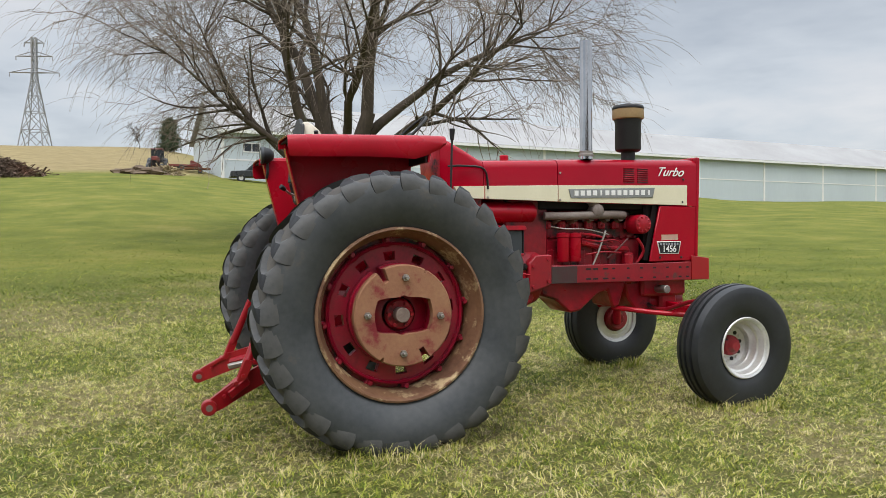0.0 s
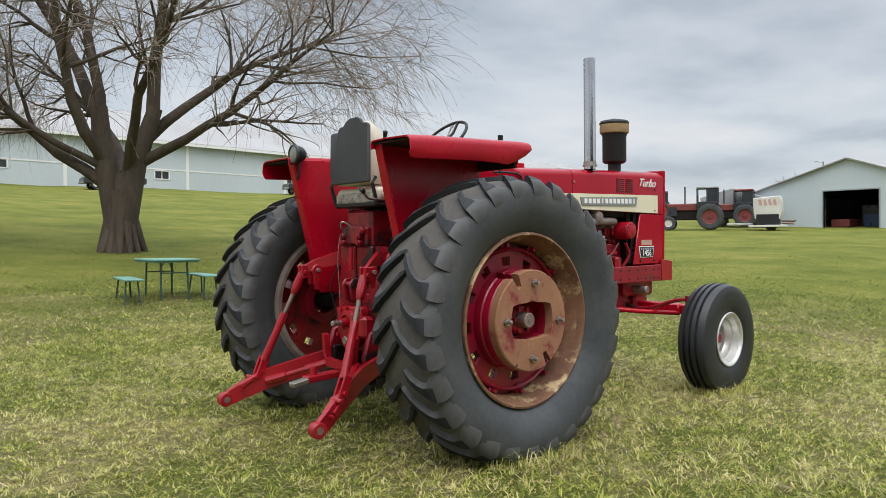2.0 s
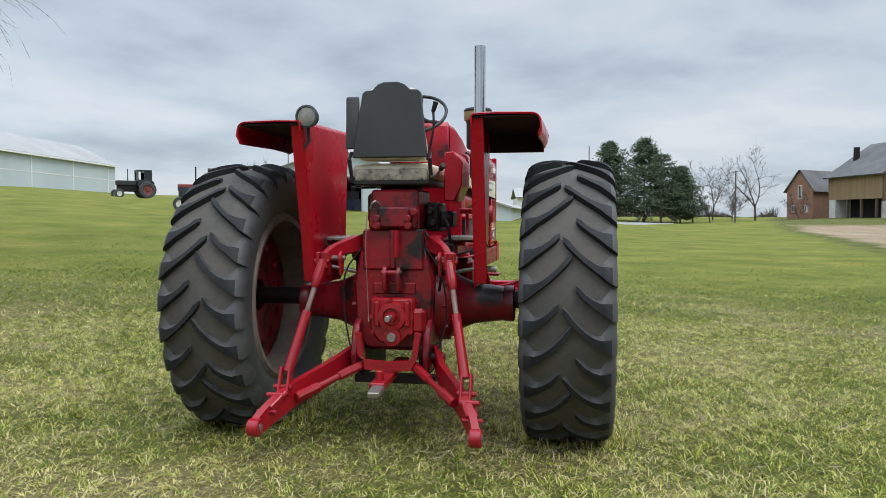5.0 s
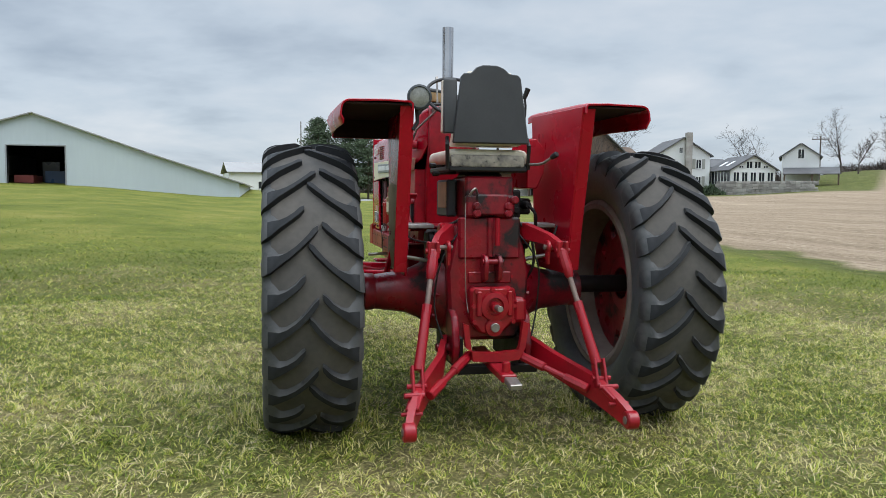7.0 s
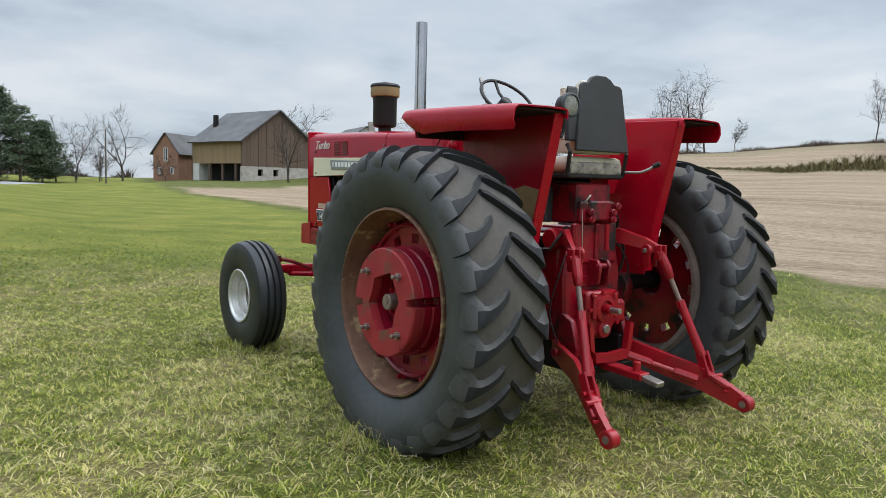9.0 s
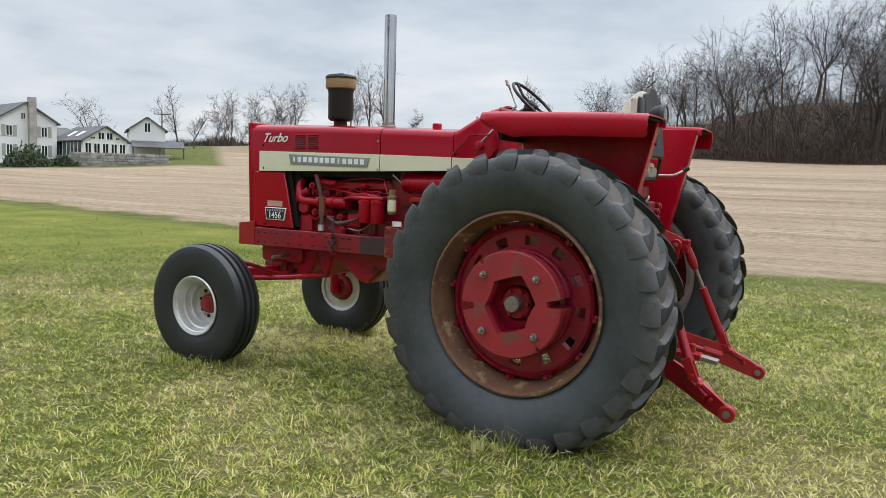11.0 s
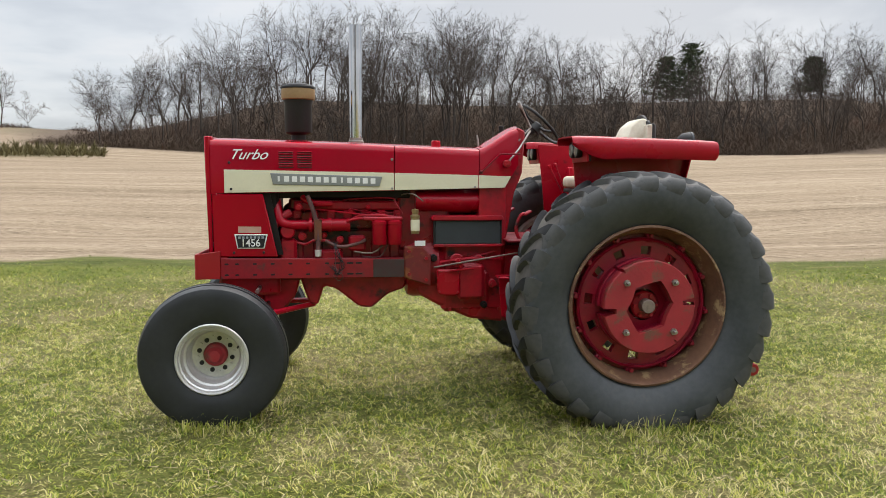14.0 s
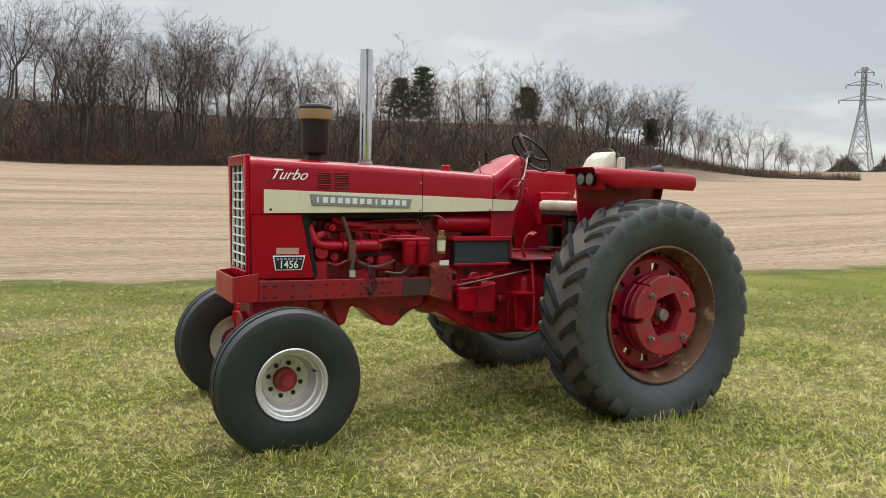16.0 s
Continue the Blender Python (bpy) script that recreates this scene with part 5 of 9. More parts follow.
tube(bm, smooth_path([(1.30, 0.28, 1.40), (1.37, 0.27, 1.45), (1.45, 0.16, 1.44), (1.55, 0.14, 1.36)], 4), 0.005, 5)
part("fuel_line", bm, DULL_STEEL, engine)
bm = B()
tube(bm, smooth_path([(1.58, 0.24, 1.09), (1.66, 0.27, 1.04), (1.78, 0.25, 1.05)], 4), 0.006, 5)
part("fuel_line", bm, DULL_STEEL, engine)
bm = B()
span(bm, 1.86, 2.02, 0.13, 0.205, 0.92, 1.06, 0.02)
part("lift_pump", bm, RED_DIRTY, engine)
bm = B()
span(bm, 2.18, 2.30, 0.12, 0.20, 0.93, 1.14, 0.02)
cyl(bm, (2.24, 0.13, 1.19), (2.24, 0.22, 1.19), 0.05, seg=18, bevel=0.008)
part("injection_pump", bm, RED_DIRTY, engine)
bm = B()
span(bm, 1.285, 1.36, 0.282, 0.286, 1.088, 1.125)
part("paper_tag", bm, WHITE, engine)
# right side of the engine: exhaust manifold, turbocharger, oil filters, alternator
bm = B()
tube(bm, smooth_path([(1.42, -0.19, 1.372), (1.60, -0.215, 1.372), (1.80, -0.22, 1.378), (2.0, -0.215, 1.385), (2.11, -0.20, 1.382)], 4), 0.031, 12)
for xx in (1.54, 1.68, 1.82, 1.96, 2.08):
    tube(bm, [(xx, -0.11, 1.33), (xx, -0.2, 1.36)], 0.028, 10)
lathe(bm, [(0.001, -0.262), (0.03, -0.262), (0.047, -0.252), (0.05, -0.22), (0.045, -0.15)], (1.85, 0, 1.415), "y", 24)
tube(bm, smooth_path([(1.85, -0.2, 1.40), (1.845, -0.215, 1.45), (1.80, -0.21, 1.50), (1.76, -0.195, 1.58), (1.758, -0.195, 1.78)], 4), 0.036, 14)
part("exhaust_manifold", bm, MANIFOLD, engine, "burnt grey exhaust manifold and turbocharger")
bm = B()
lathe(bm, [(0.001, -0.30), (0.035, -0.30), (0.07, -0.285), (0.075, -0.27), (0.075, -0.14), (0.06, -0.12)], (2.23, 0, 1.31), "y", 24)
for k in range(10):
    a = 2 * math.pi * k / 10
    box(bm, (2.23 + 0.052 * math.cos(a), -0.292, 1.31 + 0.052 * math.sin(a)), (0.022, 0.012, 0.012), 0.002, (0, -math.degrees(a), 0))
part("alternator", bm, RED_DIRTY, engine, "red alternator")
for xx in (1.66, 1.56):
    bm = B()
    lathe(bm, [(0.001, 1.03), (0.042, 1.03), (0.046, 1.04), (0.046, 1.21), (0.05, 1.214), (0.05, 1.24), (0.001, 1.25)], (xx, -0.225, 0), "z", 24)
    part("oil_filter", bm, RED, engine, "red canister oil filter")
bm = B()
tube(bm, smooth_path([(1.70, -0.23, 1.24), (1.85, -0.24, 1.22), (2.0, -0.2, 1.17)], 4), 0.010, 8)
part("oil_line", bm, RED_DIRTY, engine)
bm = B()
tube(bm, smooth_path([(1.92, -0.24, 1.26), (1.85, -0.25, 1.1), (1.79, -0.25, 0.98)], 4), 0.008, 8)
part("dipstick_tube", bm, STEEL, engine)
bm = B()
tube(bm, smooth_path([(1.75, -0.16, 1.17), (1.95, -0.18, 1.13), (2.15, -0.18, 1.12)], 4), 0.02, 8)
part("oil_line", bm, RED_DIRTY, engine)
bm = B()
tube(bm, smooth_path([(2.20, -0.25, 1.20), (2.26, -0.24, 1.1), (2.2, -0.2, 0.98)], 4), 0.012, 8)
span(bm, 2.12, 2.2, -0.22, -0.13, 0.95, 1.09, 0.02)
part("starter_bracket", bm, RED_DIRTY, engine)
for s in (1, -1):
    for k in range(9):
        z = 1.08 + 0.037 * k
        bm = B()
        cyl(bm, (2.335 + 0.009 * k, s * 0.218, z), (2.335 + 0.009 * k, s * 0.242, z), 0.011, seg=8)
        part("shroud_bolt", bm, BLACK, engine)

# dark fills paint the hood's shade: over valve cover, at fan, behind block
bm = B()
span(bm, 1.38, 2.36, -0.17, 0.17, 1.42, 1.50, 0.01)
part("heat_baffle", bm, IRON_AND_SHADE, engine)
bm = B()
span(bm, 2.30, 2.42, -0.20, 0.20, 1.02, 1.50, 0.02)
part("fan_shroud", bm, IRON_AND_SHADE, engine)
bm = B()
span(bm, 1.10, 1.47, -0.16, 0.16, 1.05, 1.50, 0.02)
part("firewall", bm, RED_GRIMY, tractor)
bm = B()
span(bm, 0.70, 0.895, -0.232, 0.232, 1.08, 1.50, 0.008)
part("dash_support", bm, RED_DIRTY, tractor)
# pipes and lines on the left of the engine
for path, r, m, nm in (([(1.83, 0.22, 1.235), (1.817, 0.25, 1.264), (1.752, 0.26, 1.279), (1.60, 0.275, 1.285), (1.45, 0.27, 1.267)], 0.011, RED, "fuel_pipe"),
                       ([(1.86, 0.16, 1.40), (1.804, 0.18, 1.414), (1.527, 0.19, 1.422), (1.486, 0.21, 1.382), (1.44, 0.23, 1.31)], 0.005, RED_DIRTY, "injector_line"),
                       ([(1.725, 0.22, 1.013), (1.606, 0.25, 1.011), (1.559, 0.26, 1.077), (1.55, 0.27, 1.10)], 0.005, HOSE, "drain_line"),
                       ([(2.32, 0.17, 1.05), (2.36, 0.19, 1.16), (2.30, 0.19, 1.27), (2.22, 0.17, 1.32)], 0.030, RED_DIRTY, "lower_water_pipe"),
                       ([(2.20, 0.17, 1.12), (2.12, 0.20, 1.10), (2.05, 0.22, 1.13), (1.95, 0.20, 1.12)], 0.010, RED_DIRTY, "oil_line"),
                       ([(1.98, 0.25, 0.99), (1.90, 0.285, 0.93), (1.86, 0.288, 0.88), (1.89, 0.285, 0.85), (1.93, 0.284, 0.89)], 0.0025, HOSE, "loose_wire"),
                       ([(1.90, 0.27, 1.06), (1.86, 0.288, 0.98), (1.875, 0.29, 0.90), (1.91, 0.288, 0.94), (1.91, 0.27, 1.05)], 0.0025, HOSE, "loose_wire")):
    bm = B()
    tube(bm, smooth_path(path, 5), r, 10)
    part(nm, bm, m, engine)
for k, (xx, zz, r) in enumerate(((2.14, 1.155, 0.030), (1.99, 1.16, 0.022), (1.88, 1.13, 0.026), (1.80, 1.33, 0.020), (2.16, 1.36, 0.026), (1.68, 1.36, 0.018))):
    bm = B()
    cyl(bm, (xx, 0.13, zz), (xx, 0.20 + 0.012 * (k % 3), zz), r, seg=12, bevel=0.004)
    cyl(bm, (xx, 0.19, zz), (xx, 0.222 + 0.012 * (k % 3), zz), r * 0.5, seg=6)
    part("fitting", bm, RED if k % 2 else RED_DIRTY, engine)
for s in (1, -1):
    for k in range(7):
        bm = B()
        xx = 1.47 + 0.118 * k
        span(bm, xx - 0.030, xx + 0.030, s * 0.125, s * (0.158 + 0.01 * (k % 2)), 1.275, 1.335, 0.008)
        cyl(bm, (xx, s * 0.15, 1.30), (xx, s * 0.178, 1.30), 0.011, seg=6)
        part("port_flange", bm, RED_DIRTY, engine)
    # fittings below the battery box
    bm = B()
    prism(bm, [(1.205, 0.92), (1.036, 0.92), (1.04, 0.745), (1.07, 0.732), (1.17, 0.735), (1.20, 0.755)], s * 0.25, s * 0.30, bevel=0.012)
    cov = part("side_cover", bm, RED, tractor, "red square inspection cover")
    for xx, zz in ((1.19, 0.905), (1.052, 0.905), (1.185, 0.765), (1.055, 0.76)):
        bm = B()
        cyl(bm, (xx, s * 0.298, zz), (xx, s * 0.308, zz), 0.009, seg=6)
        part("bolt", bm, RED_DIRTY, cov)
    bm = B()
    tube(bm, [(1.23, s * 0.33, 0.941), (0.59, s * 0.35, 1.048)], 0.0065, 8)
    part("clutch_rod", bm, DULL_STEEL if s > 0 else RED_DIRTY, tractor)
    bm = B()
    tube(bm, [(1.12, s * 0.31, 0.912), (0.95, s * 0.33, 0.929)], 0.008, 8)
    box(bm, (1.05, s * 0.32, 0.968), (0.035, 0.016, 0.075), 0.006, (0, 35, 0))
    part("clutch_lever", bm, RED, tractor)
    bm = B()
    prism(bm, [(0.785, 0.886), (0.68, 0.884), (0.672, 0.60), (0.70, 0.58), (0.765, 0.60)], s * 0.40, s * 0.412, bevel=0.004)
    span(bm, 0.665, 0.80, s * 0.36, s * 0.50, 0.872, 0.888, 0.004)
    part("step_bracket", bm, RED, tractor, "red step bracket")
    for xx, zz, r in ((0.93, 0.776, 0.035), (0.80, 0.812, 0.03), (1.222, 0.998, 0.026), (0.90, 0.99, 0.03), (0.86, 0.66, 0.025)):
        bm = B()
        cyl(bm, (xx, s * 0.19, zz), (xx, s * 0.262, zz), r, seg=16, bevel=0.005)
        cyl(bm, (xx, s * 0.25, zz), (xx, s * 0.278, zz), r * 0.45, seg=6)
        part("shaft_cap", bm, RED_DIRTY if r > 0.028 else IRON_AND_SHADE, tractor)
# lines on the right of the engine
for path, r, m in (([(1.45, -0.24, 1.29), (1.56, -0.255, 1.275), (1.75, -0.25, 1.27), (1.95, -0.24, 1.23)], 0.005, STEEL), ([(1.72, -0.24, 1.20), (1.85, -0.25, 1.18), (2.0, -0.245, 1.19), (2.1, -0.2, 1.15)], 0.005, RED_DIRTY),
                   ([(1.75, -0.24, 1.08), (1.90, -0.25, 1.10), (2.05, -0.24, 1.09)], 0.006, RED_DIRTY), ([(1.95, -0.22, 1.05), (2.03, -0.24, 1.12), (2.12, -0.235, 1.20)], 0.006, HOSE)):
    bm = B()
    tube(bm, smooth_path(path, 5), r, 8)
    part("oil_line", bm, m, engine)

# front axle: bolster, beam, knees, spindles, steering rods
bm = B()
span(bm, 2.30, 2.72, -0.17, 0.17, 0.74, 0.90, 0.02)
prism(bm, [(2.16, 0.87), (2.20, 0.72), (2.30, 0.60), (2.42, 0.60), (2.42, 0.87)], -0.12, 0.12, bevel=0.015)
cyl(bm, (2.42, 0, 0.69), (2.76, 0, 0.69), 0.085, seg=20, bevel=0.01)
span(bm, 2.50, 2.66, -0.13, 0.13, 0.60, 0.80, 0.02)
part("front_bolster", bm, RED_DIRTY, tractor, "red cast front bolster")


def lean(bm):
    """The axle rocks on its pivot: its left end stands higher."""
    for v in bm.verts:
        v.co.z += 0.026 * v.co.y
    return bm


bm = B()
box(bm, (2.60, 0, 0.655), (0.10, 1.06, 0.085), 0.01)
axle = part("front_axle", lean(bm), RED, tractor, "red front axle beam")
for s in (1, -1):
    bm = B()
    box(bm, (2.605, s * 0.52, 0.66), (0.082, 0.34, 0.066), 0.008)
    for k in range(5):
        cyl(bm, (2.555, s * (0.40 + 0.06 * k), 0.66), (2.566, s * (0.40 + 0.06 * k), 0.66), 0.011, seg=8)
    cyl(bm, (2.615, s * 0.672, 0.40), (2.615, s * 0.672, 0.735), 0.037, seg=16, bevel=0.006)
    cyl(bm, (2.615, s * 0.672, 0.61), (2.615, s * 0.672, 0.70), 0.050, seg=16, bevel=0.008)
    tube(bm, [(2.615, s * 0.672, 0.455), (2.63, s * 0.80, 0.45)], 0.036, 12)
    box(bm, (2.55, s * 0.672, 0.74), (0.19, 0.055, 0.026), 0.006)
    part("spindle", lean(bm), RED, axle)
    bm = B()
    tube(bm, smooth_path([(2.465, s * 0.672, 0.755), (2.44, s * 0.56, 0.735), (2.40, s * 0.36, 0.665), (2.385, s * 0.2, 0.655), (2.40, s * 0.05, 0.70)], 5), 0.016, 10)
    cyl(bm, (2.465, s * 0.672, 0.73), (2.465, s * 0.672, 0.785), 0.024, seg=12, bevel=0.004)
    part("tie_rod", lean(bm), RED_GRIMY, axle, "red bent tie rod")
    bm = B()
    tube(bm, [(2.58, s * 0.52, 0.62), (2.30, s * 0.30, 0.635), (2.07, s * 0.09, 0.66)], 0.020, 10)
    part("radius_rod", lean(bm), RED, axle)
bm = B()
cyl(bm, (2.44, -0.30, 0.80), (2.44, 0.12, 0.80), 0.032, seg=16, bevel=0.004)
tube(bm, [(2.44, 0.1, 0.80), (2.44, 0.34, 0.79)], 0.014, 10)
part("steering_cylinder", bm, STEEL, axle, "steel steering cylinder")


# near-black colour for the dirt and the deep shade under the fenders
SHADE_LINER = mat("mud_blackened_steel", (0.022, 0.011, 0.010), (0.045, 0.022, 0.018), 0.85, fine=30, coarse=6, bump=0.4, depth=0.004, spec=0.2)
# fenders: flat-topped canopies on tall inner plates
def fender(s):
    grown = 1 + (0.016 if s > 0 else 0.034) / 0.92       # the right one stands a little higher

    def part_up(name, bm, material, parent, label="", angle=35.0):
        for v in bm.verts:
            v.co.z = 0.88 + (v.co.z - 0.88) * grown
        return part(name, bm, material, parent, label, angle)
    bm = B()
    # cross sections in y, z along x: inner edge, top, rounded shoulder, outer lip
    def sect(x, zt, drop, y1):
        y0, r = 0.470, 0.045
        pts = [(y0, zt - 0.05), (y0, zt - 0.012), (y0 + 0.012, zt)]
        pts += [(y0 + 0.13, zt + 0.004), (y1 - r, zt)]
        for i in range(1, 5):
            a = math.pi / 2 * i / 4
            pts.append((y1 - r + r * math.sin(a), zt - r + r * math.cos(a)))
        pts.append((y1 + 0.004, zt - drop * 0.75))
        pts.append((y1 - 0.012, zt - drop))
        return [Vector((x, s * y, z)) for y, z in pts]
    rows = [(-0.585, 1.785, 0.100), (-0.57, 1.79, 0.125), (-0.45, 1.797, 0.13), (-0.1, 1.807, 0.13), (0.10, 1.812, 0.137), (0.19, 1.815, 0.145), (0.265, 1.817, 0.125), (0.355, 1.818, 0.085), (0.395, 1.815, 0.055)]
    shell(bm, [sect(x, z, d, 0.842) for x, z, d in rows], 0.008)
    f = part_up("fender", bm, RED, tractor, "red flat-topped fender", 45)
    bm = B()
    prism(bm, [(-0.555, 1.775), (-0.515, 1.60), (-0.40, 1.15), (-0.35, 0.88), (0.12, 0.88), (0.22, 1.02), (0.26, 1.45), (0.30, 1.80)], s * 0.462, s * 0.476, bevel=0.003)
    part_up("inner_plate", bm, RED, f)
    bm = B()
    prism(bm, [(-0.559, 1.772), (-0.519, 1.60), (-0.404, 1.15), (-0.356, 0.90), (-0.344, 0.90), (-0.392, 1.15), (-0.507, 1.60), (-0.547, 1.772)], s * 0.470, s * 0.535, bevel=0.002)
    part_up("rear_flange", bm, RED, f, "turned-out rear flange")
    if s > 0:
        bm = B()
        prism(bm, [(-0.44, 1.37), (-0.385, 1.15), (-0.338, 0.89), (0.10, 0.89), (0.20, 1.02), (0.245, 1.36), (0.10, 1.39), (-0.12, 1.36), (-0.28, 1.40)], 0.4755, 0.480, bevel=0.001)
        part_up("mud_crust", bm, GOLD, f, "dried ochre mud on the outer side")
    # dark sheet: shade and dirt of the canopy's underside in one colour
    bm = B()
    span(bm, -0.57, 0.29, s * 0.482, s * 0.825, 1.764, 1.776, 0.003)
    part_up("underside", bm, SHADE_LINER, f, "dirty underside with its deep shade painted in")
    bm = B()
    prism(bm, [(0.29, 1.655), (0.31, 1.81), (0.295, 1.81), (0.28, 1.655)], s * 0.476, s * 0.82, bevel=0.002)
    part_up("front_face", bm, RED_MATTE, f)
    # dark plate added to paint the shade behind the front face
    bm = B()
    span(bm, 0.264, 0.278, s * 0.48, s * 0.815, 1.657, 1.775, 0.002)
    part_up("front_liner", bm, SHADE_LINER, f)
    for yy in (0.575, 0.685):
        bm = B()
        lathe(bm, [(0.001, 0.275), (0.048, 0.285), (0.054, 0.315), (0.054, 0.327), (0.048, 0.332), (0.045, 0.326)], (0, s * yy, 1.735), "x", 24)
        hl = part_up("headlight", bm, BLACK, f, "small round headlight")
        bm = B()
        lathe(bm, [(0.046, 0.326), (0.035, 0.335), (0.001, 0.339)], (0, s * yy, 1.735), "x", 24)
        part_up("lens", bm, LENS, hl)
    bm = B()
    prism(bm, [(-0.16, 1.128), (0.0, 1.132), (0.0, 1.156), (-0.16, 1.150)], s * 0.27, s * 0.464, bevel=0.004)
    part_up("fender_strut", bm, STEEL, f)
    bm = B()
    tube(bm, [(-0.08, s * 0.462, 0.97), (-0.06, s * 0.25, 0.93)], 0.012, 8)
    part_up("fender_strut", bm, STEEL, f)
    for k in range(5):
        bm = B()
        cyl(bm, (-0.30 + 0.11 * k, s * 0.455, 0.93 + 0.04 * k), (-0.30 + 0.11 * k, s * 0.482, 0.93 + 0.04 * k), 0.012, seg=6)
        part_up("bolt", bm, RED_DIRTY, f)
    return f


fender(1)
fender(-1)
# work lamp on the left fender's rear corner
bm = B()
lathe(bm, [(0.001, -0.475), (0.032, -0.485), (0.052, -0.51), (0.060, -0.545), (0.061, -0.568), (0.055, -0.572)], (0, 0.438, 1.825), "x", 28)
tube(bm, [(-0.525, 0.445, 1.775), (-0.525, 0.44, 1.70), (-0.53, 0.465, 1.66)], 0.010, 8)
lamp = part("work_lamp", bm, BLACK, tractor, "round rear work lamp")
bm = B()
lathe(bm, [(0.055, -0.570), (0.03, -0.578), (0.001, -0.580)], (0, 0.438, 1.825), "x", 28)
part("lens", bm, LENS, lamp)
bm = B()
lathe(bm, [(0.060, -0.556), (0.064, -0.560), (0.064, -0.574), (0.054, -0.578), (0.052, -0.572)], (0, 0.438, 1.825), "x", 28)
part("bezel", bm, GREY_PANEL, lamp)

# seat: charcoal back shell, cream cushions, torn front and rear edges
bm = B()
prism(bm, [(0.225, 1.607), (0.175, 1.970), (0.158, 1.988), (0.118, 1.990), (0.088, 2.022), (0.05, 2.036), (-0.03, 2.036), (-0.07, 2.020), (-0.10, 1.992), (-0.148, 1.988), (-0.165, 1.970), (-0.205, 1.607)], -0.012, 0.012, "x", 0.005)
bm.transform(Matrix.Translation((-0.405, 0, 0)) @ Matrix.Translation((0, 0, 1.6)) @ Matrix.Rotation(radians(5), 4, "Y") @ Matrix.Translation((0, 0, -1.6)))
seat = part("seat_back_shell", bm, SEAT_BACK, tractor, "charcoal seat back shell with a humped top")
bm = B()
prism(bm, [(-0.388, 1.60), (-0.372, 1.995), (-0.335, 2.006), (-0.300, 1.985), (-0.252, 1.945), (-0.205, 1.84), (-0.16, 1.60)], -0.178, 0.192, bevel=0.010)
for v in bm.verts:                            # narrower towards the top
    v.co.y = 0.007 + (v.co.y - 0.007) * (1 - 0.32 * (v.co.z - 1.60) / 0.4)
part("back_cushion", bm, SEAT_CREAM, seat, "cream vinyl back cushion", 50)
bm = B()
span(bm, -0.36, 0.17, -0.225, 0.245, 1.49, 1.58, 0.035, 3)
part("seat_cushion", bm, SEAT_CREAM, tractor, "worn cream vinyl seat cushion")
bm = B()
span(bm, -0.375, -0.30, -0.20, 0.225, 1.478, 1.548, 0.015, 2)
part("torn_edge", bm, SEAT_TORN, seat, "torn rear edge of the cushion")
bm = B()
span(bm, -0.37, 0.16, -0.215, 0.235, 1.455, 1.487, 0.008)
tube(bm, [(-0.36, 0.24, 1.47), (-0.39, 0.25, 1.60), (-0.36, 0.245, 1.64)], 0.012, 8)
tube(bm, [(-0.36, -0.22, 1.47), (-0.39, -0.215, 1.60), (-0.36, -0.21, 1.64)], 0.012, 8)
span(bm, -0.24, -0.02, -0.11, 0.11, 1.20, 1.46, 0.02)
part("seat_frame", bm, BLACK, tractor, "black seat frame and suspension")
bm = B()
prism(bm, [(-0.392, 1.66), (-0.384, 1.95), (-0.362, 1.96), (-0.358, 1.66)], 0.196, 0.270, bevel=0.006)
wing = part("side_wing", bm, SEAT_BACK, seat, "charcoal padded seat wing")
# cream piece added for the sky's reflection on the charcoal wing
bm = B()
prism(bm, [(-0.356, 1.665), (-0.358, 1.945), (-0.348, 1.952), (-0.316, 1.948), (-0.312, 1.665)], 0.205, 0.272, bevel=0.005)
part("pad", bm, SEAT_CREAM, wing, "pale face painting the sky's reflection on the wing")

# operator's platform, steps and pedals
bm = B()
span(bm, 0.10, 0.72, -0.42, 0.42, 1.118, 1.134, 0.004)
for s in (1, -1):
    span(bm, 0.02, 0.40, s * 0.31, s * 0.46, 1.125, 1.150, 0.004)
plat = part("platform", bm, RED_GRIMY, tractor, "grimy red operator's platform")
for s in (1, -1):
    bm = B()
    tube(bm, [(0.60, s * 0.36, 1.12), (0.62, s * 0.44, 0.80), (0.62, s * 0.44, 0.62)], 0.016, 8)
    span(bm, 0.50, 0.72, s * 0.36, s * 0.52, 0.60, 0.615, 0.004)
    part("step", bm, RED, plat)
    bm = B()
    tube(bm, smooth_path([(0.565, s * 0.285, 1.312), (0.605, s * 0.285, 1.30), (0.637, s * 0.285, 1.22), (0.622, s * 0.28, 1.15), (0.57, s * 0.25, 1.10)], 5), 0.012, 10)
    box(bm, (0.556, s * 0.285, 1.318), (0.055, 0.085, 0.014), 0.004, (0, 30, 0))
    part("pedal", bm, RED_DIRTY, plat, "curved red foot pedal")
for k, (x0, x1, z1) in enumerate(((0.10, 0.215, 1.655), (0.075, 0.168, 1.668))):
    bm = B()
    tube(bm, [(x0, -0.405, 1.42), (x1, -0.415, z1)], 0.0065, 6)
    cyl(bm, (x1, -0.415, z1 - 0.012), (x1 + 0.006, -0.415, z1 + 0.016), 0.015, seg=10, bevel=0.004)
    part("hydraulic_lever", bm, RED_DIRTY, tractor, "thin red hydraulic lever")
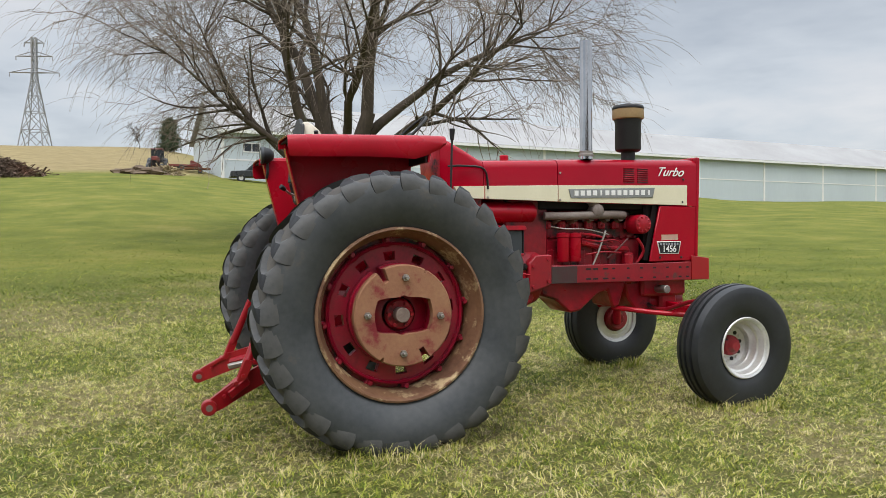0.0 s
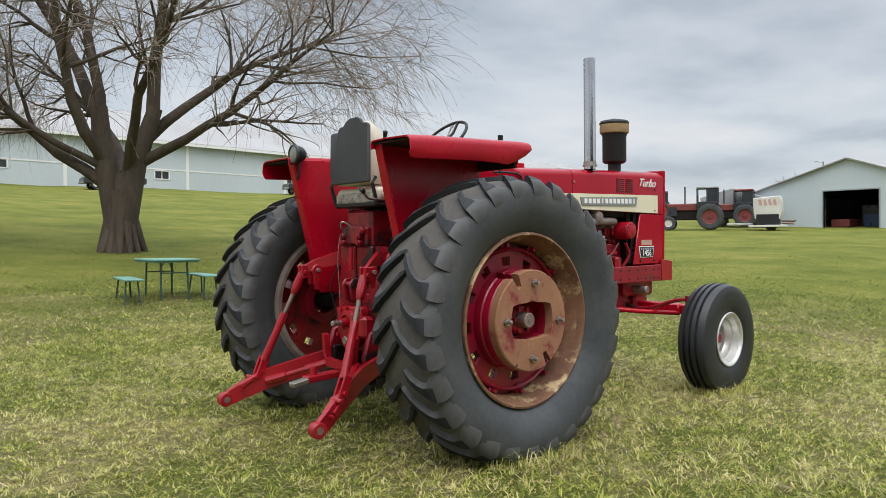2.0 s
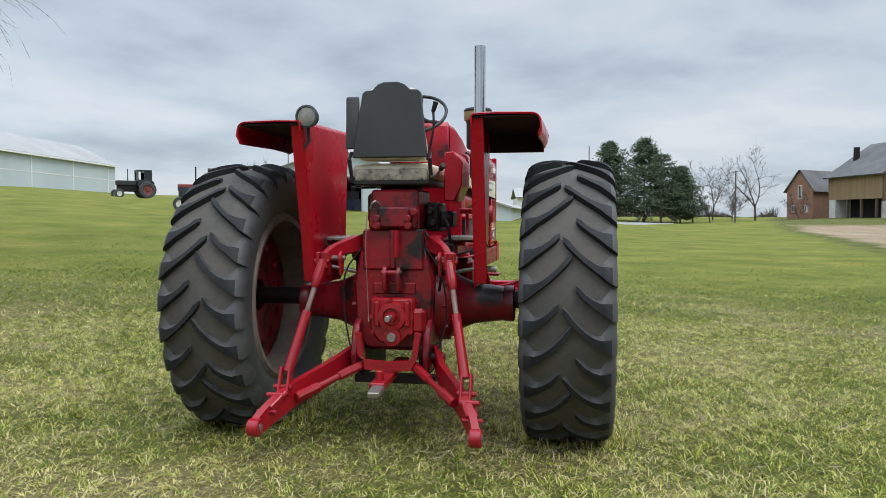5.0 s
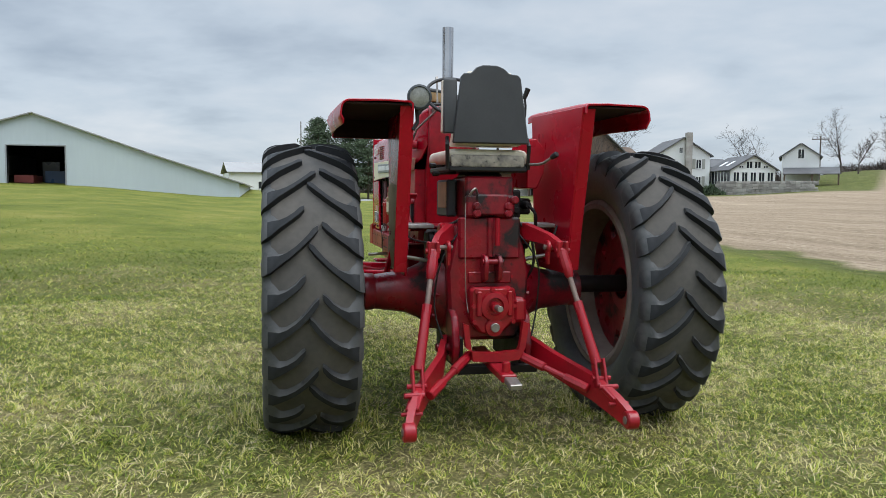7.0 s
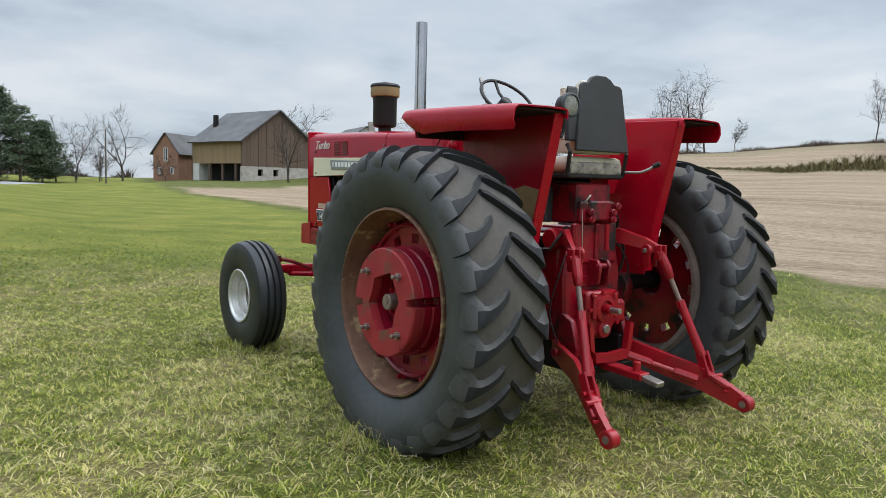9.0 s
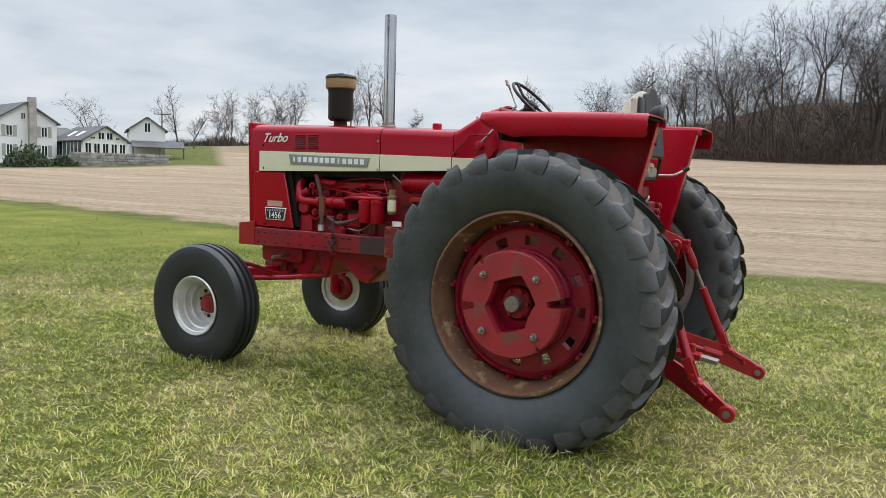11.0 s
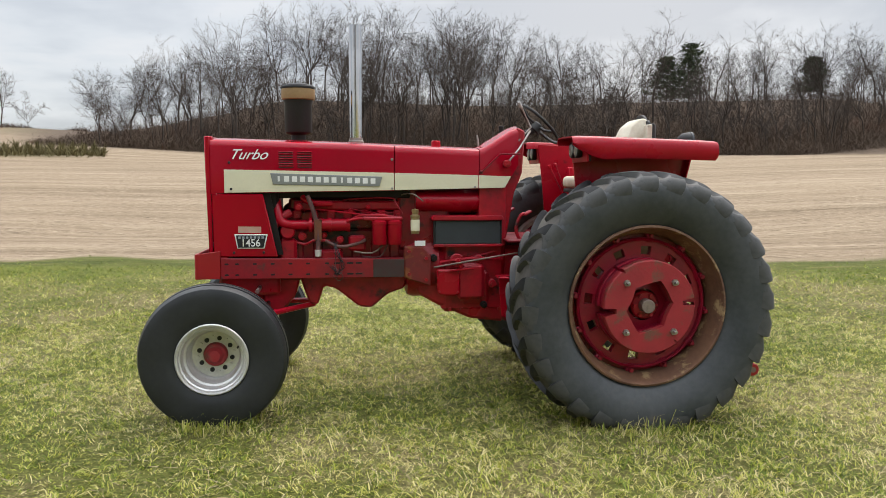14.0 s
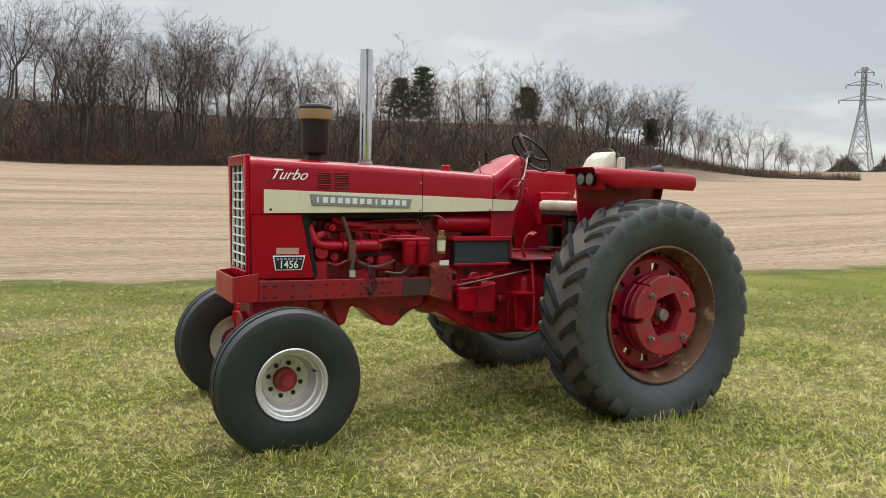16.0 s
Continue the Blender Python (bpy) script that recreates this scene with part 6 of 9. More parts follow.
for path, r in (([(0.72, 0.21, 0.98), (0.95, 0.30, 1.0), (1.18, 0.27, 0.97)], 0.009), ([(0.78, 0.22, 1.04), (1.0, 0.23, 0.985), (1.22, 0.24, 0.93)], 0.007),
                ([(0.95, 0.22, 0.92), (1.02, 0.26, 0.82), (0.98, 0.24, 0.70)], 0.012), ([(0.72, -0.21, 0.98), (0.95, -0.30, 1.0), (1.18, -0.27, 0.97)], 0.009)):
    bm = B()
    tube(bm, smooth_path(path, 4), r, 6)
    part("linkage_rod", bm, RED_DIRTY, tractor)
bm = B()
span(bm, 0.86, 1.06, 0.19, 0.29, 0.70, 0.96, 0.025)
cyl(bm, (1.06, 0.25, 0.98), (1.06, 0.28, 0.98), 0.05, seg=18, bevel=0.006)
part("gear_cover", bm, RED_DIRTY, tractor)
bm = B()
span(bm, 0.45, 0.66, 0.16, 0.34, 0.60, 1.0, 0.03)
part("brake_housing", bm, RED_DIRTY, tractor)
bm = B()
span(bm, 0.45, 0.66, -0.34, -0.16, 0.60, 1.0, 0.03)
part("brake_housing", bm, RED_DIRTY, tractor)

# rear frame and final drives
bm = B()
span(bm, -0.30, 0.34, -0.21, 0.21, 0.50, 1.08, 0.03)
prism(bm, [(-0.22, 0.62), (-0.165, 0.52), (0.165, 0.52), (0.22, 0.62), (0.235, 0.90), (0.19, 1.10), (-0.19, 1.10), (-0.235, 0.90)], -0.36, -0.28, "x", 0.015)
span(bm, -0.375, -0.33, -0.178, 0.178, 0.97, 1.205, 0.012)
span(bm, -0.39, -0.35, -0.016, 0.016, 0.98, 1.20, 0.006)
for s in (1, -1):
    lathe(bm, [(0.235, s * 0.17), (0.225, s * 0.26), (0.165, s * 0.33), (0.125, s * 0.42), (0.102, s * 0.60), (0.108, s * 0.61), (0.108, s * 0.66), (0.05, s * 0.665)], (0, 0, 0.755), "y", 32)
    for k in range(10):
        a = 2 * math.pi * k / 10
        cyl(bm, (0.215 * math.cos(a), s * 0.25, 0.755 + 0.215 * math.sin(a)), (0.215 * math.cos(a), s * 0.285, 0.755 + 0.215 * math.sin(a)), 0.014, seg=6)
rear = part("rear_housing", bm, RED_GRIMY, tractor, "oily red rear axle housing")
for s in (1, -1):
    bm = B()
    cyl(bm, (0, s * 0.60, TILT_Z), (0, s * 1.0, TILT_Z), 0.054, seg=24)
    part("axle_shaft", bm, IRON_AND_SHADE, tractor, "dark bare axle shaft")
# black blocks added to fill the shaded gaps between lift arms and housing
for s in (1, -1):
    bm = B()
    span(bm, -0.16, 0.10, s * 0.165, s * 0.285, 0.93, 1.118, 0.02)
    cyl(bm, (-0.12, s * 0.27, 1.06), (-0.12, s * 0.305, 1.06), 0.05, seg=20, bevel=0.006)
    part("rockshaft_housing", bm, IRON_AND_SHADE, tractor, "black block painting the dark gap beside the housing")
bm = B()
span(bm, -0.345, -0.02, -0.145, 0.135, 1.20, 1.43, 0.012)
span(bm, -0.40, -0.34, -0.10, 0.085, 1.215, 1.33, 0.01)
for s in (1, -1):
    span(bm, -0.388, -0.335, s * 0.085 - 0.055, s * 0.085 + 0.055, 1.204, 1.326, 0.012)
cover = part("hydraulic_housing", bm, RED_GRIMY, tractor, "red hydraulic lift housing")
for yy, zz in ((0.085, 1.265), (0.085, 1.225), (-0.095, 1.265), (-0.095, 1.225), (-0.13, 1.30)):
    bm = B()
    cyl(bm, (-0.39, yy, zz), (-0.425, yy, zz), 0.022, seg=14, bevel=0.004)
    cyl(bm, (-0.42, yy, zz), (-0.432, yy, zz), 0.014, seg=12)
    part("hydraulic_coupler", bm, RED_GRIMY, cover, "dark hydraulic coupler")
bm = B()
tube(bm, smooth_path([(-0.36, 0.07, 1.33), (-0.40, 0.09, 1.36), (-0.41, 0.11, 1.35), (-0.395, 0.125, 1.32)], 4), 0.007, 8)
part("bent_pipe", bm, STEEL, cover)
bm = B()
tube(bm, smooth_path([(-0.395, 0.145, 1.28), (-0.41, 0.15, 1.1), (-0.40, 0.14, 0.80), (-0.42, 0.13, 0.68)], 4), 0.0028, 6)
part("hanging_cable", bm, STEEL, cover)
# PTO housing
bm = B()
prism(bm, [(0.115, 0.82), (-0.125, 0.82), (-0.14, 0.79), (-0.14, 0.64), (-0.10, 0.60), (-0.06, 0.56), (0.06, 0.56), (0.095, 0.60), (0.12, 0.64), (0.125, 0.79)], -0.44, -0.36, "x", 0.014)
span(bm, -0.46, -0.44, -0.115, -0.085, 0.66, 0.80, 0.006)
span(bm, -0.46, -0.44, 0.06, 0.09, 0.66, 0.80, 0.006)
lathe(bm, [(0.085, -0.43), (0.078, -0.462), (0.05, -0.465), (0.045, -0.448), (0.03, -0.448), (0.026, -0.50), (0.001, -0.50)], (0, -0.012, 0.715), "x", 28)
lathe(bm, [(0.055, -0.43), (0.05, -0.458), (0.001, -0.462)], (0, -0.012, 0.60), "x", 24)
span(bm, -0.45, -0.36, -0.20, -0.12, 0.62, 0.76, 0.02)
for yy, zz in ((0.09, 0.80), (-0.105, 0.80), (0.10, 0.63), (-0.12, 0.63), (0.0, 0.81), (0.105, 0.715), (-0.125, 0.715)):
    cyl(bm, (-0.44, yy, zz), (-0.456, yy, zz), 0.013, seg=6)
pto = part("pto_housing", bm, HITCH_RED, tractor, "red power take-off housing")
bm = B()
cyl(bm, (-0.49, -0.012, 0.715), (-0.565, -0.012, 0.715), 0.017, seg=12, bevel=0.002)
part("shaft", bm, STEEL, pto)
bm = B()
cyl(bm, (-0.455, -0.012, 0.60), (-0.475, -0.012, 0.60), 0.026, seg=14, bevel=0.003)
part("plug", bm, STEEL, pto)
# top link bracket
bm = B()
for yy in (0.035, -0.045):
    prism(bm, [(-0.345, 1.00), (-0.43, 0.995), (-0.455, 0.96), (-0.44, 0.86), (-0.36, 0.835)], yy - 0.012, yy + 0.012, bevel=0.004)
cyl(bm, (-0.425, 0.055, 0.96), (-0.425, -0.065, 0.96), 0.016, seg=12)
span(bm, -0.37, -0.345, -0.13, 0.12, 0.835, 0.90, 0.006)
part("top_link_bracket", bm, RED_GRIMY, tractor, "dark red top link bracket")

# three point hitch
for s in (1, -1):
    # rocker arm
    bm = B()
    loops = []
    for x, y, z, w, h in ((-0.26, 0.205, 1.115, 0.05, 0.10), (-0.36, 0.225, 1.125, 0.045, 0.085), (-0.48, 0.315, 1.085, 0.036, 0.062), (-0.545, 0.352, 1.05, 0.03, 0.05)):
        loops.append([Vector((x, s * (y + a), z + b)) for a, b in ((-w / 2, -h / 2), (w / 2, -h / 2), (w / 2, h / 2), (-w / 2, h / 2))])
    rings(bm, loops)
    cyl(bm, (-0.26, s * 0.15, 1.11), (-0.26, s * 0.265, 1.11), 0.06, seg=20, bevel=0.008)
    box(bm, (-0.55, s * 0.335, 1.035), (0.05, 0.018, 0.09), 0.005)
    box(bm, (-0.55, s * 0.380, 1.035), (0.05, 0.018, 0.09), 0.005)
    cyl(bm, (-0.555, s * 0.318, 1.03), (-0.555, s * 0.40, 1.03), 0.014, seg=12, bevel=0.002)
    part("lift_arm", bm, HITCH_RED, tractor, "red hitch lift arm")
    # lift rod: yoke, bare screw, sleeve, clevis
    a, b = Vector((-0.565, s * 0.358, 1.01)), Vector((-0.82, s * 0.492, 0.36))
    bm = B()
    d = b - a
    loops = [circle(a - d * 0.02, d, 0.026, 10), circle(a + d * 0.10, d, 0.03, 10), circle(a + d * 0.17, d, 0.024, 10), circle(a + d * 0.19, d, 0.017, 10)]
    rings(bm, loops)
    cyl(bm, a + d * 0.38, a + d * 0.44, 0.026, seg=8)
    cyl(bm, a + d * 0.40, a + d * 0.86, 0.024, 0.028, 12, 0.004)
    rod = part("lift_rod", bm, HITCH_RED, tractor, "red threaded lift rod")
    bm = B()
    cyl(bm, a + d * 0.17, a + d * 0.41, 0.0145, seg=12)
    part("screw", bm, DULL_STEEL, rod, "bare grimy steel screw")
    bm = B()
    for o in (-0.024, 0.024):
        c = a + d * 0.93
        box(bm, (c.x, c.y + s * o, c.z), (0.055, 0.014, 0.15), 0.004, (0, 22, 0))
    cyl(bm, a + d * 0.97 + Vector((0, -0.05, 0)), a + d * 0.97 + Vector((0, 0.05, 0)), 0.013, seg=10)
    part("clevis", bm, HITCH_RED, rod)
    # lower link: flat bar with a ball end
    pts = [(-0.30, 0.235, 0.49, 0.032, 0.10), (-0.55, 0.315, 0.415, 0.036, 0.125), (-0.80, 0.465, 0.325, 0.038, 0.13), (-0.93, 0.53, 0.258, 0.038, 0.112), (-1.005, 0.556, 0.220, 0.038, 0.092), (-1.04, 0.564, 0.204, 0.038, 0.06)]
    bm = B()
    rings(bm, [[Vector((x, s * (y + p), z + q)) for p, q in ((-w / 2, -h / 2), (w / 2, -h / 2), (w / 2, h / 2), (-w / 2, h / 2))] for x, y, z, w, h in pts])
    cyl(bm, (-1.018, s * 0.530, 0.214), (-1.018, s * 0.590, 0.214), 0.046, seg=20, bevel=0.006)
    box(bm, (-0.88, s * 0.50, 0.325), (0.13, 0.05, 0.03), 0.006, (0, -30, s * -25))
    box(bm, (-0.84, s * 0.52, 0.31), (0.15, 0.02, 0.05), 0.004, (0, -30, s * -25))
    link = part("lower_link", bm, HITCH_RED, tractor, "red lower hitch link arm")
    bm = B()
    cyl(bm, (-1.018, s * 0.526, 0.214), (-1.018, s * 0.594, 0.214), 0.020, seg=14)
    part("ball_hole", bm, DULL_STEEL, link)
    bm = B()
    cyl(bm, (-0.86, s * 0.455, 0.345), (-0.86, s * 0.56, 0.345), 0.014, seg=10, bevel=0.003)
    part("link_pin", bm, HITCH_RED, link)
    bm = B()
    cyl(bm, (-0.93, s * 0.48, 0.275), (-0.93, s * 0.585, 0.275), 0.010, seg=8)
    part("link_pin", bm, HITCH_RED, link)
    # stabiliser
    p, q = Vector((-0.46, s * 0.13, 0.455)), Vector((-0.80, s * 0.42, 0.325))
    bm = B()
    cyl(bm, p, p + (q - p) * 0.42, 0.026, seg=8, bevel=0.004)
    cyl(bm, p + (q - p) * 0.70, q, 0.026, seg=8, bevel=0.004)
    cyl(bm, p + (q - p) * 0.40, p + (q - p) * 0.72, 0.017, seg=10)
    part("stabiliser", bm, HITCH_RED, tractor, "red sway stabiliser bar")
    # hanger plates
    bm = B()
    prism(bm, [(-0.30, 0.72), (-0.42, 0.66), (-0.47, 0.50), (-0.44, 0.40), (-0.34, 0.40), (-0.26, 0.52)], s * 0.185, s * 0.225, bevel=0.008)
    cyl(bm, (-0.36, s * 0.18, 0.48), (-0.36, s * 0.30, 0.48), 0.024, seg=12, bevel=0.004)
    part("hanger_plate", bm, RED_GRIMY, tractor)
# U-shaped drawbar guard and swinging drawbar
bm = B()
path = [(-0.50, 0.166, 0.63), (-0.50, 0.150, 0.50), (-0.505, 0.13, 0.455), (-0.51, 0.0, 0.447), (-0.505, -0.13, 0.455), (-0.50, -0.155, 0.50), (-0.50, -0.172, 0.635)]
rings(bm, [[Vector((x + a, y + b * (0.6 if abs(y) > 0.14 else 0.1), z + b * (0.2 if abs(y) > 0.14 else 1.0))) for a, b in ((-0.02, -0.026), (0.02, -0.026), (0.02, 0.026), (-0.02, 0.026))] for x, y, z in path])
part("drawbar_guard", bm, HITCH_RED, tractor, "red U-shaped drawbar guard")
bm = B()
span(bm, -0.47, -0.40, -0.26, 0.20, 0.345, 0.392, 0.006)
span(bm, -0.44, 0.1, -0.20, -0.16, 0.36, 0.55, 0.01)
span(bm, -0.44, 0.1, 0.16, 0.20, 0.36, 0.55, 0.01)
part("drawbar_support", bm, IRON_AND_SHADE, tractor)
bm = B()
box(bm, (-0.45, -0.005, 0.40), (0.62, 0.082, 0.042), 0.006, (0, -3, 0))
cyl(bm, (-0.70, -0.006, 0.40), (-0.70, -0.006, 0.46), 0.022, seg=12, bevel=0.003)
db = part("drawbar", bm, HITCH_RED, tractor, "red swinging drawbar")
bm = B()
box(bm, (-0.80, -0.012, 0.372), (0.12, 0.066, 0.03), 0.005, (0, -10, 0))
part("drawbar_tip", bm, STEEL, db, "scuffed bare steel drawbar tip")
# remote lever behind the right fender, flasher stalk
bm = B()
tube(bm, smooth_path([(-0.12, -0.19, 1.475), (-0.34, -0.215, 1.497), (-0.46, -0.265, 1.50), (-0.525, -0.306, 1.537)], 4), 0.008, 8)
remote = part("remote_lever", bm, STEEL, tractor, "bent steel remote lever")
bm = B()
cyl(bm, (-0.515, -0.300, 1.531), (-0.550, -0.322, 1.551), 0.014, 0.016, 10, 0.004)
part("knob", bm, BLACK, remote)
for z0, y1 in ((1.490, 0.285), (1.445, 0.268)):
    bm = B()
    tube(bm, [(-0.18, 0.15, z0 + 0.004), (-0.21, y1, z0)], 0.006, 6)
    cyl(bm, (-0.208, y1 - 0.012, z0), (-0.214, y1 + 0.026, z0), 0.013, 0.016, 10, 0.004)
    part("short_lever", bm, BLACK, tractor, "short black lever under the seat")
bm = B()
tube(bm, smooth_path([(-0.28, -0.18, 1.60), (-0.30, -0.22, 1.78), (-0.29, -0.215, 1.90)], 3), 0.007, 6)
cyl(bm, (-0.29, -0.215, 1.87), (-0.30, -0.235, 1.93), 0.012, 0.016, 10, 0.004)
part("throttle_lever", bm, BLACK, tractor)
bm = B()
prism(bm, [(-0.268, 1.648), (-0.322, 1.655), (-0.375, 1.592), (-0.369, 1.457), (-0.326, 1.366), (-0.265, 1.37)], -0.21, 0.10, "x", 0.006)
part("lever_console", bm, RED, tractor, "red sheet metal lever console")
bm = B()
span(bm, -0.20, 0.06, -0.235, -0.155, 1.19, 1.36, 0.012)
span(bm, -0.16, 0.02, -0.31, -0.23, 1.215, 1.31, 0.012)
for yy, zz in ((-0.185, 1.31), (-0.20, 1.24), (-0.27, 1.27)):
    cyl(bm, (-0.15, yy, zz), (-0.235, yy, zz), 0.026, 0.020, 12, 0.004)
tube(bm, smooth_path([(-0.22, -0.27, 1.27), (-0.27, -0.30, 1.22), (-0.24, -0.31, 1.12)], 4), 0.010, 8)
part("control_valve", bm, IRON_AND_SHADE, tractor, "oily black hydraulic control valve")
bm = B()
span(bm, -0.165, 0.12, 0.140, 0.200, 1.20, 1.415, 0.010)
tools = part("tool_box", bm, GREY_PANEL, tractor, "dark grey box under the seat")
bm = B()
span(bm, -0.160, 0.06, 0.2005, 0.2055, 1.25, 1.402, 0.002)
part("side_plate", bm, GOLD, tools, "ochre dusty side plate")
for s in (1, -1):
    bm = B()
    tube(bm, smooth_path([(-0.25, s * 0.15, 1.10), (-0.30, s * 0.30, 1.06), (-0.22, s * 0.42, 1.08), (-0.2, s * 0.46, 1.15)], 4), 0.006, 6)
    tube(bm, smooth_path([(-0.34, s * 0.17, 1.12), (-0.38, s * 0.28, 0.95), (-0.32, s * 0.30, 0.7), (-0.36, s * 0.25, 0.5)], 4), 0.005, 6)
    part("loose_cable", bm, BLACK, tractor)


# fittings on the rear of the housing
for s, yy in ((1, 0.30), (-1, -0.33)):
    for e in (-0.035, 0.035):
        bm = B()
        cyl(bm, (-0.50, yy + e - 0.010, 1.045), (-0.50, yy + e + 0.010, 1.045), 0.038, seg=16, bevel=0.005)
        prism(bm, [(-0.53, 1.05), (-0.47, 1.05), (-0.49, 0.95), (-0.52, 0.95)], yy + e - 0.009, yy + e + 0.009, bevel=0.003)
        part("knuckle", bm, HITCH_RED, tractor)
    bm = B()
    cyl(bm, (-0.50, yy - 0.06, 1.045), (-0.50, yy + 0.06, 1.045), 0.014, seg=10, bevel=0.003)
    part("knuckle_pin", bm, DULL_STEEL, tractor)
bm = B()
tube(bm, [(-0.425, -0.03, 1.20), (-0.43, -0.03, 1.05)], 0.014, 10)
part("centre_rib", bm, RED_MATTE, tractor)
for k in range(6):
    for s in (1, -1):
        bm = B()
        cyl(bm, (-0.335, s * 0.135, 0.80 + 0.07 * k), (-0.362, s * 0.135, 0.80 + 0.07 * k), 0.011, seg=6)
        part("cover_bolt", bm, RED_DIRTY, tractor)
for path, r in (([(-0.30, -0.16, 1.20), (-0.36, -0.24, 1.10), (-0.34, -0.27, 0.95), (-0.28, -0.25, 0.85)], 0.008), ([(-0.30, 0.17, 1.18), (-0.34, 0.25, 1.14), (-0.30, 0.30, 1.05)], 0.008)):
    bm = B()
    tube(bm, smooth_path(path, 5), r, 8)
    part("hydraulic_hose", bm, BLACK, tractor)


# ---- materials of the farmstead ----
SIDING = mat("white_metal_siding", (0.50, 0.56, 0.58), (0.45, 0.505, 0.53), 0.5, fine=6, coarse=0.25, bump=0.0, stretch=(1, 1, 0.15))
SIDING_W = mat("white_clapboard", (0.74, 0.74, 0.72), (0.66, 0.66, 0.64), 0.6, fine=8, coarse=0.4, bump=0.0)
METAL_ROOF = mat("galvanised_roof", (0.34, 0.335, 0.325), (0.28, 0.272, 0.265), 0.55, metal=0.2, fine=3, coarse=0.2, bump=0.0)
SLATE = mat("grey_shingle_roof", (0.118, 0.117, 0.118), (0.078, 0.077, 0.078), 0.8, fine=6, coarse=0.5, bump=0.2, depth=0.03)
BARNWOOD = mat("weathered_brown_barn_boards", (0.135, 0.092, 0.065), (0.09, 0.063, 0.046), 0.85, fine=7, coarse=0.5, bump=0.2, depth=0.03, stretch=(4, 4, 0.25))
BARNWOOD_Y = mat("ochre_barn_boards", (0.30, 0.21, 0.11), (0.22, 0.15, 0.085), 0.85, fine=7, coarse=0.5, bump=0.2, depth=0.03, stretch=(4, 4, 0.25))
BRICK = mat("faded_orange_brick", (0.34, 0.185, 0.12), (0.24, 0.13, 0.09), 0.85, fine=10, coarse=0.7, bump=0.2, depth=0.02)
STONE = mat("grey_field_stone", (0.36, 0.34, 0.31), (0.22, 0.20, 0.18), 0.9, fine=4, coarse=1.2, bump=0.5, depth=0.06, per_object=0.25)
# near-black colour painting the shade in openings
SHADE_IN = mat("dark_interior", (0.02, 0.02, 0.022), (0.012, 0.012, 0.012), 0.9, fine=3, coarse=0.5, bump=0.0)
GLASS = mat("dark_window_glass", (0.03, 0.035, 0.04), (0.02, 0.024, 0.028), 0.08, fine=3, coarse=0.5, bump=0.0)
TRIM = mat("white_trim_paint", (0.76, 0.76, 0.74), (0.70, 0.70, 0.68), 0.5, fine=20, coarse=2, bump=0.0)
DIRT = mat("bare_brown_earth", (0.16, 0.115, 0.075), (0.10, 0.07, 0.045), 0.95, fine=6, coarse=0.8, bump=0.5, depth=0.1)
TABLE_GREEN = mat("faded_green_table_paint", (0.10, 0.25, 0.20), (0.14, 0.30, 0.25), 0.5, fine=40, coarse=4, bump=0.1, depth=0.003)
GREEN_LEG = mat("dark_green_steel", (0.03, 0.075, 0.055), (0.02, 0.05, 0.04), 0.5, fine=40, coarse=6, bump=0.0)
GALV = mat("galvanised_steel", (0.36, 0.37, 0.38), (0.26, 0.27, 0.28), 0.6, metal=0.4, fine=3, coarse=0.3, bump=0.0)
POLE = mat("weathered_pole_wood", (0.13, 0.11, 0.09), (0.09, 0.075, 0.06), 0.9, fine=15, coarse=2, bump=0.2, depth=0.01)
GRAVEL = mat("pale_gravel_drive", (0.25, 0.25, 0.25), (0.19, 0.19, 0.19), 0.9, fine=8, coarse=0.5, bump=0.3, depth=0.03)
CARBLUE = mat("dark_blue_truck_paint", (0.035, 0.075, 0.16), (0.03, 0.06, 0.13), 0.25, fine=20, coarse=2, bump=0.0)
CARDARK = mat("dark_grey_truck_paint", (0.03, 0.034, 0.038), (0.024, 0.027, 0.03), 0.25, fine=20, coarse=2, bump=0.0)
FADED_RED = mat("faded_machine_red", (0.22, 0.045, 0.038), (0.15, 0.03, 0.026), 0.5, fine=20, coarse=2, bump=0.0)
MACHINE_WHITE = mat("dusty_white_machine_paint", (0.62, 0.60, 0.56), (0.52, 0.50, 0.46), 0.5, fine=20, coarse=2, bump=0.0)


# ---- houses and sheds ----
def frame2d(p, q):
    """Axes of a front: along it, and back from it (to the left of p to q is the back)."""
    p, q = Vector((p[0], p[1], 0)), Vector((q[0], q[1], 0))
    f = (q - p).normalized()
    back = Vector((-f.y, f.x, 0))
    return p, f, back, (q - p).length


def block(bm, o, f, n, s0, s1, d0, d1, z0, z1):
    """A box in a front's axes: s along, d back, z up."""
    v = [bm.verts.new(o + f * s + n * d + Vector((0, 0, z))) for z in (z0, z1) for s, d in ((s0, d0), (s1, d0), (s1, d1), (s0, d1))]
    for k in ((3, 2, 1, 0), (4, 5, 6, 7), (0, 1, 5, 4), (1, 2, 6, 5), (2, 3, 7, 6), (3, 0, 4, 7)):
        bm.faces.new([v[i] for i in k])
    return bm


def slab(bm, o, f, n, pts, thick):
    """A plate from four (s, d, z) corners, thickened upwards."""
    a = [o + f * s + n * d + Vector((0, 0, z)) for s, d, z in pts]
    nn = (a[1] - a[0]).cross(a[3] - a[0]).normalized()
    if nn.z < 0:
        nn = -nn
    v = [bm.verts.new(x) for x in a] + [bm.verts.new(x + nn * thick) for x in a]
    for k in ((3, 2, 1, 0), (4, 5, 6, 7), (0, 1, 5, 4), (1, 2, 6, 5), (2, 3, 7, 6), (3, 0, 4, 7)):
        bm.faces.new([v[i] for i in k])
    return bm


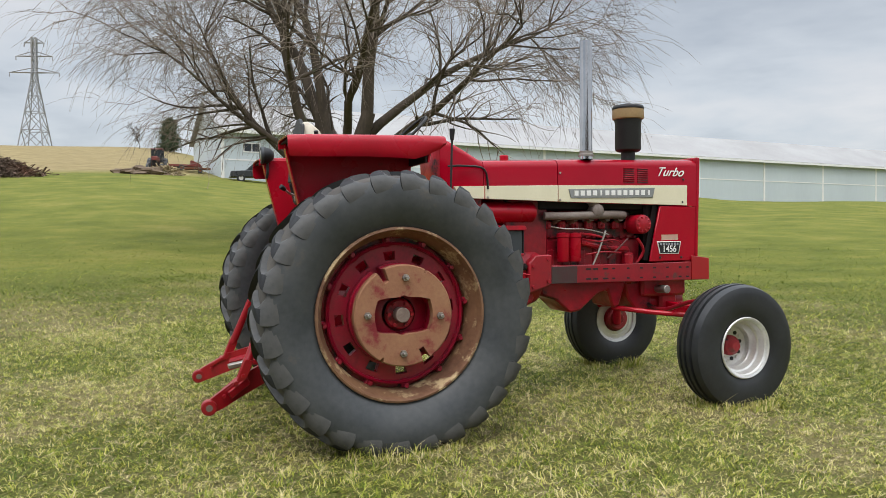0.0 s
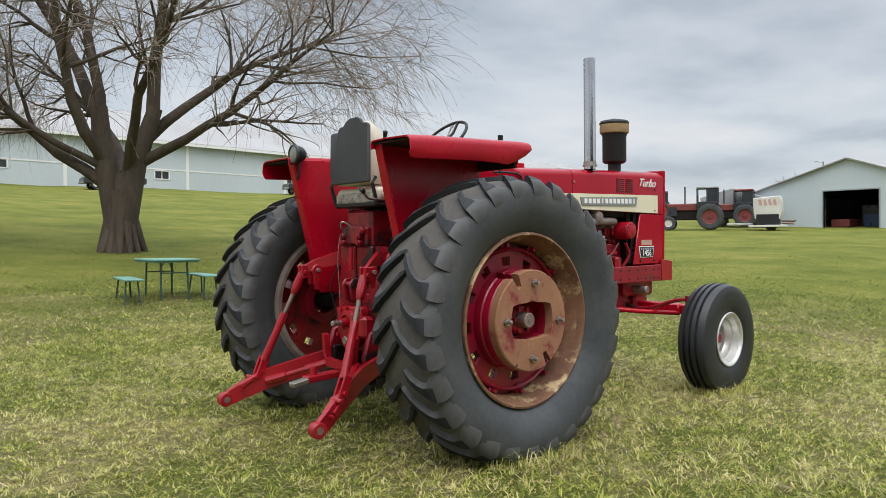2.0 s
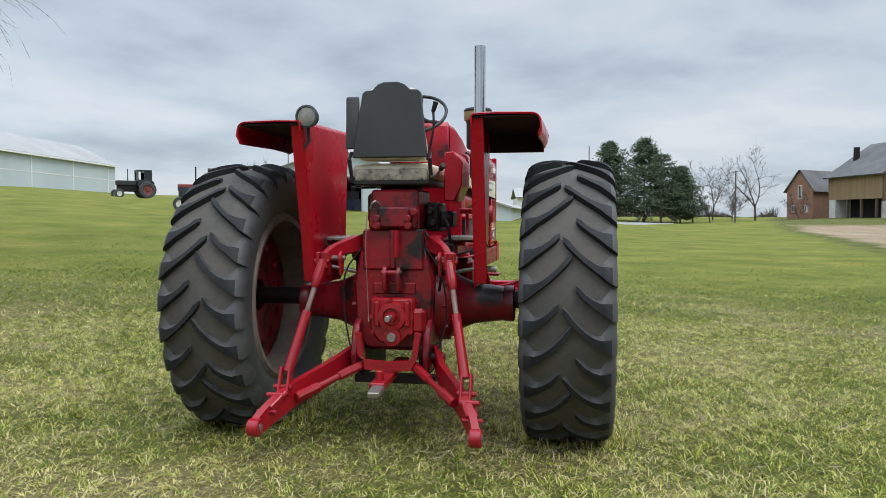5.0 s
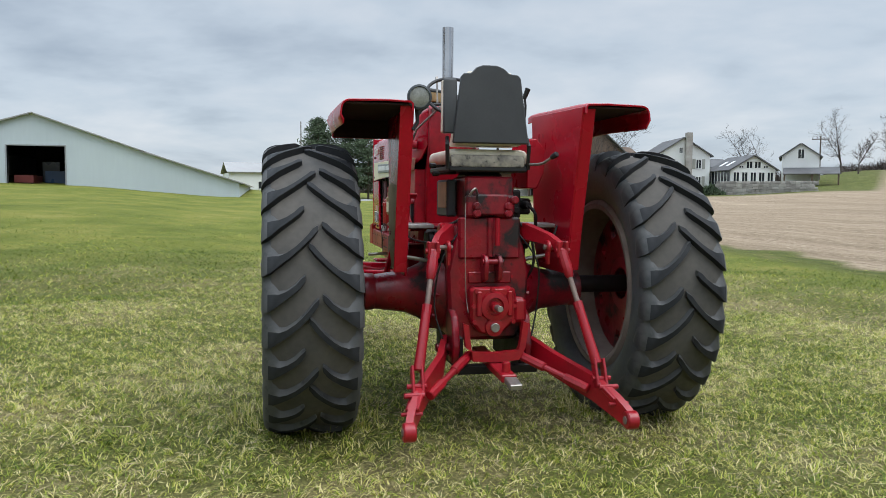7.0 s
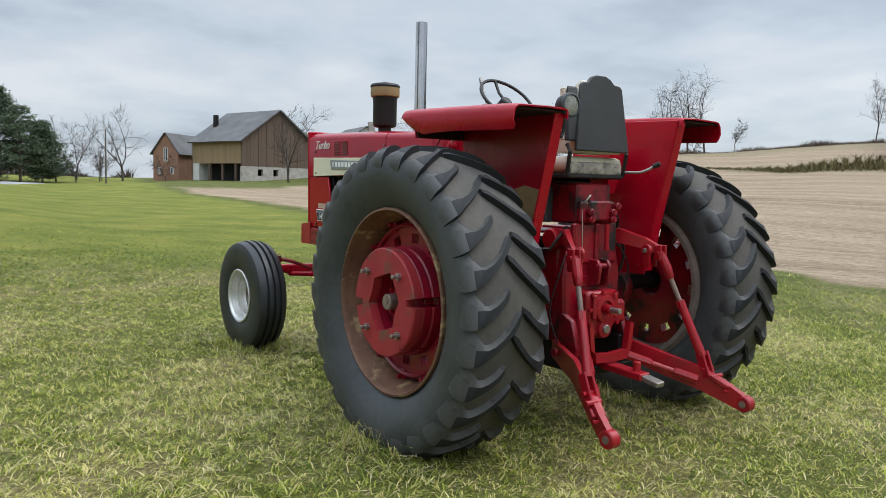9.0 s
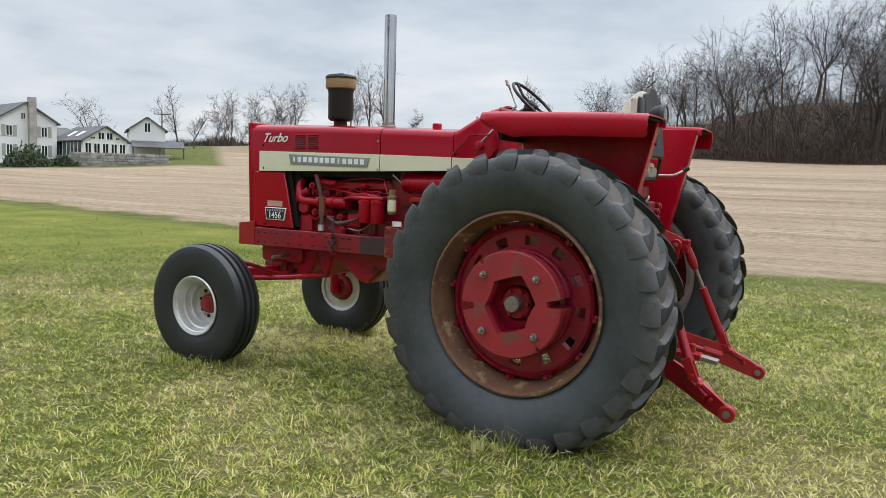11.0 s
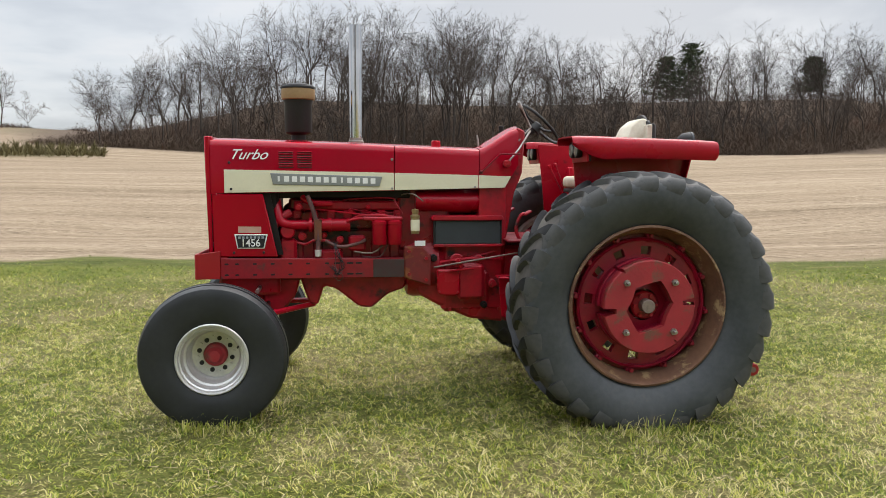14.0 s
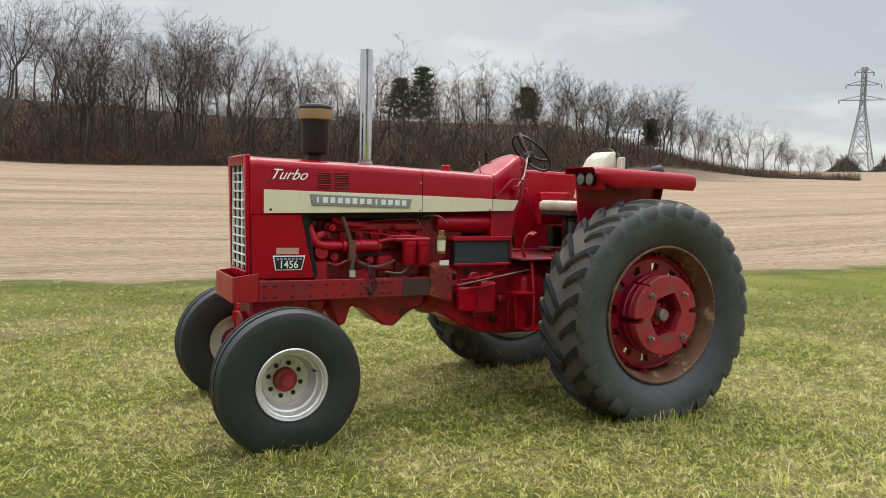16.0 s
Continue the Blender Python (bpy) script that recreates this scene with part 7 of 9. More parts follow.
def wall_with_holes(bm, o, f, n, length, z0, top, holes, thick=0.25, d0=0.0):
    """A wall from s = 0 to length whose top is a function of s; holes are (s0, s1, z0, z1)."""
    cuts = sorted({0.0, length, *[h[0] for h in holes], *[h[1] for h in holes], *[k * length / 4 for k in range(5)]})
    for a, b in zip(cuts, cuts[1:]):
        m = (a + b) / 2
        here = sorted([h for h in holes if h[0] <= m <= h[1]], key=lambda h: h[2])
        z = z0
        spans = []
        for h in here:
            spans.append((z, h[2], False))
            z = h[3]
        spans.append((z, None, True))
        for lo, hi, last in spans:
            ha, hb = (top(a), top(b)) if last else (hi, hi)
            if not last and hi - lo < 0.01:
                continue
            v = [bm.verts.new(o + f * s + n * d + Vector((0, 0, zz))) for d in (d0, d0 + thick) for s, zz in ((a, lo), (b, lo), (b, hb), (a, ha))]
            for k in ((0, 1, 2, 3), (7, 6, 5, 4), (0, 4, 5, 1), (1, 5, 6, 2), (2, 6, 7, 3), (3, 7, 4, 0)):
                bm.faces.new([v[i] for i in k])
    bmesh.ops.remove_doubles(bm, verts=bm.verts, dist=1e-4)
    return bm


def window(parent, o, f, n, s, z, w, h, d=0.0, shutters=None, bars=2):
    """A window set in a hole of the wall: frame, sill and panes."""
    bm = B()
    t = 0.09
    block(bm, o, f, n, s - w / 2, s - w / 2 + t, d - 0.05, d + 0.1, z - h / 2, z + h / 2)
    block(bm, o, f, n, s + w / 2 - t, s + w / 2, d - 0.05, d + 0.1, z - h / 2, z + h / 2)
    block(bm, o, f, n, s - w / 2, s + w / 2, d - 0.05, d + 0.1, z + h / 2 - t, z + h / 2)
    block(bm, o, f, n, s - w / 2, s + w / 2, d - 0.05, d + 0.1, z - h / 2, z - h / 2 + t)
    for k in range(1, bars):
        x = s - w / 2 + w * k / bars
        block(bm, o, f, n, x - 0.03, x + 0.03, d - 0.04, d + 0.08, z - h / 2, z + h / 2)
    win = part("window", bm, TRIM, parent, "white-framed window")
    bm = B()
    block(bm, o, f, n, s - w / 2, s + w / 2, d + 0.06, d + 0.08, z - h / 2, z + h / 2)
    part("pane", bm, GLASS, win)
    if shutters:
        for e in (-1, 1):
            bm = B()
            c = s + e * (w / 2 + 0.24)
            block(bm, o, f, n, c - 0.2, c + 0.2, d - 0.06, d - 0.005, z - h / 2, z + h / 2)
            part("shutter", bm, shutters, win)
    return win


def gabled(name, label, category, p, q, depth, base, eave, ridge, wall_mat, roof_mat, holes=(), windows=(), over=0.35, group=""):
    """A house whose gable runs from p to q (left to right as seen) and which goes back by depth."""
    o, f, n, w = frame2d(p, q)
    house = thing(name, label, category, group)

    def top(s):
        return eave + (ridge - eave) * (1 - abs(2 * s / w - 1))
    every = list(holes) + [(s - ww / 2, s + ww / 2, z - h / 2, z + h / 2) for s, z, ww, h, *_ in windows]
    bm = wall_with_holes(B(), o, f, n, w, base - 1.5, top, every)
    part("gable_wall", bm, wall_mat, house, "", 1)
    bm = B()
    block(bm, o, f, n, 0, 0.25, 0.25, depth, base - 1.5, eave)
    part("side_wall", bm, wall_mat, house, "", 1)
    bm = B()
    block(bm, o, f, n, w - 0.25, w, 0.25, depth, base - 1.5, eave)
    part("side_wall", bm, wall_mat, house, "", 1)
    bm = wall_with_holes(B(), o, f, n, w, base - 1.5, top, (), 0.25, depth - 0.25)
    part("back_wall", bm, wall_mat, house, "", 1)
    k = (ridge - eave) / (w / 2) * over
    for e in (0, 1):
        bm = B()
        s0, s1 = (-over, w / 2) if e == 0 else (w + over, w / 2)
        slab(bm, o, f, n, [(s0, -over, eave - k), (s1, -over, ridge), (s1, depth + over, ridge), (s0, depth + over, eave - k)], 0.15)
        part("roof", bm, roof_mat, house, "", 1)
    for s, z, ww, h, *rest in windows:
        window(house, o, f, n, s, z, ww, h, 0.0, rest[0] if rest else None)
    return house, o, f, n, w


def long_shed(name, label, p, q, depth, base0, base1, eave, ridge, windows=(), posts=8.0):
    """A long shed seen on its eave side from p to q."""
    o, f, n, w = frame2d(p, q)
    shed = thing(name, label, "shed")
    low = min(base0, base1) - 1.5
    holes = [(s - ww / 2, s + ww / 2, z - h / 2, z + h / 2) for s, z, ww, h in windows]
    part("front_wall", wall_with_holes(B(), o, f, n, w, low, lambda s: eave, holes), SIDING, shed, "", 1)
    for s in (0.0, w - 0.25):
        bm = B()
        a = [o + f * s + n * d + Vector((0, 0, z)) for d, z in ((0.25, low), (depth, low), (depth, eave), (depth / 2, ridge), (0.25, eave))]
        b = [x + f * 0.25 for x in a]
        va, vb = [bm.verts.new(x) for x in a], [bm.verts.new(x) for x in b]
        bm.faces.new(va)
        bm.faces.new(vb[::-1])
        for i in range(5):
            j = (i + 1) % 5
            bm.faces.new((va[i], vb[i], vb[j], va[j]))
        part("end_wall", bm, SIDING, shed, "", 1)
    bm = B()
    block(bm, o, f, n, 0, w, depth, depth + 0.25, low, eave)
    part("back_wall", bm, SIDING, shed, "", 1)
    for d0, d1 in ((-0.5, depth / 2), (depth + 0.5, depth / 2)):
        bm = B()
        slab(bm, o, f, n, [(-0.4, d0, eave - 0.02), (w + 0.4, d0, eave - 0.02), (w + 0.4, d1, ridge), (-0.4, d1, ridge)], 0.12)
        part("roof", bm, METAL_ROOF, shed, "", 1)
    bm = B()
    block(bm, o, f, n, -0.4, w + 0.4, -0.56, -0.5, eave - 0.2, eave + 0.06)
    part("gutter", bm, TRIM, shed, "", 1)
    s = 0.1
    while s < w:
        bm = B()
        block(bm, o, f, n, s - 0.14, s + 0.14, -0.06, -0.004, low, eave)
        part("corner_post", bm, TRIM, shed, "", 1)
        s += posts
    bm = B()
    block(bm, o, f, n, 0.3, w - 0.3, -0.03, -0.005, (base0 + base1) / 2 + 1.9, (base0 + base1) / 2 + 2.02)
    part("belt_rail", bm, TRIM, shed, "", 1)
    for s, z, ww, h in windows:
        window(shed, o, f, n, s, z, ww, h, 0.0)
    return shed


long_shed("long_white_shed", "long white metal shed with small windows and grey roof", (4.15, 62.85), (116.0, 76.6), 13, 6.4, 5.4, 10.3, 13.7,
          ((2.6, 8.95, 1.5, 0.85), (6.1, 7.55, 1.4, 0.85), (19.6, 7.35, 1.5, 0.85), (34.0, 7.3, 1.4, 0.85)), 11.0)


def machine_shed():
    """Gabled machine shed with a wide open doorway and a lean-to."""
    o = Vector((46.2, 21.2, 0))
    f, n = Vector((0, -1, 0)), Vector((1, 0, 0))
    shed = thing("machine_shed", "white metal machine shed with a wide open doorway", "shed")
    base, depth, w = 0.4, 24.0, 12.0

    def top(s):
        return 4.22 + 1.83 * s / 6 if s < 6 else 6.05 - 2.08 * (s - 6) / 6
    part("gable_wall", wall_with_holes(B(), o, f, n, w, base, top, [(4.55, 7.75, base, 4.13)]), SIDING, shed, "", 1)
    o2 = o + f * w
    part("lean_to_wall", wall_with_holes(B(), o2, f, n, 5.9, base, lambda s: 3.97 - 1.92 * s / 5.9, []), SIDING, shed, "", 1)
    for s, top_z in ((0.0, 4.22), (w - 0.25, 3.97)):
        bm = B()
        block(bm, o, f, n, s, s + 0.25, 0.25, depth, base, top_z)
        part("side_wall", bm, SIDING, shed, "", 1)
    bm = B()
    block(bm, o2, f, n, 5.65, 5.9, 0.25, depth, base, 2.05)
    part("side_wall", bm, SIDING, shed, "", 1)
    part("back_wall", wall_with_holes(B(), o, f, n, w, base, top, [], 0.25, depth), SIDING, shed, "", 1)
    for s0, s1, z0, z1 in ((-0.3, 6.0, 4.13, 6.05), (12.3, 6.0, 3.87, 6.05), (18.2, 12.0, 1.98, 3.93)):
        bm = B()
        slab(bm, o, f, n, [(s0, -0.25, z0), (s1, -0.25, z1), (s1, depth, z1), (s0, depth, z0)], 0.07)
        part("roof", bm, METAL_ROOF, shed, "", 1)
    bm = B()
    block(bm, o, f, n, 4.47, 4.55, -0.03, 0.3, base, 4.2)
    block(bm, o, f, n, 7.75, 7.83, -0.03, 0.3, base, 4.2)
    block(bm, o, f, n, 4.55, 7.75, -0.03, 0.3, 4.13, 4.2)
    part("door_frame", bm, GALV, shed, "", 1)
    # near-black wall and floor: the shade indoors is put into their colour
    bm = B()
    block(bm, o, f, n, 3.4, 8.9, 10.0, 10.2, base, 5.0)
    block(bm, o, f, n, 0.3, 11.7, 0.4, depth, base, 1.72)
    part("dim_inside", bm, SHADE_IN, shed, "", 1)
    # what stands inside
    trailer = thing("red_wagon", "red farm wagon inside the dark shed", "wagon")
    bm = B()
    block(bm, o, f, n, 4.62, 5.7, 1.0, 3.2, 1.95, 2.4)
    part("box", bm, FADED_RED, trailer, "", 1)
    bm = B()
    block(bm, o, f, n, 4.7, 5.6, 1.1, 3.1, 1.72, 1.95)
    part("chassis", bm, BLACK, trailer, "", 1)
    grey = thing("covered_machine", "grey machine standing inside the dark shed", "machine")
    bm = B()
    block(bm, o, f, n, 6.0, 7.6, 2.4, 5.0, 1.72, 2.7)
    part("body", bm, CARBLUE, grey, "", 1)
    bm = B()
    block(bm, o, f, n, 5.7, 6.7, 3.0, 5.0, 1.72, 3.3)
    part("cab", bm, CARDARK, grey, "", 1)
    return shed


machine_shed()


def small_shed():
    o, f, n, w = frame2d((90.83, 6.3), (92.65, -4.9))
    shed = thing("small_white_shed", "small white shed with two dark windows and grey roof", "shed")
    holes = [(3.3, 4.3, 2.0, 3.0), (8.3, 9.3, 1.9, 2.9)]
    part("front_wall", wall_with_holes(B(), o, f, n, w, -0.5, lambda s: 3.95, holes), SIDING_W, shed, "", 1)
    for s in (0, w - 0.25):
        bm = B()
        block(bm, o, f, n, s, s + 0.25, 0.25, 7, -0.5, 3.95)
        part("side_wall", bm, SIDING_W, shed, "", 1)
    bm = B()
    slab(bm, o, f, n, [(-0.3, -0.3, 3.92), (w + 0.3, -0.3, 3.92), (w + 0.3, 3.5, 5.2), (-0.3, 3.5, 5.2)], 0.12)
    part("roof", bm, METAL_ROOF, shed, "", 1)
    bm = B()
    slab(bm, o, f, n, [(-0.3, 7.3, 3.92), (w + 0.3, 7.3, 3.92), (w + 0.3, 3.5, 5.2), (-0.3, 3.5, 5.2)], 0.12)
    part("roof", bm, METAL_ROOF, shed, "", 1)
    bm = B()
    block(bm, o, f, n, 0, w, 6.75, 7.0, -0.5, 3.95)
    part("back_wall", bm, SIDING_W, shed, "", 1)
    for s in (3.8, 8.8):
        window(shed, o, f, n, s, 2.5 if s < 5 else 2.4, 1.0, 1.0, 0.0)


small_shed()


def barn():
    """Old bank barn: ochre boards over an open forebay, brown gable on a stone foot."""
    ob = thing("bank_barn", "old brown board barn with grey roof and dark forebay", "barn")
    o, f, n, w = frame2d((107.9, -41.3), (111.73, -54.77))       # the gable
    d, base, eave, ridge = 12.4, 1.2, 7.7, 12.5

    def top(s):
        return eave + (ridge - eave) * (1 - abs(2 * s / w - 1))
    part("gable_wall", wall_with_holes(B(), o, f, n, w, 3.8, top, []), BARNWOOD, ob, "", 1)
    part("stone_foot", wall_with_holes(B(), o, f, n, w, base - 1, lambda s: 3.8, [(3.0, 4.0, 2.4, 3.4), (6.0, 7.0, 2.4, 3.4)], 0.4), STONE, ob, "pale stone foot", 1)
    bm = B()
    block(bm, o, f, n, 0, 0.25, 0.25, d, 4.2, eave)
    part("side_wall", bm, BARNWOOD_Y, ob, "ochre board wall", 1)
    bm = B()
    block(bm, o, f, n, w - 0.25, w, 0.25, d, base - 1, eave)
    part("side_wall", bm, BARNWOOD, ob, "", 1)
    # wall in near-black, with the forebay's shade painted in
    bm = B()
    block(bm, o, f, n, 2.4, 2.7, 0.4, d, base - 1, 4.2)
    part("forebay_back", bm, SHADE_IN, ob, "", 1)
    for k in range(4):
        bm = B()
        dd = 1.5 + k * 3.2
        block(bm, o, f, n, 0.05, 0.35, dd, dd + 0.3, base - 1, 4.2)
        part("forebay_post", bm, BARNWOOD, ob, "", 1)
    bm = B()
    block(bm, o, f, n, 0, 2.4, 10.6, d, base - 1, 4.2)
    part("stone_pier", bm, MACHINE_WHITE, ob, "", 1)
    bm = B()
    block(bm, o, f, n, 0, w, d - 0.25, d, base - 1, eave)
    part("back_wall", bm, BARNWOOD, ob, "", 1)
    for s0 in (-0.6, w + 0.6):
        bm = B()
        slab(bm, o, f, n, [(s0, -0.5, eave - 0.35), (w / 2, -0.5, ridge), (w / 2, d + 0.4, ridge), (s0, d + 0.4, eave - 0.35)], 0.2)
        part("roof", bm, SLATE, ob, "", 1)
    bm = B()
    block(bm, o, f, n, w, w + 6.5, 3.0, d, base - 1, 7.2)
    part("wing_wall", bm, BARNWOOD, ob, "", 1)
    for s0, s1 in ((3.0 - 0.3, (3.0 + d) / 2), (d + 0.3, (3.0 + d) / 2)):
        bm = B()
        slab(bm, o, f, n, [(w, s0, 7.0), (w + 6.9, s0, 7.0), (w + 6.9, s1, 10.0), (w, s1, 10.0)], 0.15)
        part("wing_roof", bm, BARNWOOD, ob, "weathered dark wing roof", 1)
    bm = B()
    block(bm, o, f, n, 3.0, 3.6, 10.5, 11.1, 9.0, 12.0)
    part("vent_pipe", bm, IRON_AND_SHADE, ob, "", 1)
    bm = B()
    for k in range(9):
        s = k * w / 9
        block(bm, o, f, n, s, s + 0.09, -0.05, -0.005, 3.8, top(s) - 0.1)
    part("battens", bm, BARNWOOD, ob, "", 1)


barn()
gabled("brick_outbuilding", "small orange brick building with dark roof", "outbuilding", (125.9, -33.6), (122.7, -36.6), 9, 1.2, 6.0, 9.0, BRICK, SLATE, (),
       ((2.2, 5.6, 0.7, 2.2), (1.1, 3.0, 0.6, 1.1), (3.3, 3.0, 0.6, 1.1)))
GREY_SHUTTER = mat("grey_shutter_paint", (0.35, 0.35, 0.31), (0.28, 0.28, 0.25), 0.6, fine=20, coarse=2, bump=0.0)
house, ho, hf, hn, hw = gabled("farmhouse", "white two-storey farmhouse with grey roof and outside chimney", "house", (90.3, -48.4), (88.87, -55.33), 9, 2.2, 7.05, 9.3, SIDING_W, SLATE, (),
                               ((3.2, 7.7, 0.6, 0.9), (5.6, 5.9, 0.8, 1.3, GREY_SHUTTER), (5.6, 3.6, 0.8, 1.4, GREY_SHUTTER), (1.6, 5.9, 0.8, 1.3, GREY_SHUTTER), (1.6, 3.6, 0.8, 1.4, GREY_SHUTTER)))
for dd in (2.2, 6.4):
    # upper windows on the eave side
    bm = B()
    block(bm, ho, hf, hn, -0.05, -0.005, dd, dd + 0.9, 5.3, 6.5)
    part("side_window", bm, GLASS, house, "", 1)
bm = B()
slab(bm, ho, hf, hn, [(-2.3, 0.4, 4.35), (0.0, 0.4, 5.0), (0.0, 8.6, 5.0), (-2.3, 8.6, 4.35)], 0.12)
part("porch_roof", bm, SLATE, house, "", 1)
for dd in (0.5, 3.2, 5.9, 8.4):
    bm = B()
    block(bm, ho, hf, hn, -2.2, -2.05, dd, dd + 0.15, 1.5, 4.38)
    part("porch_post", bm, TRIM, house, "", 1)
bm = B()
block(bm, ho, hf, hn, -2.3, -0.01, 0.4, 8.6, 0.8, 2.2)
part("porch_floor", bm, STONE, house, "", 1)
bm = B()
block(bm, ho, hf, hn, 3.7, 4.5, -0.7, -0.01, 0.5, 10.0)
part("chimney", bm, STONE, house, "grey outside chimney", 1)
bm = B()
block(bm, ho, hf, hn, hw + 0.02, hw + 4.4, 3.0, 8.0, 0.8, 5.6)
part("link_wall", bm, SIDING_W, house, "", 1)
bm = B()
slab(bm, ho, hf, hn, [(hw + 0.02, 2.7, 5.5), (hw + 4.7, 2.7, 5.5), (hw + 4.7, 8.2, 6.9), (hw + 0.02, 8.2, 6.9)], 0.12)
part("link_roof", bm, SLATE, house, "", 1)
sunroom, so, sf, sn, sw = gabled("sunroom", "white sunroom with a glazed gable and grey roof", "house", (83.0, -54.8), (82.04, -60.34), 7.4, 2.2, 5.05, 6.75, TRIM, SLATE, (),
                                 tuple((0.64 + 1.085 * k, 3.95, 0.88, 1.6) for k in range(5)) + ((1.25, 5.35, 0.7, 0.40), (2.28, 5.62, 0.92, 0.95), (3.34, 5.62, 0.92, 0.95), (4.37, 5.35, 0.7, 0.40)))
for k in range(7):
    # side glazing bays
    bm = B()
    block(bm, so, sf, sn, -0.04, 0.0, 0.45 + k, 1.15 + k, 3.2, 4.85)
    part("side_pane", bm, GLASS, sunroom, "", 1)
for k in range(2):
    bm = B()
    a, b = 2.4 + 2.3 * k, 3.2 + 2.3 * k
    slab(bm, so, sf, sn, [(0.6, a, 5.41), (1.6, a, 6.02), (1.6, b, 6.02), (0.6, b, 5.41)], 0.05)
    bm.transform(Matrix.Translation((0, 0, 0.16)))
    part("skylight", bm, TRIM, sunroom, "", 1)
annex, ao, af, an, aw = gabled("white_annex", "white gabled annex with grey roof and porch", "house", (91.2, -67.8), (88.4, -71.6), 10, 2.6, 7.3, 8.97, SIDING_W, SLATE, (), ((2.4, 7.6, 0.9, 1.4),))
bm = B()
slab(bm, ao, af, an, [(0.2, -2.6, 4.7), (7.2, -2.6, 4.7), (7.2, 0.3, 5.7), (0.2, 0.3, 5.7)], 0.12)
part("porch_roof", bm, SLATE, annex, "", 1)
for s in (0.4, 3.8, 7.0):
    bm = B()
    block(bm, ao, af, an, s - 0.1, s + 0.1, -2.5, -2.3, 2.0, 4.7)
    part("porch_post", bm, BARNWOOD, annex, "", 1)


def stone_wall():
    """Dry stone garden wall, stone by stone along its face."""
    o, f, n, w = frame2d((79.6, -50.8), (73.6, -59.4))
    wall = thing("garden_wall", "grey dry stone garden wall before the house", "wall")
    bm = B()
    block(bm, o, f, n, 0, w, 0.12, 0.6, 1.0, 3.3)
    part("core", bm, STONE, wall, "", 1)
    rng = random.Random(3)
    z = 1.6
    while z < 3.3:
        h = rng.uniform(0.26, 0.38)
        s = rng.uniform(-0.3, 0)
        while s < w:
            ln = rng.uniform(0.35, 0.8)
            bm = B()
            block(bm, o, f, n, s + 0.015, s + ln - 0.015, rng.uniform(0.0, 0.05), 0.2, z + 0.012, z + h - 0.012)
            bmesh.ops.bevel(bm, geom=bm.edges[:], offset=0.03, segments=1, affect="EDGES")
            part("stone", bm, STONE, wall)
            s += ln
        z += h


def picnic_set():
    """Folding table with two benches, faded green."""
    zt = gz(1.5, 7.95)
    tb = thing("picnic_table", "faded green folding picnic table on the grass", "table", at=(1.5, 7.95, zt))
    bm = B()
    box(bm, (0, 0, 0.60), (1.15, 0.70, 0.03), 0.008)
    box(bm, (0, 0, 0.575), (1.09, 0.64, 0.025), 0.004)
    part("tabletop", bm, TABLE_GREEN, tb)
    for sx in (-1, 1):
        for sy in (-1, 1):
            bm = B()
            tube(bm, [(sx * 0.38, sy * 0.20, 0.575), (sx * 0.44, sy * 0.21, -0.02)], 0.016, 8)
            part("leg", bm, GREEN_LEG, tb)
        bm = B()
        tube(bm, [(sx * 0.40, -0.20, 0.4), (sx * 0.40, 0.20, 0.4)], 0.010, 6)
        tube(bm, [(sx * 0.40, 0, 0.4), (sx * 0.10, 0, 0.57)], 0.009, 6)
        part("brace", bm, GREEN_LEG, tb)
    tb.matrix_world = tb.matrix_world @ Matrix.Rotation(radians(85), 4, "Z")
    bench = None
    for x, y, turn in ((0.88, 7.9, 79), (2.03, 7.8, 81)):
        m = Matrix.Translation((x, y, gz(x, y))) @ Matrix.Rotation(radians(turn), 4, "Z")
        if bench:
            copy_thing(bench, m)
            continue
        bench = thing("bench", "faded green folding bench beside the picnic table", "bench", "benches by the picnic table")
        bm = B()
        box(bm, (0, 0, 0.345), (1.25, 0.27, 0.028), 0.008)
        part("seat", bm, TABLE_GREEN, bench)
        for sx in (-1, 1):
            for sy in (-1, 1):
                bm = B()
                tube(bm, [(sx * 0.40, sy * 0.08, 0.335), (sx * 0.47, sy * 0.11, -0.02)], 0.014, 8)
                part("leg", bm, GREEN_LEG, bench)
        bench.matrix_world = m


picnic_set()


# ---- machines standing far off ----
def lathe_wheel(parent, c, r, w, tyre_mat, rim_mat, rim_k=0.55):
    bm = B()
    lathe(bm, [(r * rim_k, w * 0.42), (r * 0.75, w * 0.5), (r * 0.95, w * 0.45), (r, w * 0.3), (r, -w * 0.3), (r * 0.95, -w * 0.45), (r * 0.75, -w * 0.5), (r * rim_k, -w * 0.42)], c, "y", 40)
    if r > 0.6:
        for v in bm.verts:                    # coarse lugs
            q = math.atan2(v.co.z - c[2], v.co.x - c[0])
            if math.hypot(v.co.z - c[2], v.co.x - c[0]) > 0.93 * r and int(round(q / (2 * math.pi) * 40)) % 2:
                v.co = Vector((c[0] + (v.co.x - c[0]) * 0.95, v.co.y, c[2] + (v.co.z - c[2]) * 0.95))
    t = part("tyre", bm, tyre_mat, parent)
    bm = B()
    lathe(bm, [(r * rim_k, w * 0.40), (r * rim_k * 0.9, w * 0.25), (r * 0.2, w * 0.2), (r * 0.18, w * 0.35), (0.001, w * 0.36)], c, "y", 24)
    lathe(bm, [(r * rim_k, -w * 0.40), (r * rim_k * 0.9, -w * 0.25), (r * 0.2, -w * 0.2), (0.001, -w * 0.22)], c, "y", 24)
    part("rim", bm, rim_mat, t)


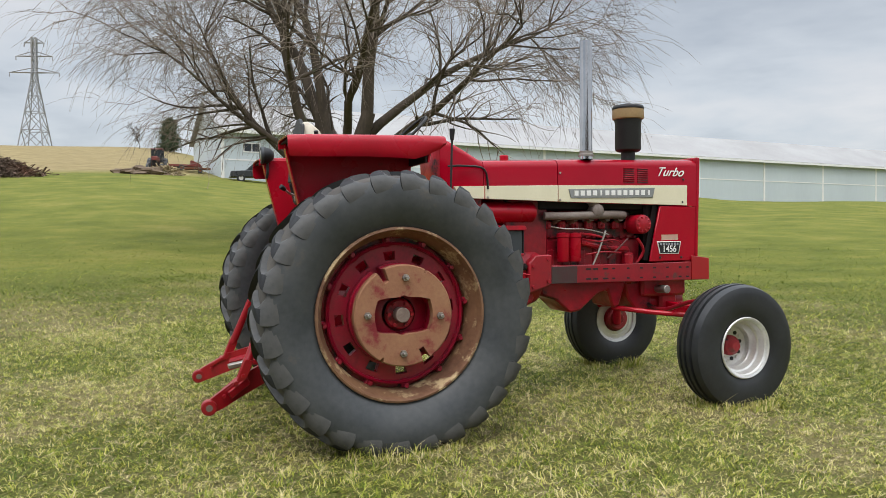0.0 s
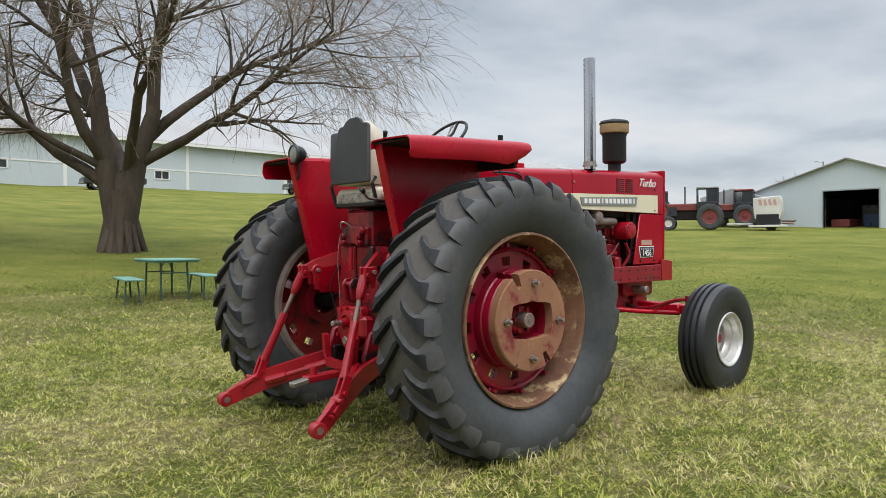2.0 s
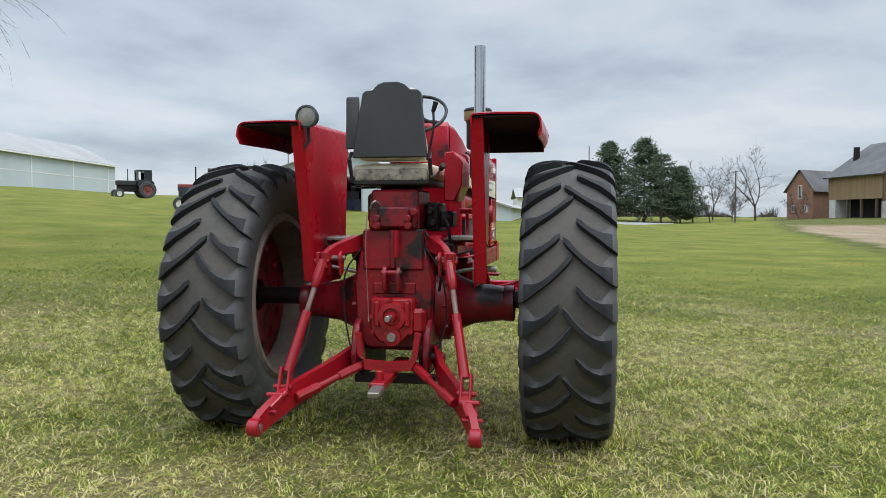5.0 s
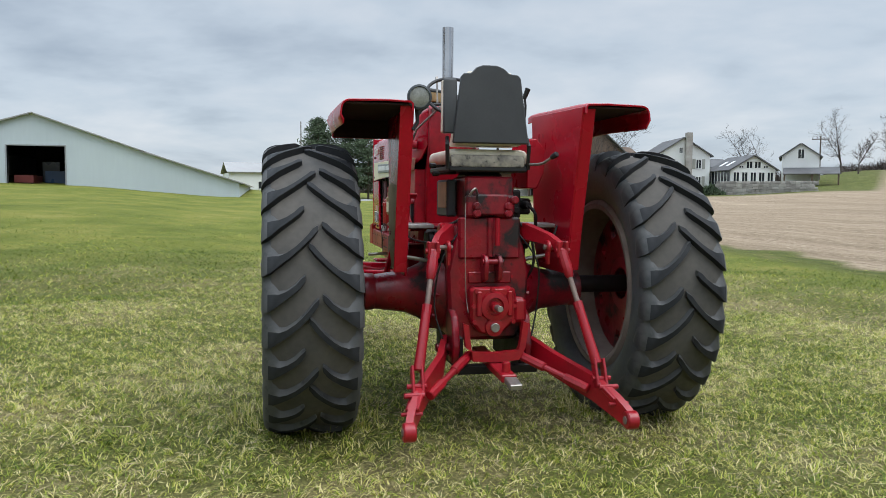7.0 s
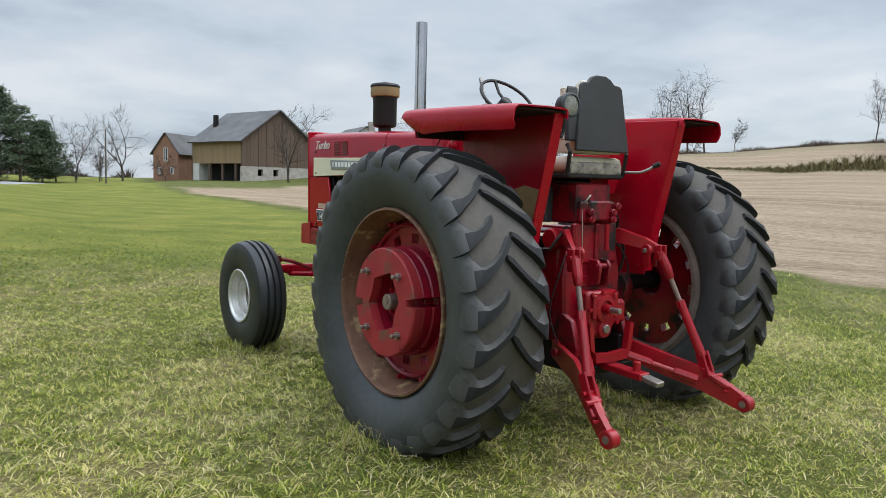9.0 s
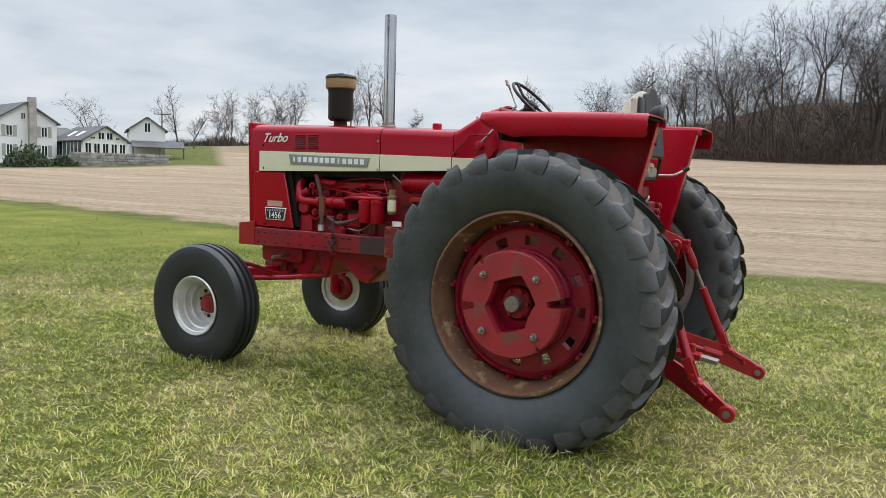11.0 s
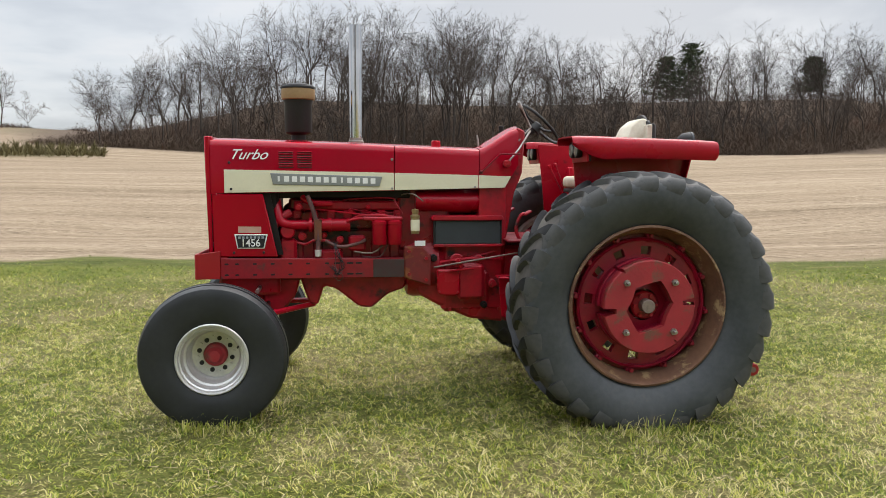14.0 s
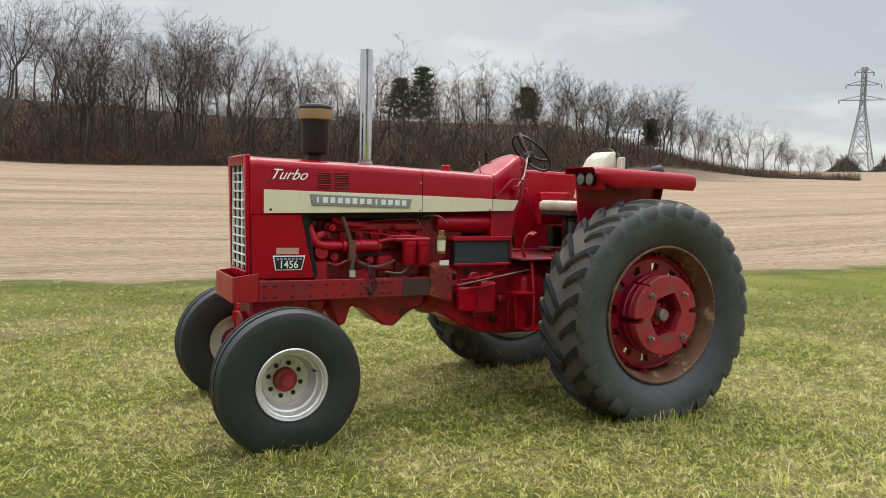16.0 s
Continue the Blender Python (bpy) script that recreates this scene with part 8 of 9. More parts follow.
def far_tractor(name, label, m, body, cab=True, scale=1.0, stripe=None):
    tr = thing(name, label, "tractor")
    bm = B()
    span(bm, 0.9, 2.9, -0.36, 0.36, 1.35, 1.85, 0.06)
    part("hood", bm, body, tr)
    bm = B()
    span(bm, -0.3, 2.8, -0.25, 0.25, 0.7, 1.36, 0.05)
    part("chassis", bm, IRON_AND_SHADE, tr)
    if stripe:
        for s in (1, -1):
            bm = B()
            span(bm, 2.2, 2.85, s * 0.362, s * 0.37, 1.0, 1.62)
            part("side_screen", bm, stripe, tr)
    for s in (1, -1):
        lathe_wheel(tr, (0, s * 0.95, 0.9), 0.9, 0.5, RUBBER, FADED_RED)
        lathe_wheel(tr, (2.75, s * 0.8, 0.48), 0.48, 0.3, RUBBER, MACHINE_WHITE)
        bm = B()
        prism(bm, [(-0.75, 1.5), (-0.5, 1.85), (0.3, 1.9), (0.65, 1.6), (0.65, 1.5), (0.25, 1.78), (-0.45, 1.75)], s * 0.62, s * 1.05)
        part("fender", bm, CARDARK, tr)
    if cab:
        bm = B()
        span(bm, -0.55, 0.9, -0.72, 0.72, 2.85, 2.98, 0.03)
        part("cab_roof", bm, GALV if stripe else body, tr)
        for x, y in ((-0.5, 0.66), (-0.5, -0.66), (0.85, 0.62), (0.85, -0.62), (0.2, 0.68), (0.2, -0.68)):
            bm = B()
            span(bm, x - 0.045, x + 0.045, y - 0.045, y + 0.045, 1.4, 2.86)
            part("cab_post", bm, CARDARK, tr)
        bm = B()
        span(bm, -0.52, 0.88, -0.68, 0.68, 1.3, 1.95, 0.02)
        part("cab_body", bm, CARDARK, tr)
        for s in (1, -1):
            bm = B()
            span(bm, -0.45, 0.15, s * 0.655, s * 0.66, 1.95, 2.8)
            part("cab_glass", bm, GLASS, tr)
        bm = B()
        span(bm, -0.50, -0.49, -0.62, 0.62, 1.95, 2.82)
        part("cab_glass", bm, GLASS, tr)
        bm = B()
        span(bm, 0.80, 0.81, -0.58, 0.58, 1.95, 2.82)
        part("cab_glass", bm, GLASS, tr)
    bm = B()
    cyl(bm, (1.7, -0.1, 1.85), (1.7, -0.1, 3.05), 0.05, seg=12)
    part("exhaust_pipe", bm, BLACK, tr)
    for o in tr.children:
        o.name = o.name
    tr.matrix_world = m @ Matrix.Scale(scale, 4)
    return tr


def stand(x, y, turn, dz=0.0):
    return Matrix.Translation((x, y, gz(x, y) + dz)) @ Matrix.Rotation(radians(turn), 4, "Z")


far_tractor("cab_tractor", "red and white tractor with a black cab on the grass", stand(38.3, 19.75, 118), FADED_RED, True, 0.84, CARDARK)
far_tractor("red_cab_tractor", "red tractor with a cab behind the grey wagon", stand(43.4, 20.2, 112), FADED_RED, True, 0.80)
far_tractor("parked_tractor", "dark tractor parked by the long shed", stand(66.5, 41.5, 135), CARDARK, True, 0.95)
far_tractor("field_tractor", "old red tractor at the foot of the corn field", stand(-0.9, 66.0, 262, -0.25), FADED_RED, True, 0.70)


PALE_STRIPE = mat("washed_out_red_stripe", (0.50, 0.33, 0.29), (0.42, 0.25, 0.22), 0.6, fine=20, coarse=2, bump=0.0)


def harvester():
    """White and red pull-type harvester with a low apron."""
    m = stand(40.2, 17.2, 112) @ Matrix.Scale(0.70, 4)
    h = thing("pull_harvester", "white harvester with faded red stripes on the grass", "harvester")
    bm = B()
    prism(bm, [(-0.95, 0.9), (0.95, 0.9), (1.05, 1.5), (1.08, 2.62), (-0.95, 2.78), (-1.05, 2.4), (-1.08, 1.5)], -1.1, 1.1, bevel=0.05)
    body = part("body", bm, MACHINE_WHITE, h)
    for k in range(4):
        for s in (1, -1):
            bm = B()
            box(bm, (-0.55 + 0.36 * k, s * 1.105, 2.25), (0.22, 0.02, 0.5), 0, (0, 12, 0))
            part("faded_stripe", bm, PALE_STRIPE, body)
    # near-black box for the shade in the harvester's opening
    bm = B()
    span(bm, -0.85, 0.85, -1.14, 1.14, 0.25, 1.30, 0.03)
    part("dark_mouth", bm, SHADE_IN, h)
    bm = B()
    span(bm, -1.4, 1.4, -1.6, -1.0, 0.25, 0.42, 0.02)
    span(bm, -1.4, 1.4, 1.0, 1.6, 0.25, 0.42, 0.02)
    span(bm, 1.2, 3.2, -0.4, 0.2, 0.45, 0.62, 0.02)
    part("apron", bm, MACHINE_WHITE, h)
    for s in (1, -1):
        lathe_wheel(h, (-0.2, s * 0.85, 0.48), 0.48, 0.3, RUBBER, FADED_RED)
    bm = B()
    tube(bm, [(-1.0, 0.3, 0.75), (-1.9, 0.5, 0.7), (-2.1, 0.5, 0.76)], 0.06, 8)
    tube(bm, [(-1.0, -0.3, 0.55), (-1.9, -0.2, 0.5)], 0.05, 8)
    part("drawbar", bm, RUST, h)
    h.matrix_world = m
    # grey auger cart beyond
    c = thing("grain_cart", "grey tarp-covered wagon standing beside the harvester", "wagon")
    bm = B()
    prism(bm, [(-2.2, 1.0), (2.2, 1.0), (2.4, 2.1), (0.2, 2.75), (-2.4, 1.9)], -1.0, 1.0, bevel=0.04)
    part("box", bm, GALV, c)
    for s in (1, -1):
        lathe_wheel(c, (0.9, s * 1.1, 0.45), 0.45, 0.28, RUBBER, GALV)
        lathe_wheel(c, (-0.9, s * 1.1, 0.45), 0.45, 0.28, RUBBER, GALV)
    bm = B()
    span(bm, -2.0, 2.0, -0.5, 0.5, 0.7, 1.02, 0.02)
    part("chassis", bm, IRON_AND_SHADE, c)
    c.matrix_world = stand(44.6, 21.6, 118) @ Matrix.Scale(0.9, 4)


harvester()


def pickup(name, label, m, paint, bed=True):
    """Pickup truck; x runs to its front."""
    t = thing(name, label, "truck")
    bm = B()
    prism(bm, [(-2.75, 0.55), (2.75, 0.50), (2.8, 0.75), (2.7, 1.08), (1.3, 1.15), (-2.75 if bed else -0.6, 1.12 if bed else 1.1), (-2.78, 0.9 if bed else 0.75)], -0.95, 0.95, bevel=0.05)
    body = part("body", bm, paint, t)
    bm = B()
    prism(bm, [(-0.75, 1.12), (1.35, 1.14), (0.65, 1.78), (-0.55, 1.80)], -0.82, 0.82, bevel=0.05)
    part("cab", bm, paint, t)
    for s in (1, -1):
        bm = B()
        prism(bm, [(-0.55, 1.20), (0.18, 1.20), (0.18, 1.70), (-0.45, 1.70)], s * 0.815, s * 0.828)
        part("side_window", bm, GLASS, t)
        bm = B()
        prism(bm, [(0.26, 1.20), (1.1, 1.20), (0.62, 1.70), (0.26, 1.70)], s * 0.815, s * 0.828)
        part("side_window", bm, GLASS, t)
        lathe_wheel(t, (1.75, s * 0.86, 0.40), 0.40, 0.26, RUBBER_F, SILVER)
        lathe_wheel(t, (-1.65, s * 0.86, 0.40), 0.40, 0.26, RUBBER_F, SILVER)
        bm = B()
        box(bm, (2.74, s * 0.7, 0.88), (0.08, 0.34, 0.16), 0.02)
        part("headlight", bm, LENS, t)
    bm = B()
    span(bm, 2.72, 2.86, -0.92, 0.92, 0.48, 0.68, 0.03)
    part("bumper", bm, GALV, t)
    # an open bed's shade is painted on as a near-black sheet
    bm = B()
    span(bm, -2.7, -0.85, -0.8, 0.8, 1.09 if bed else 0.9, 1.13 if bed else 1.0)
    part("bed", bm, SHADE_IN if bed else GREY_PANEL, t)
    t.matrix_world = m
    return t


pickup("pickup_truck", "dark pickup truck parked at the shed's end", stand(7.0, 60.6, 175) @ Matrix.Scale(0.84, 4), CARDARK)
pickup("pickup_truck", "dark grey pickup truck parked by the white shed", stand(17.2, 58.6, 175) @ Matrix.Scale(0.84, 4), CARDARK)
pickup("pickup_truck", "dark pickup truck parked before the long shed", stand(34.3, 57.6, 172) @ Matrix.Scale(0.84, 4), CARDARK)
pickup("flatbed_truck", "dark truck with a low flat bed by the long shed", stand(41.6, 56.6, 172) @ Matrix.Scale(0.84, 4), CARDARK, False)


STRAWY = mat("old_pale_straw", (0.42, 0.34, 0.21), (0.30, 0.24, 0.14), 0.9, fine=10, coarse=1, bump=0.0, island=0.3)


def field_implement():
    im = thing("tillage_implement", "rusty red tillage implement beside the old tractor", "implement")
    bm = B()
    span(bm, -2.2, 2.4, -0.9, 0.9, 0.55, 0.85, 0.03)
    part("frame", bm, FADED_RED, im)
    bm = B()
    prism(bm, [(-2.6, 0.5), (-1.0, 0.6), (-1.0, 1.5), (-2.2, 1.0)], -0.8, 0.8, bevel=0.03)
    part("box", bm, FADED_RED, im)
    for s in (1, -1):
        lathe_wheel(im, (0.4, s * 1.0, 0.4), 0.4, 0.24, RUBBER, RUST)
    im.matrix_world = stand(1.3, 68.5, 185) @ Matrix.Scale(0.62, 4)
    heap = Limbs(0)
    bm = B()
    bmesh.ops.create_icosphere(bm, subdivisions=4, radius=1.0)
    for v in bm.verts:
        k = noise.fractal(v.co * 2.2, 1.0, 2.0, 4)
        v.co = Vector((v.co.x * 2.1, v.co.y * 1.2, max(-0.2, v.co.z) * 0.62)) * (1 + 0.45 * k)
    bm.transform(Matrix.Translation((-2.0, 60.0, gz(-2.0, 60.0) - 0.08)))
    solo("soil_mound", bm, DIRT, "low brown mound of bare earth on the grass", "soil mound")
    for n, w, x, y, tall, nm, label in ((2600, 0.75, -0.3, 60.4, 0.55, "straw_pile", "pale pile of old straw beside the earth mound"), (5200, 2.4, -11.6, 56.0, 1.3, "brush_pile", "dry brown brush pile at the field edge")):
        g = np.random.default_rng(n)
        px_, py_ = x + g.normal(0, w * 0.5, n), y + g.normal(0, w * 0.35, n)
        up = tall * np.exp(-((px_ - x) ** 2 + (py_ - y) ** 2) / (w * w)) * g.random(n)
        c = np.stack([px_, py_, ground_z(px_, py_) + up], -1)
        d = g.normal(0, 0.22, (n, 3)) * np.array([1.3, 1.0, 0.7])
        e = g.normal(0, 0.025, (n, 3))
        tagged(new(nm, tri_mesh(nm, np.stack([c - d - e, c - d + e, c + d], 1), STRAWY if nm == "straw_pile" else BRUSH)), label, "pile", kind="stuff")
    c = thing("low_trailer", "low dark trailer parked beside the white shed", "trailer")
    bm = B()
    span(bm, -2.0, 2.0, -0.8, 0.8, 0.55, 0.8, 0.03)
    part("deck", bm, RUST, c)
    for s in (1, -1):
        lathe_wheel(c, (-0.4, s * 0.9, 0.36), 0.36, 0.2, RUBBER, RUST)
    c.matrix_world = stand(2.4, 66.5, 178) @ Matrix.Scale(0.55, 4)


field_implement()


# ---- pylons and poles ----
def pylon(x, y, base, h):
    p = thing("power_pylon", "tall grey lattice power pylon far across the fields", "pylon", "power pylons", (x, y, base))
    w0, w1 = h * 0.11, h * 0.018
    levels = [0, 0.2, 0.36, 0.5, 0.62, 0.72, 0.8, 0.87, 0.94, 1.0]

    def half(k):
        return w0 + (w1 - w0) * min(1, k / 0.66) if k < 0.66 else w1 * 1.0
    bm = B()
    r = h * 0.0036
    for a, b in zip(levels, levels[1:]):
        ha, hb = half(a), half(b)
        for i in range(4):
            ca = [(1, 1), (1, -1), (-1, -1), (-1, 1)]
            p0, p1 = ca[i], ca[(i + 1) % 4]
            A0, A1 = Vector((p0[0] * ha, p0[1] * ha, a * h)), Vector((p1[0] * ha, p1[1] * ha, a * h))
            B0, B1 = Vector((p0[0] * hb, p0[1] * hb, b * h)), Vector((p1[0] * hb, p1[1] * hb, b * h))
            tube(bm, [A0, B0], r * 1.5, 4)
            tube(bm, [A0, B1], r, 4)
            tube(bm, [A1, B0], r, 4)
            tube(bm, [B0, B1], r, 4)
    part("mast", bm, GALV, p)
    for k in (0.70, 0.84, 0.955):
        bm = B()
        ln = h * (0.205 if k < 0.8 else 0.15 if k < 0.9 else 0.08)
        for s in (1, -1):
            for e in (1, -1):
                tube(bm, [(e * w1, 0, k * h), (0, s * ln, k * h)], r * 1.2, 4)
            tube(bm, [(0, s * w1, (k + 0.04) * h), (0, s * ln, k * h)], r * 1.2, 4)
            tube(bm, [(0, s * ln, k * h), (0, s * ln, (k - 0.035) * h)], r * 1.6, 4)
        part("crossarm", bm, GALV, p)
    return p


pylon(-40.0, 302.0, 30.0, 41.0).matrix_world = Matrix.Translation((-40, 302, gz(-40, 302) - 0.5)) @ Matrix.Rotation(radians(75), 4, "Z")
pylon(-282.5, -195.5, 12.0, 42.0).matrix_world = Matrix.Translation((-282.5, -195.5, gz(-282.5, -195.5) - 0.5)) @ Matrix.Rotation(radians(47), 4, "Z")


def pole(x, y, h, arm=0.0, turn=0.0, r=0.13, lamp=False):
    z = gz(x, y)
    p = thing("utility_pole", "weathered wooden utility pole", "utility pole", "utility poles", (x, y, z))
    bm = B()
    cyl(bm, (0, 0, -0.5), (0, 0, h), r, r * 0.7, 10)
    part("post", bm, POLE, p)
    if arm:
        bm = B()
        box(bm, (0, 0, h - 0.5), (arm, 0.12, 0.14), 0.01)
        part("crossarm", bm, POLE, p)
        for k in (-0.45, -0.2, 0.2, 0.45):
            bm = B()
            cyl(bm, (arm * k, 0, h - 0.43), (arm * k, 0, h - 0.2), 0.05, seg=8)
            part("insulator", bm, GALV, p)
    if lamp:
        bm = B()
        tube(bm, [(0, 0, h - 0.2), (0.7, 0, h)], 0.04, 6)
        box(bm, (0.85, 0, h), (0.4, 0.2, 0.12), 0.02)
        part("yard_lamp", bm, GALV, p)
    p.matrix_world = Matrix.Translation((x, y, z)) @ Matrix.Rotation(radians(turn), 4, "Z")


pole(97.8, -79.0, 6.6, 2.4, 55)
pole(112.1, -23.2, 7.6)
pole(100.8, -2.4, 9.8, r=0.09)
pole(104.0, 41.0, 8.0, 0, 120, 0.10, lamp=True)


# ---- the gravel drive to the yard ----
def drive():
    bm = B()
    pts = [(70, -2.0, 1.6), (84, -7.5, 2.0), (96, -11.0, 2.6), (106, -9.0, 3.0), (122, 2.0, 3.0), (150, 16.0, 3.2)]
    path = smooth_path([(x, y, w) for x, y, w in pts], 8)
    rows = []
    for i, p in enumerate(path):
        d = path[min(i + 1, len(path) - 1)] - path[max(i - 1, 0)]
        t = Vector((-d.y, d.x, 0)).normalized()
        row = []
        for k in np.linspace(-1, 1, 7):
            q = Vector((p.x, p.y, 0)) + t * (p.z * float(k))
            row.append(Vector((q.x, q.y, gz(q.x, q.y) + 0.05 - (0.3 if abs(k) > 0.95 else 0))))
        rows.append(row)
    rings(bm, rows, closed=False, cap=False)
    solo("gravel_drive", bm, GRAVEL, "pale gravel drive leading to the farmyard", "drive", kind="structure")


drive()

# ---- trees ----
def tree_object(name, label, limbs, x, y, turn=0.0, material=None, group="", twig_cut=0.02):
    """A tree with its trunk and limbs as one part and its fine twigs as another."""
    t = thing(name, label, "tree", group, (x, y, gz(x, y)))
    rows = limbs.rows
    big, small = Limbs(0), Limbs(0)
    big.rows, small.rows = [r for r in rows if r[6] > twig_cut], [r for r in rows if r[6] <= twig_cut]
    for nm, lb, m in (("trunk", big, material or BARK), ("crown", small, TWIG if material is None else material)):
        if lb.rows:
            co, quads = lb.mesh_arrays(5, blade=0.0056 if material is None else 0.03)
            ob = new(nm, quads_mesh(nm, co, quads, m))
            ob.parent = t
    t.matrix_world = Matrix.Translation((x, y, gz(x, y))) @ Matrix.Rotation(radians(turn), 4, "Z")
    return t


def willow():
    """A bare old willow: short flared trunk, spreading limbs, hanging twigs."""
    t = Limbs(11)
    rng = t.rng
    # trunk with root flare, leaning to two main stems
    right, away = Vector((0.936, -0.352, 0)), Vector((0.352, 0.936, 0))       # along and across the view from the tractor's side
    base = [(0, 0, -0.5, 0.58), (0, 0, 0.02, 0.50), (0.0, 0, 0.28, 0.43), (0.02, 0, 0.75, 0.40), (0.03, 0, 1.15, 0.40), (0.02, 0, 1.5, 0.37), (0.02, 0, 1.95, 0.20)]
    for a, b in zip(base, base[1:]):
        t.rows.append((*a[:3], *b[:3], a[3], b[3]))
    for k in range(14):
        q = 2 * math.pi * k / 14 + 0.3 + rng.uniform(-0.15, 0.15)
        out = rng.uniform(0.50, 0.62)
        t.rows.append((0.30 * math.cos(q), 0.30 * math.sin(q), rng.uniform(0.45, 1.0), out * math.cos(q), out * math.sin(q), -0.12, 0.13, 0.07))
    # two main stems
    for a, b, r0, r1 in (((-0.10, 0.03, 0.7), (-0.42, 0.05, 2.7), 0.33, 0.27), ((-0.42, 0.05, 2.6), (-0.5, 0.1, 3.7), 0.27, 0.22), ((0.12, -0.02, 0.7), (0.46, -0.08, 2.6), 0.31, 0.25), ((0.46, -0.08, 2.5), (0.85, -0.1, 3.7), 0.26, 0.20)):
        p, q = right * a[0] + away * a[1], right * b[0] + away * b[1]
        t.rows.append((p.x, p.y, a[2], q.x, q.y, b[2], r0, r1))
    # main limbs: bearing as seen from the tractor (across, away, up), where they start, length, thickness
    limbs = [((-0.80, 0.1, 0.60), (-0.3, 1.7), 6.6, 0.20), ((-0.55, -0.4, 0.85), (-0.40, 2.4), 7.4, 0.20), ((-0.28, 0.35, 1.0), (-0.48, 3.4), 7.4, 0.22), ((0.30, -0.1, 1.0), (0.80, 3.4), 7.6, 0.24),
             ((0.62, 0.3, 0.75), (0.60, 2.9), 7.2, 0.19), ((0.85, -0.35, 0.42), (0.44, 2.3), 6.4, 0.19), ((0.1, -0.75, 0.75), (0.2, 2.2), 6.8, 0.18), ((0.0, 0.85, 0.7), (0.0, 2.0), 7.0, 0.20),
             ((-0.9, -0.2, 0.50), (-0.42, 2.2), 5.4, 0.13), ((-0.05, 0.1, 1.0), (-0.46, 3.2), 7.8, 0.20)]
    level2, level3 = [], []
    for (a, b, c), h, ln, r in limbs:
        d = right * a + away * b + Vector((0, 0, c))
        run = t.grow(right * h[0] + away * (b * 0.15) + Vector((0, 0, h[1])), d, ln, r * 0.82, r * 0.17, 9, 0.10, 0.03)
        for i, (p, dd, rr) in enumerate(run):
            if i >= 2:
                for _ in range(2 if i < 7 else 3):
                    level2.append((p, t.side(dd, 42), ln * rng.uniform(0.28, 0.5), rr * 0.55))
    for p, d, ln, r in level2:
        run = t.grow(p, d, ln, max(r, 0.028), max(r * 0.3, 0.012), 6, 0.13, 0.02)
        for i, (q, dd, rr) in enumerate(run):
            if i >= 1:
                for _ in range(2):
                    level3.append((q, t.side(dd, 45), ln * rng.uniform(0.3, 0.6), max(rr * 0.6, 0.011)))
    hang = []
    for p, d, ln, r in level3:
        run = t.grow(p, d, ln, r, 0.006, 4, 0.14, -0.02)
        for i, (q, dd, rr) in enumerate(run):
            hang.append((q, dd))
    # hanging withes: rise a little, then droop
    for q, dd in hang:
        for _ in range(2 if q.z < 7 else 3):
            if q.z < 3.3:
                continue
            out = Vector((q.x, q.y, 0))
            side = (t.side(dd, 50) + out.normalized() * 0.35) if out.length > 0.5 else t.side(dd, 50)
            ln = rng.uniform(0.6, 1.7) * (1.15 if out.length > 4.5 else 0.8)
            t.grow(q, side, ln, 0.0045, 0.0022, 4, 0.10, -0.26 if out.length > 3.0 else -0.12)
    return t


w = willow()
tree_object("willow_tree", "large bare willow with drooping twigs on the grass", w, 3.75, 16.75)


def pine_tree(seed, h, spread, name, label, x, y, ragged=False):
    """Evergreen: trunk, whorled limbs, needle tufts in uneven clumps."""
    rng = random.Random(seed)
    lb = Limbs(seed)
    lb.grow((0, 0, -0.4), (0, 0, 1), h, h * 0.018, 0.03, 8, 0.02, 0.02)
    tris = []
    z = h * (0.2 if ragged else 0.08)
    while z < h * 0.99:
        k = z / h
        reach = spread * ((1 - k) ** 0.62 * rng.uniform(0.4, 1.25) if ragged else (1 - k ** 1.7) ** 0.8 * 0.86 * rng.uniform(0.72, 1.12)) + 0.25
        for _ in range(7 if ragged else 9):
            q = rng.uniform(0, 2 * math.pi)
            ln = reach * rng.uniform(0.45, 1.1)
            d = Vector((math.cos(q), math.sin(q), rng.uniform(-0.12, 0.28)))
            run = lb.grow((0, 0, z), d, ln, 0.05 * (1.2 - k), 0.015, 5, 0.05, 0.03)
            for p, dd, _r in run[1:]:
                for _ in range(9 if ragged else 14):
                    c = p + Vector((rng.gauss(0, 0.36), rng.gauss(0, 0.36), rng.gauss(0.05, 0.11 if ragged else 0.2)))
                    a = Vector((rng.gauss(0, 1), rng.gauss(0, 1), rng.gauss(0.2, 0.6))).normalized() * rng.uniform(0.28, 0.66)
                    b = a.orthogonal().normalized() * rng.uniform(0.04, 0.12)
                    tris.append((c - b, c + b, c + a))
        z += h * (0.062 if ragged else 0.036)
    t = thing(name, label, "tree", "", (x, y, gz(x, y)))
    co, quads = lb.mesh_arrays(5)
    ob = new("trunk", quads_mesh("trunk", co, quads, BARK))
    ob.parent = t
    ob = new("crown", tri_mesh("crown", np.array([[tuple(v) for v in tr] for tr in tris]), PINE))
    ob.parent = t
    t.matrix_world = Matrix.Translation((x, y, gz(x, y)))


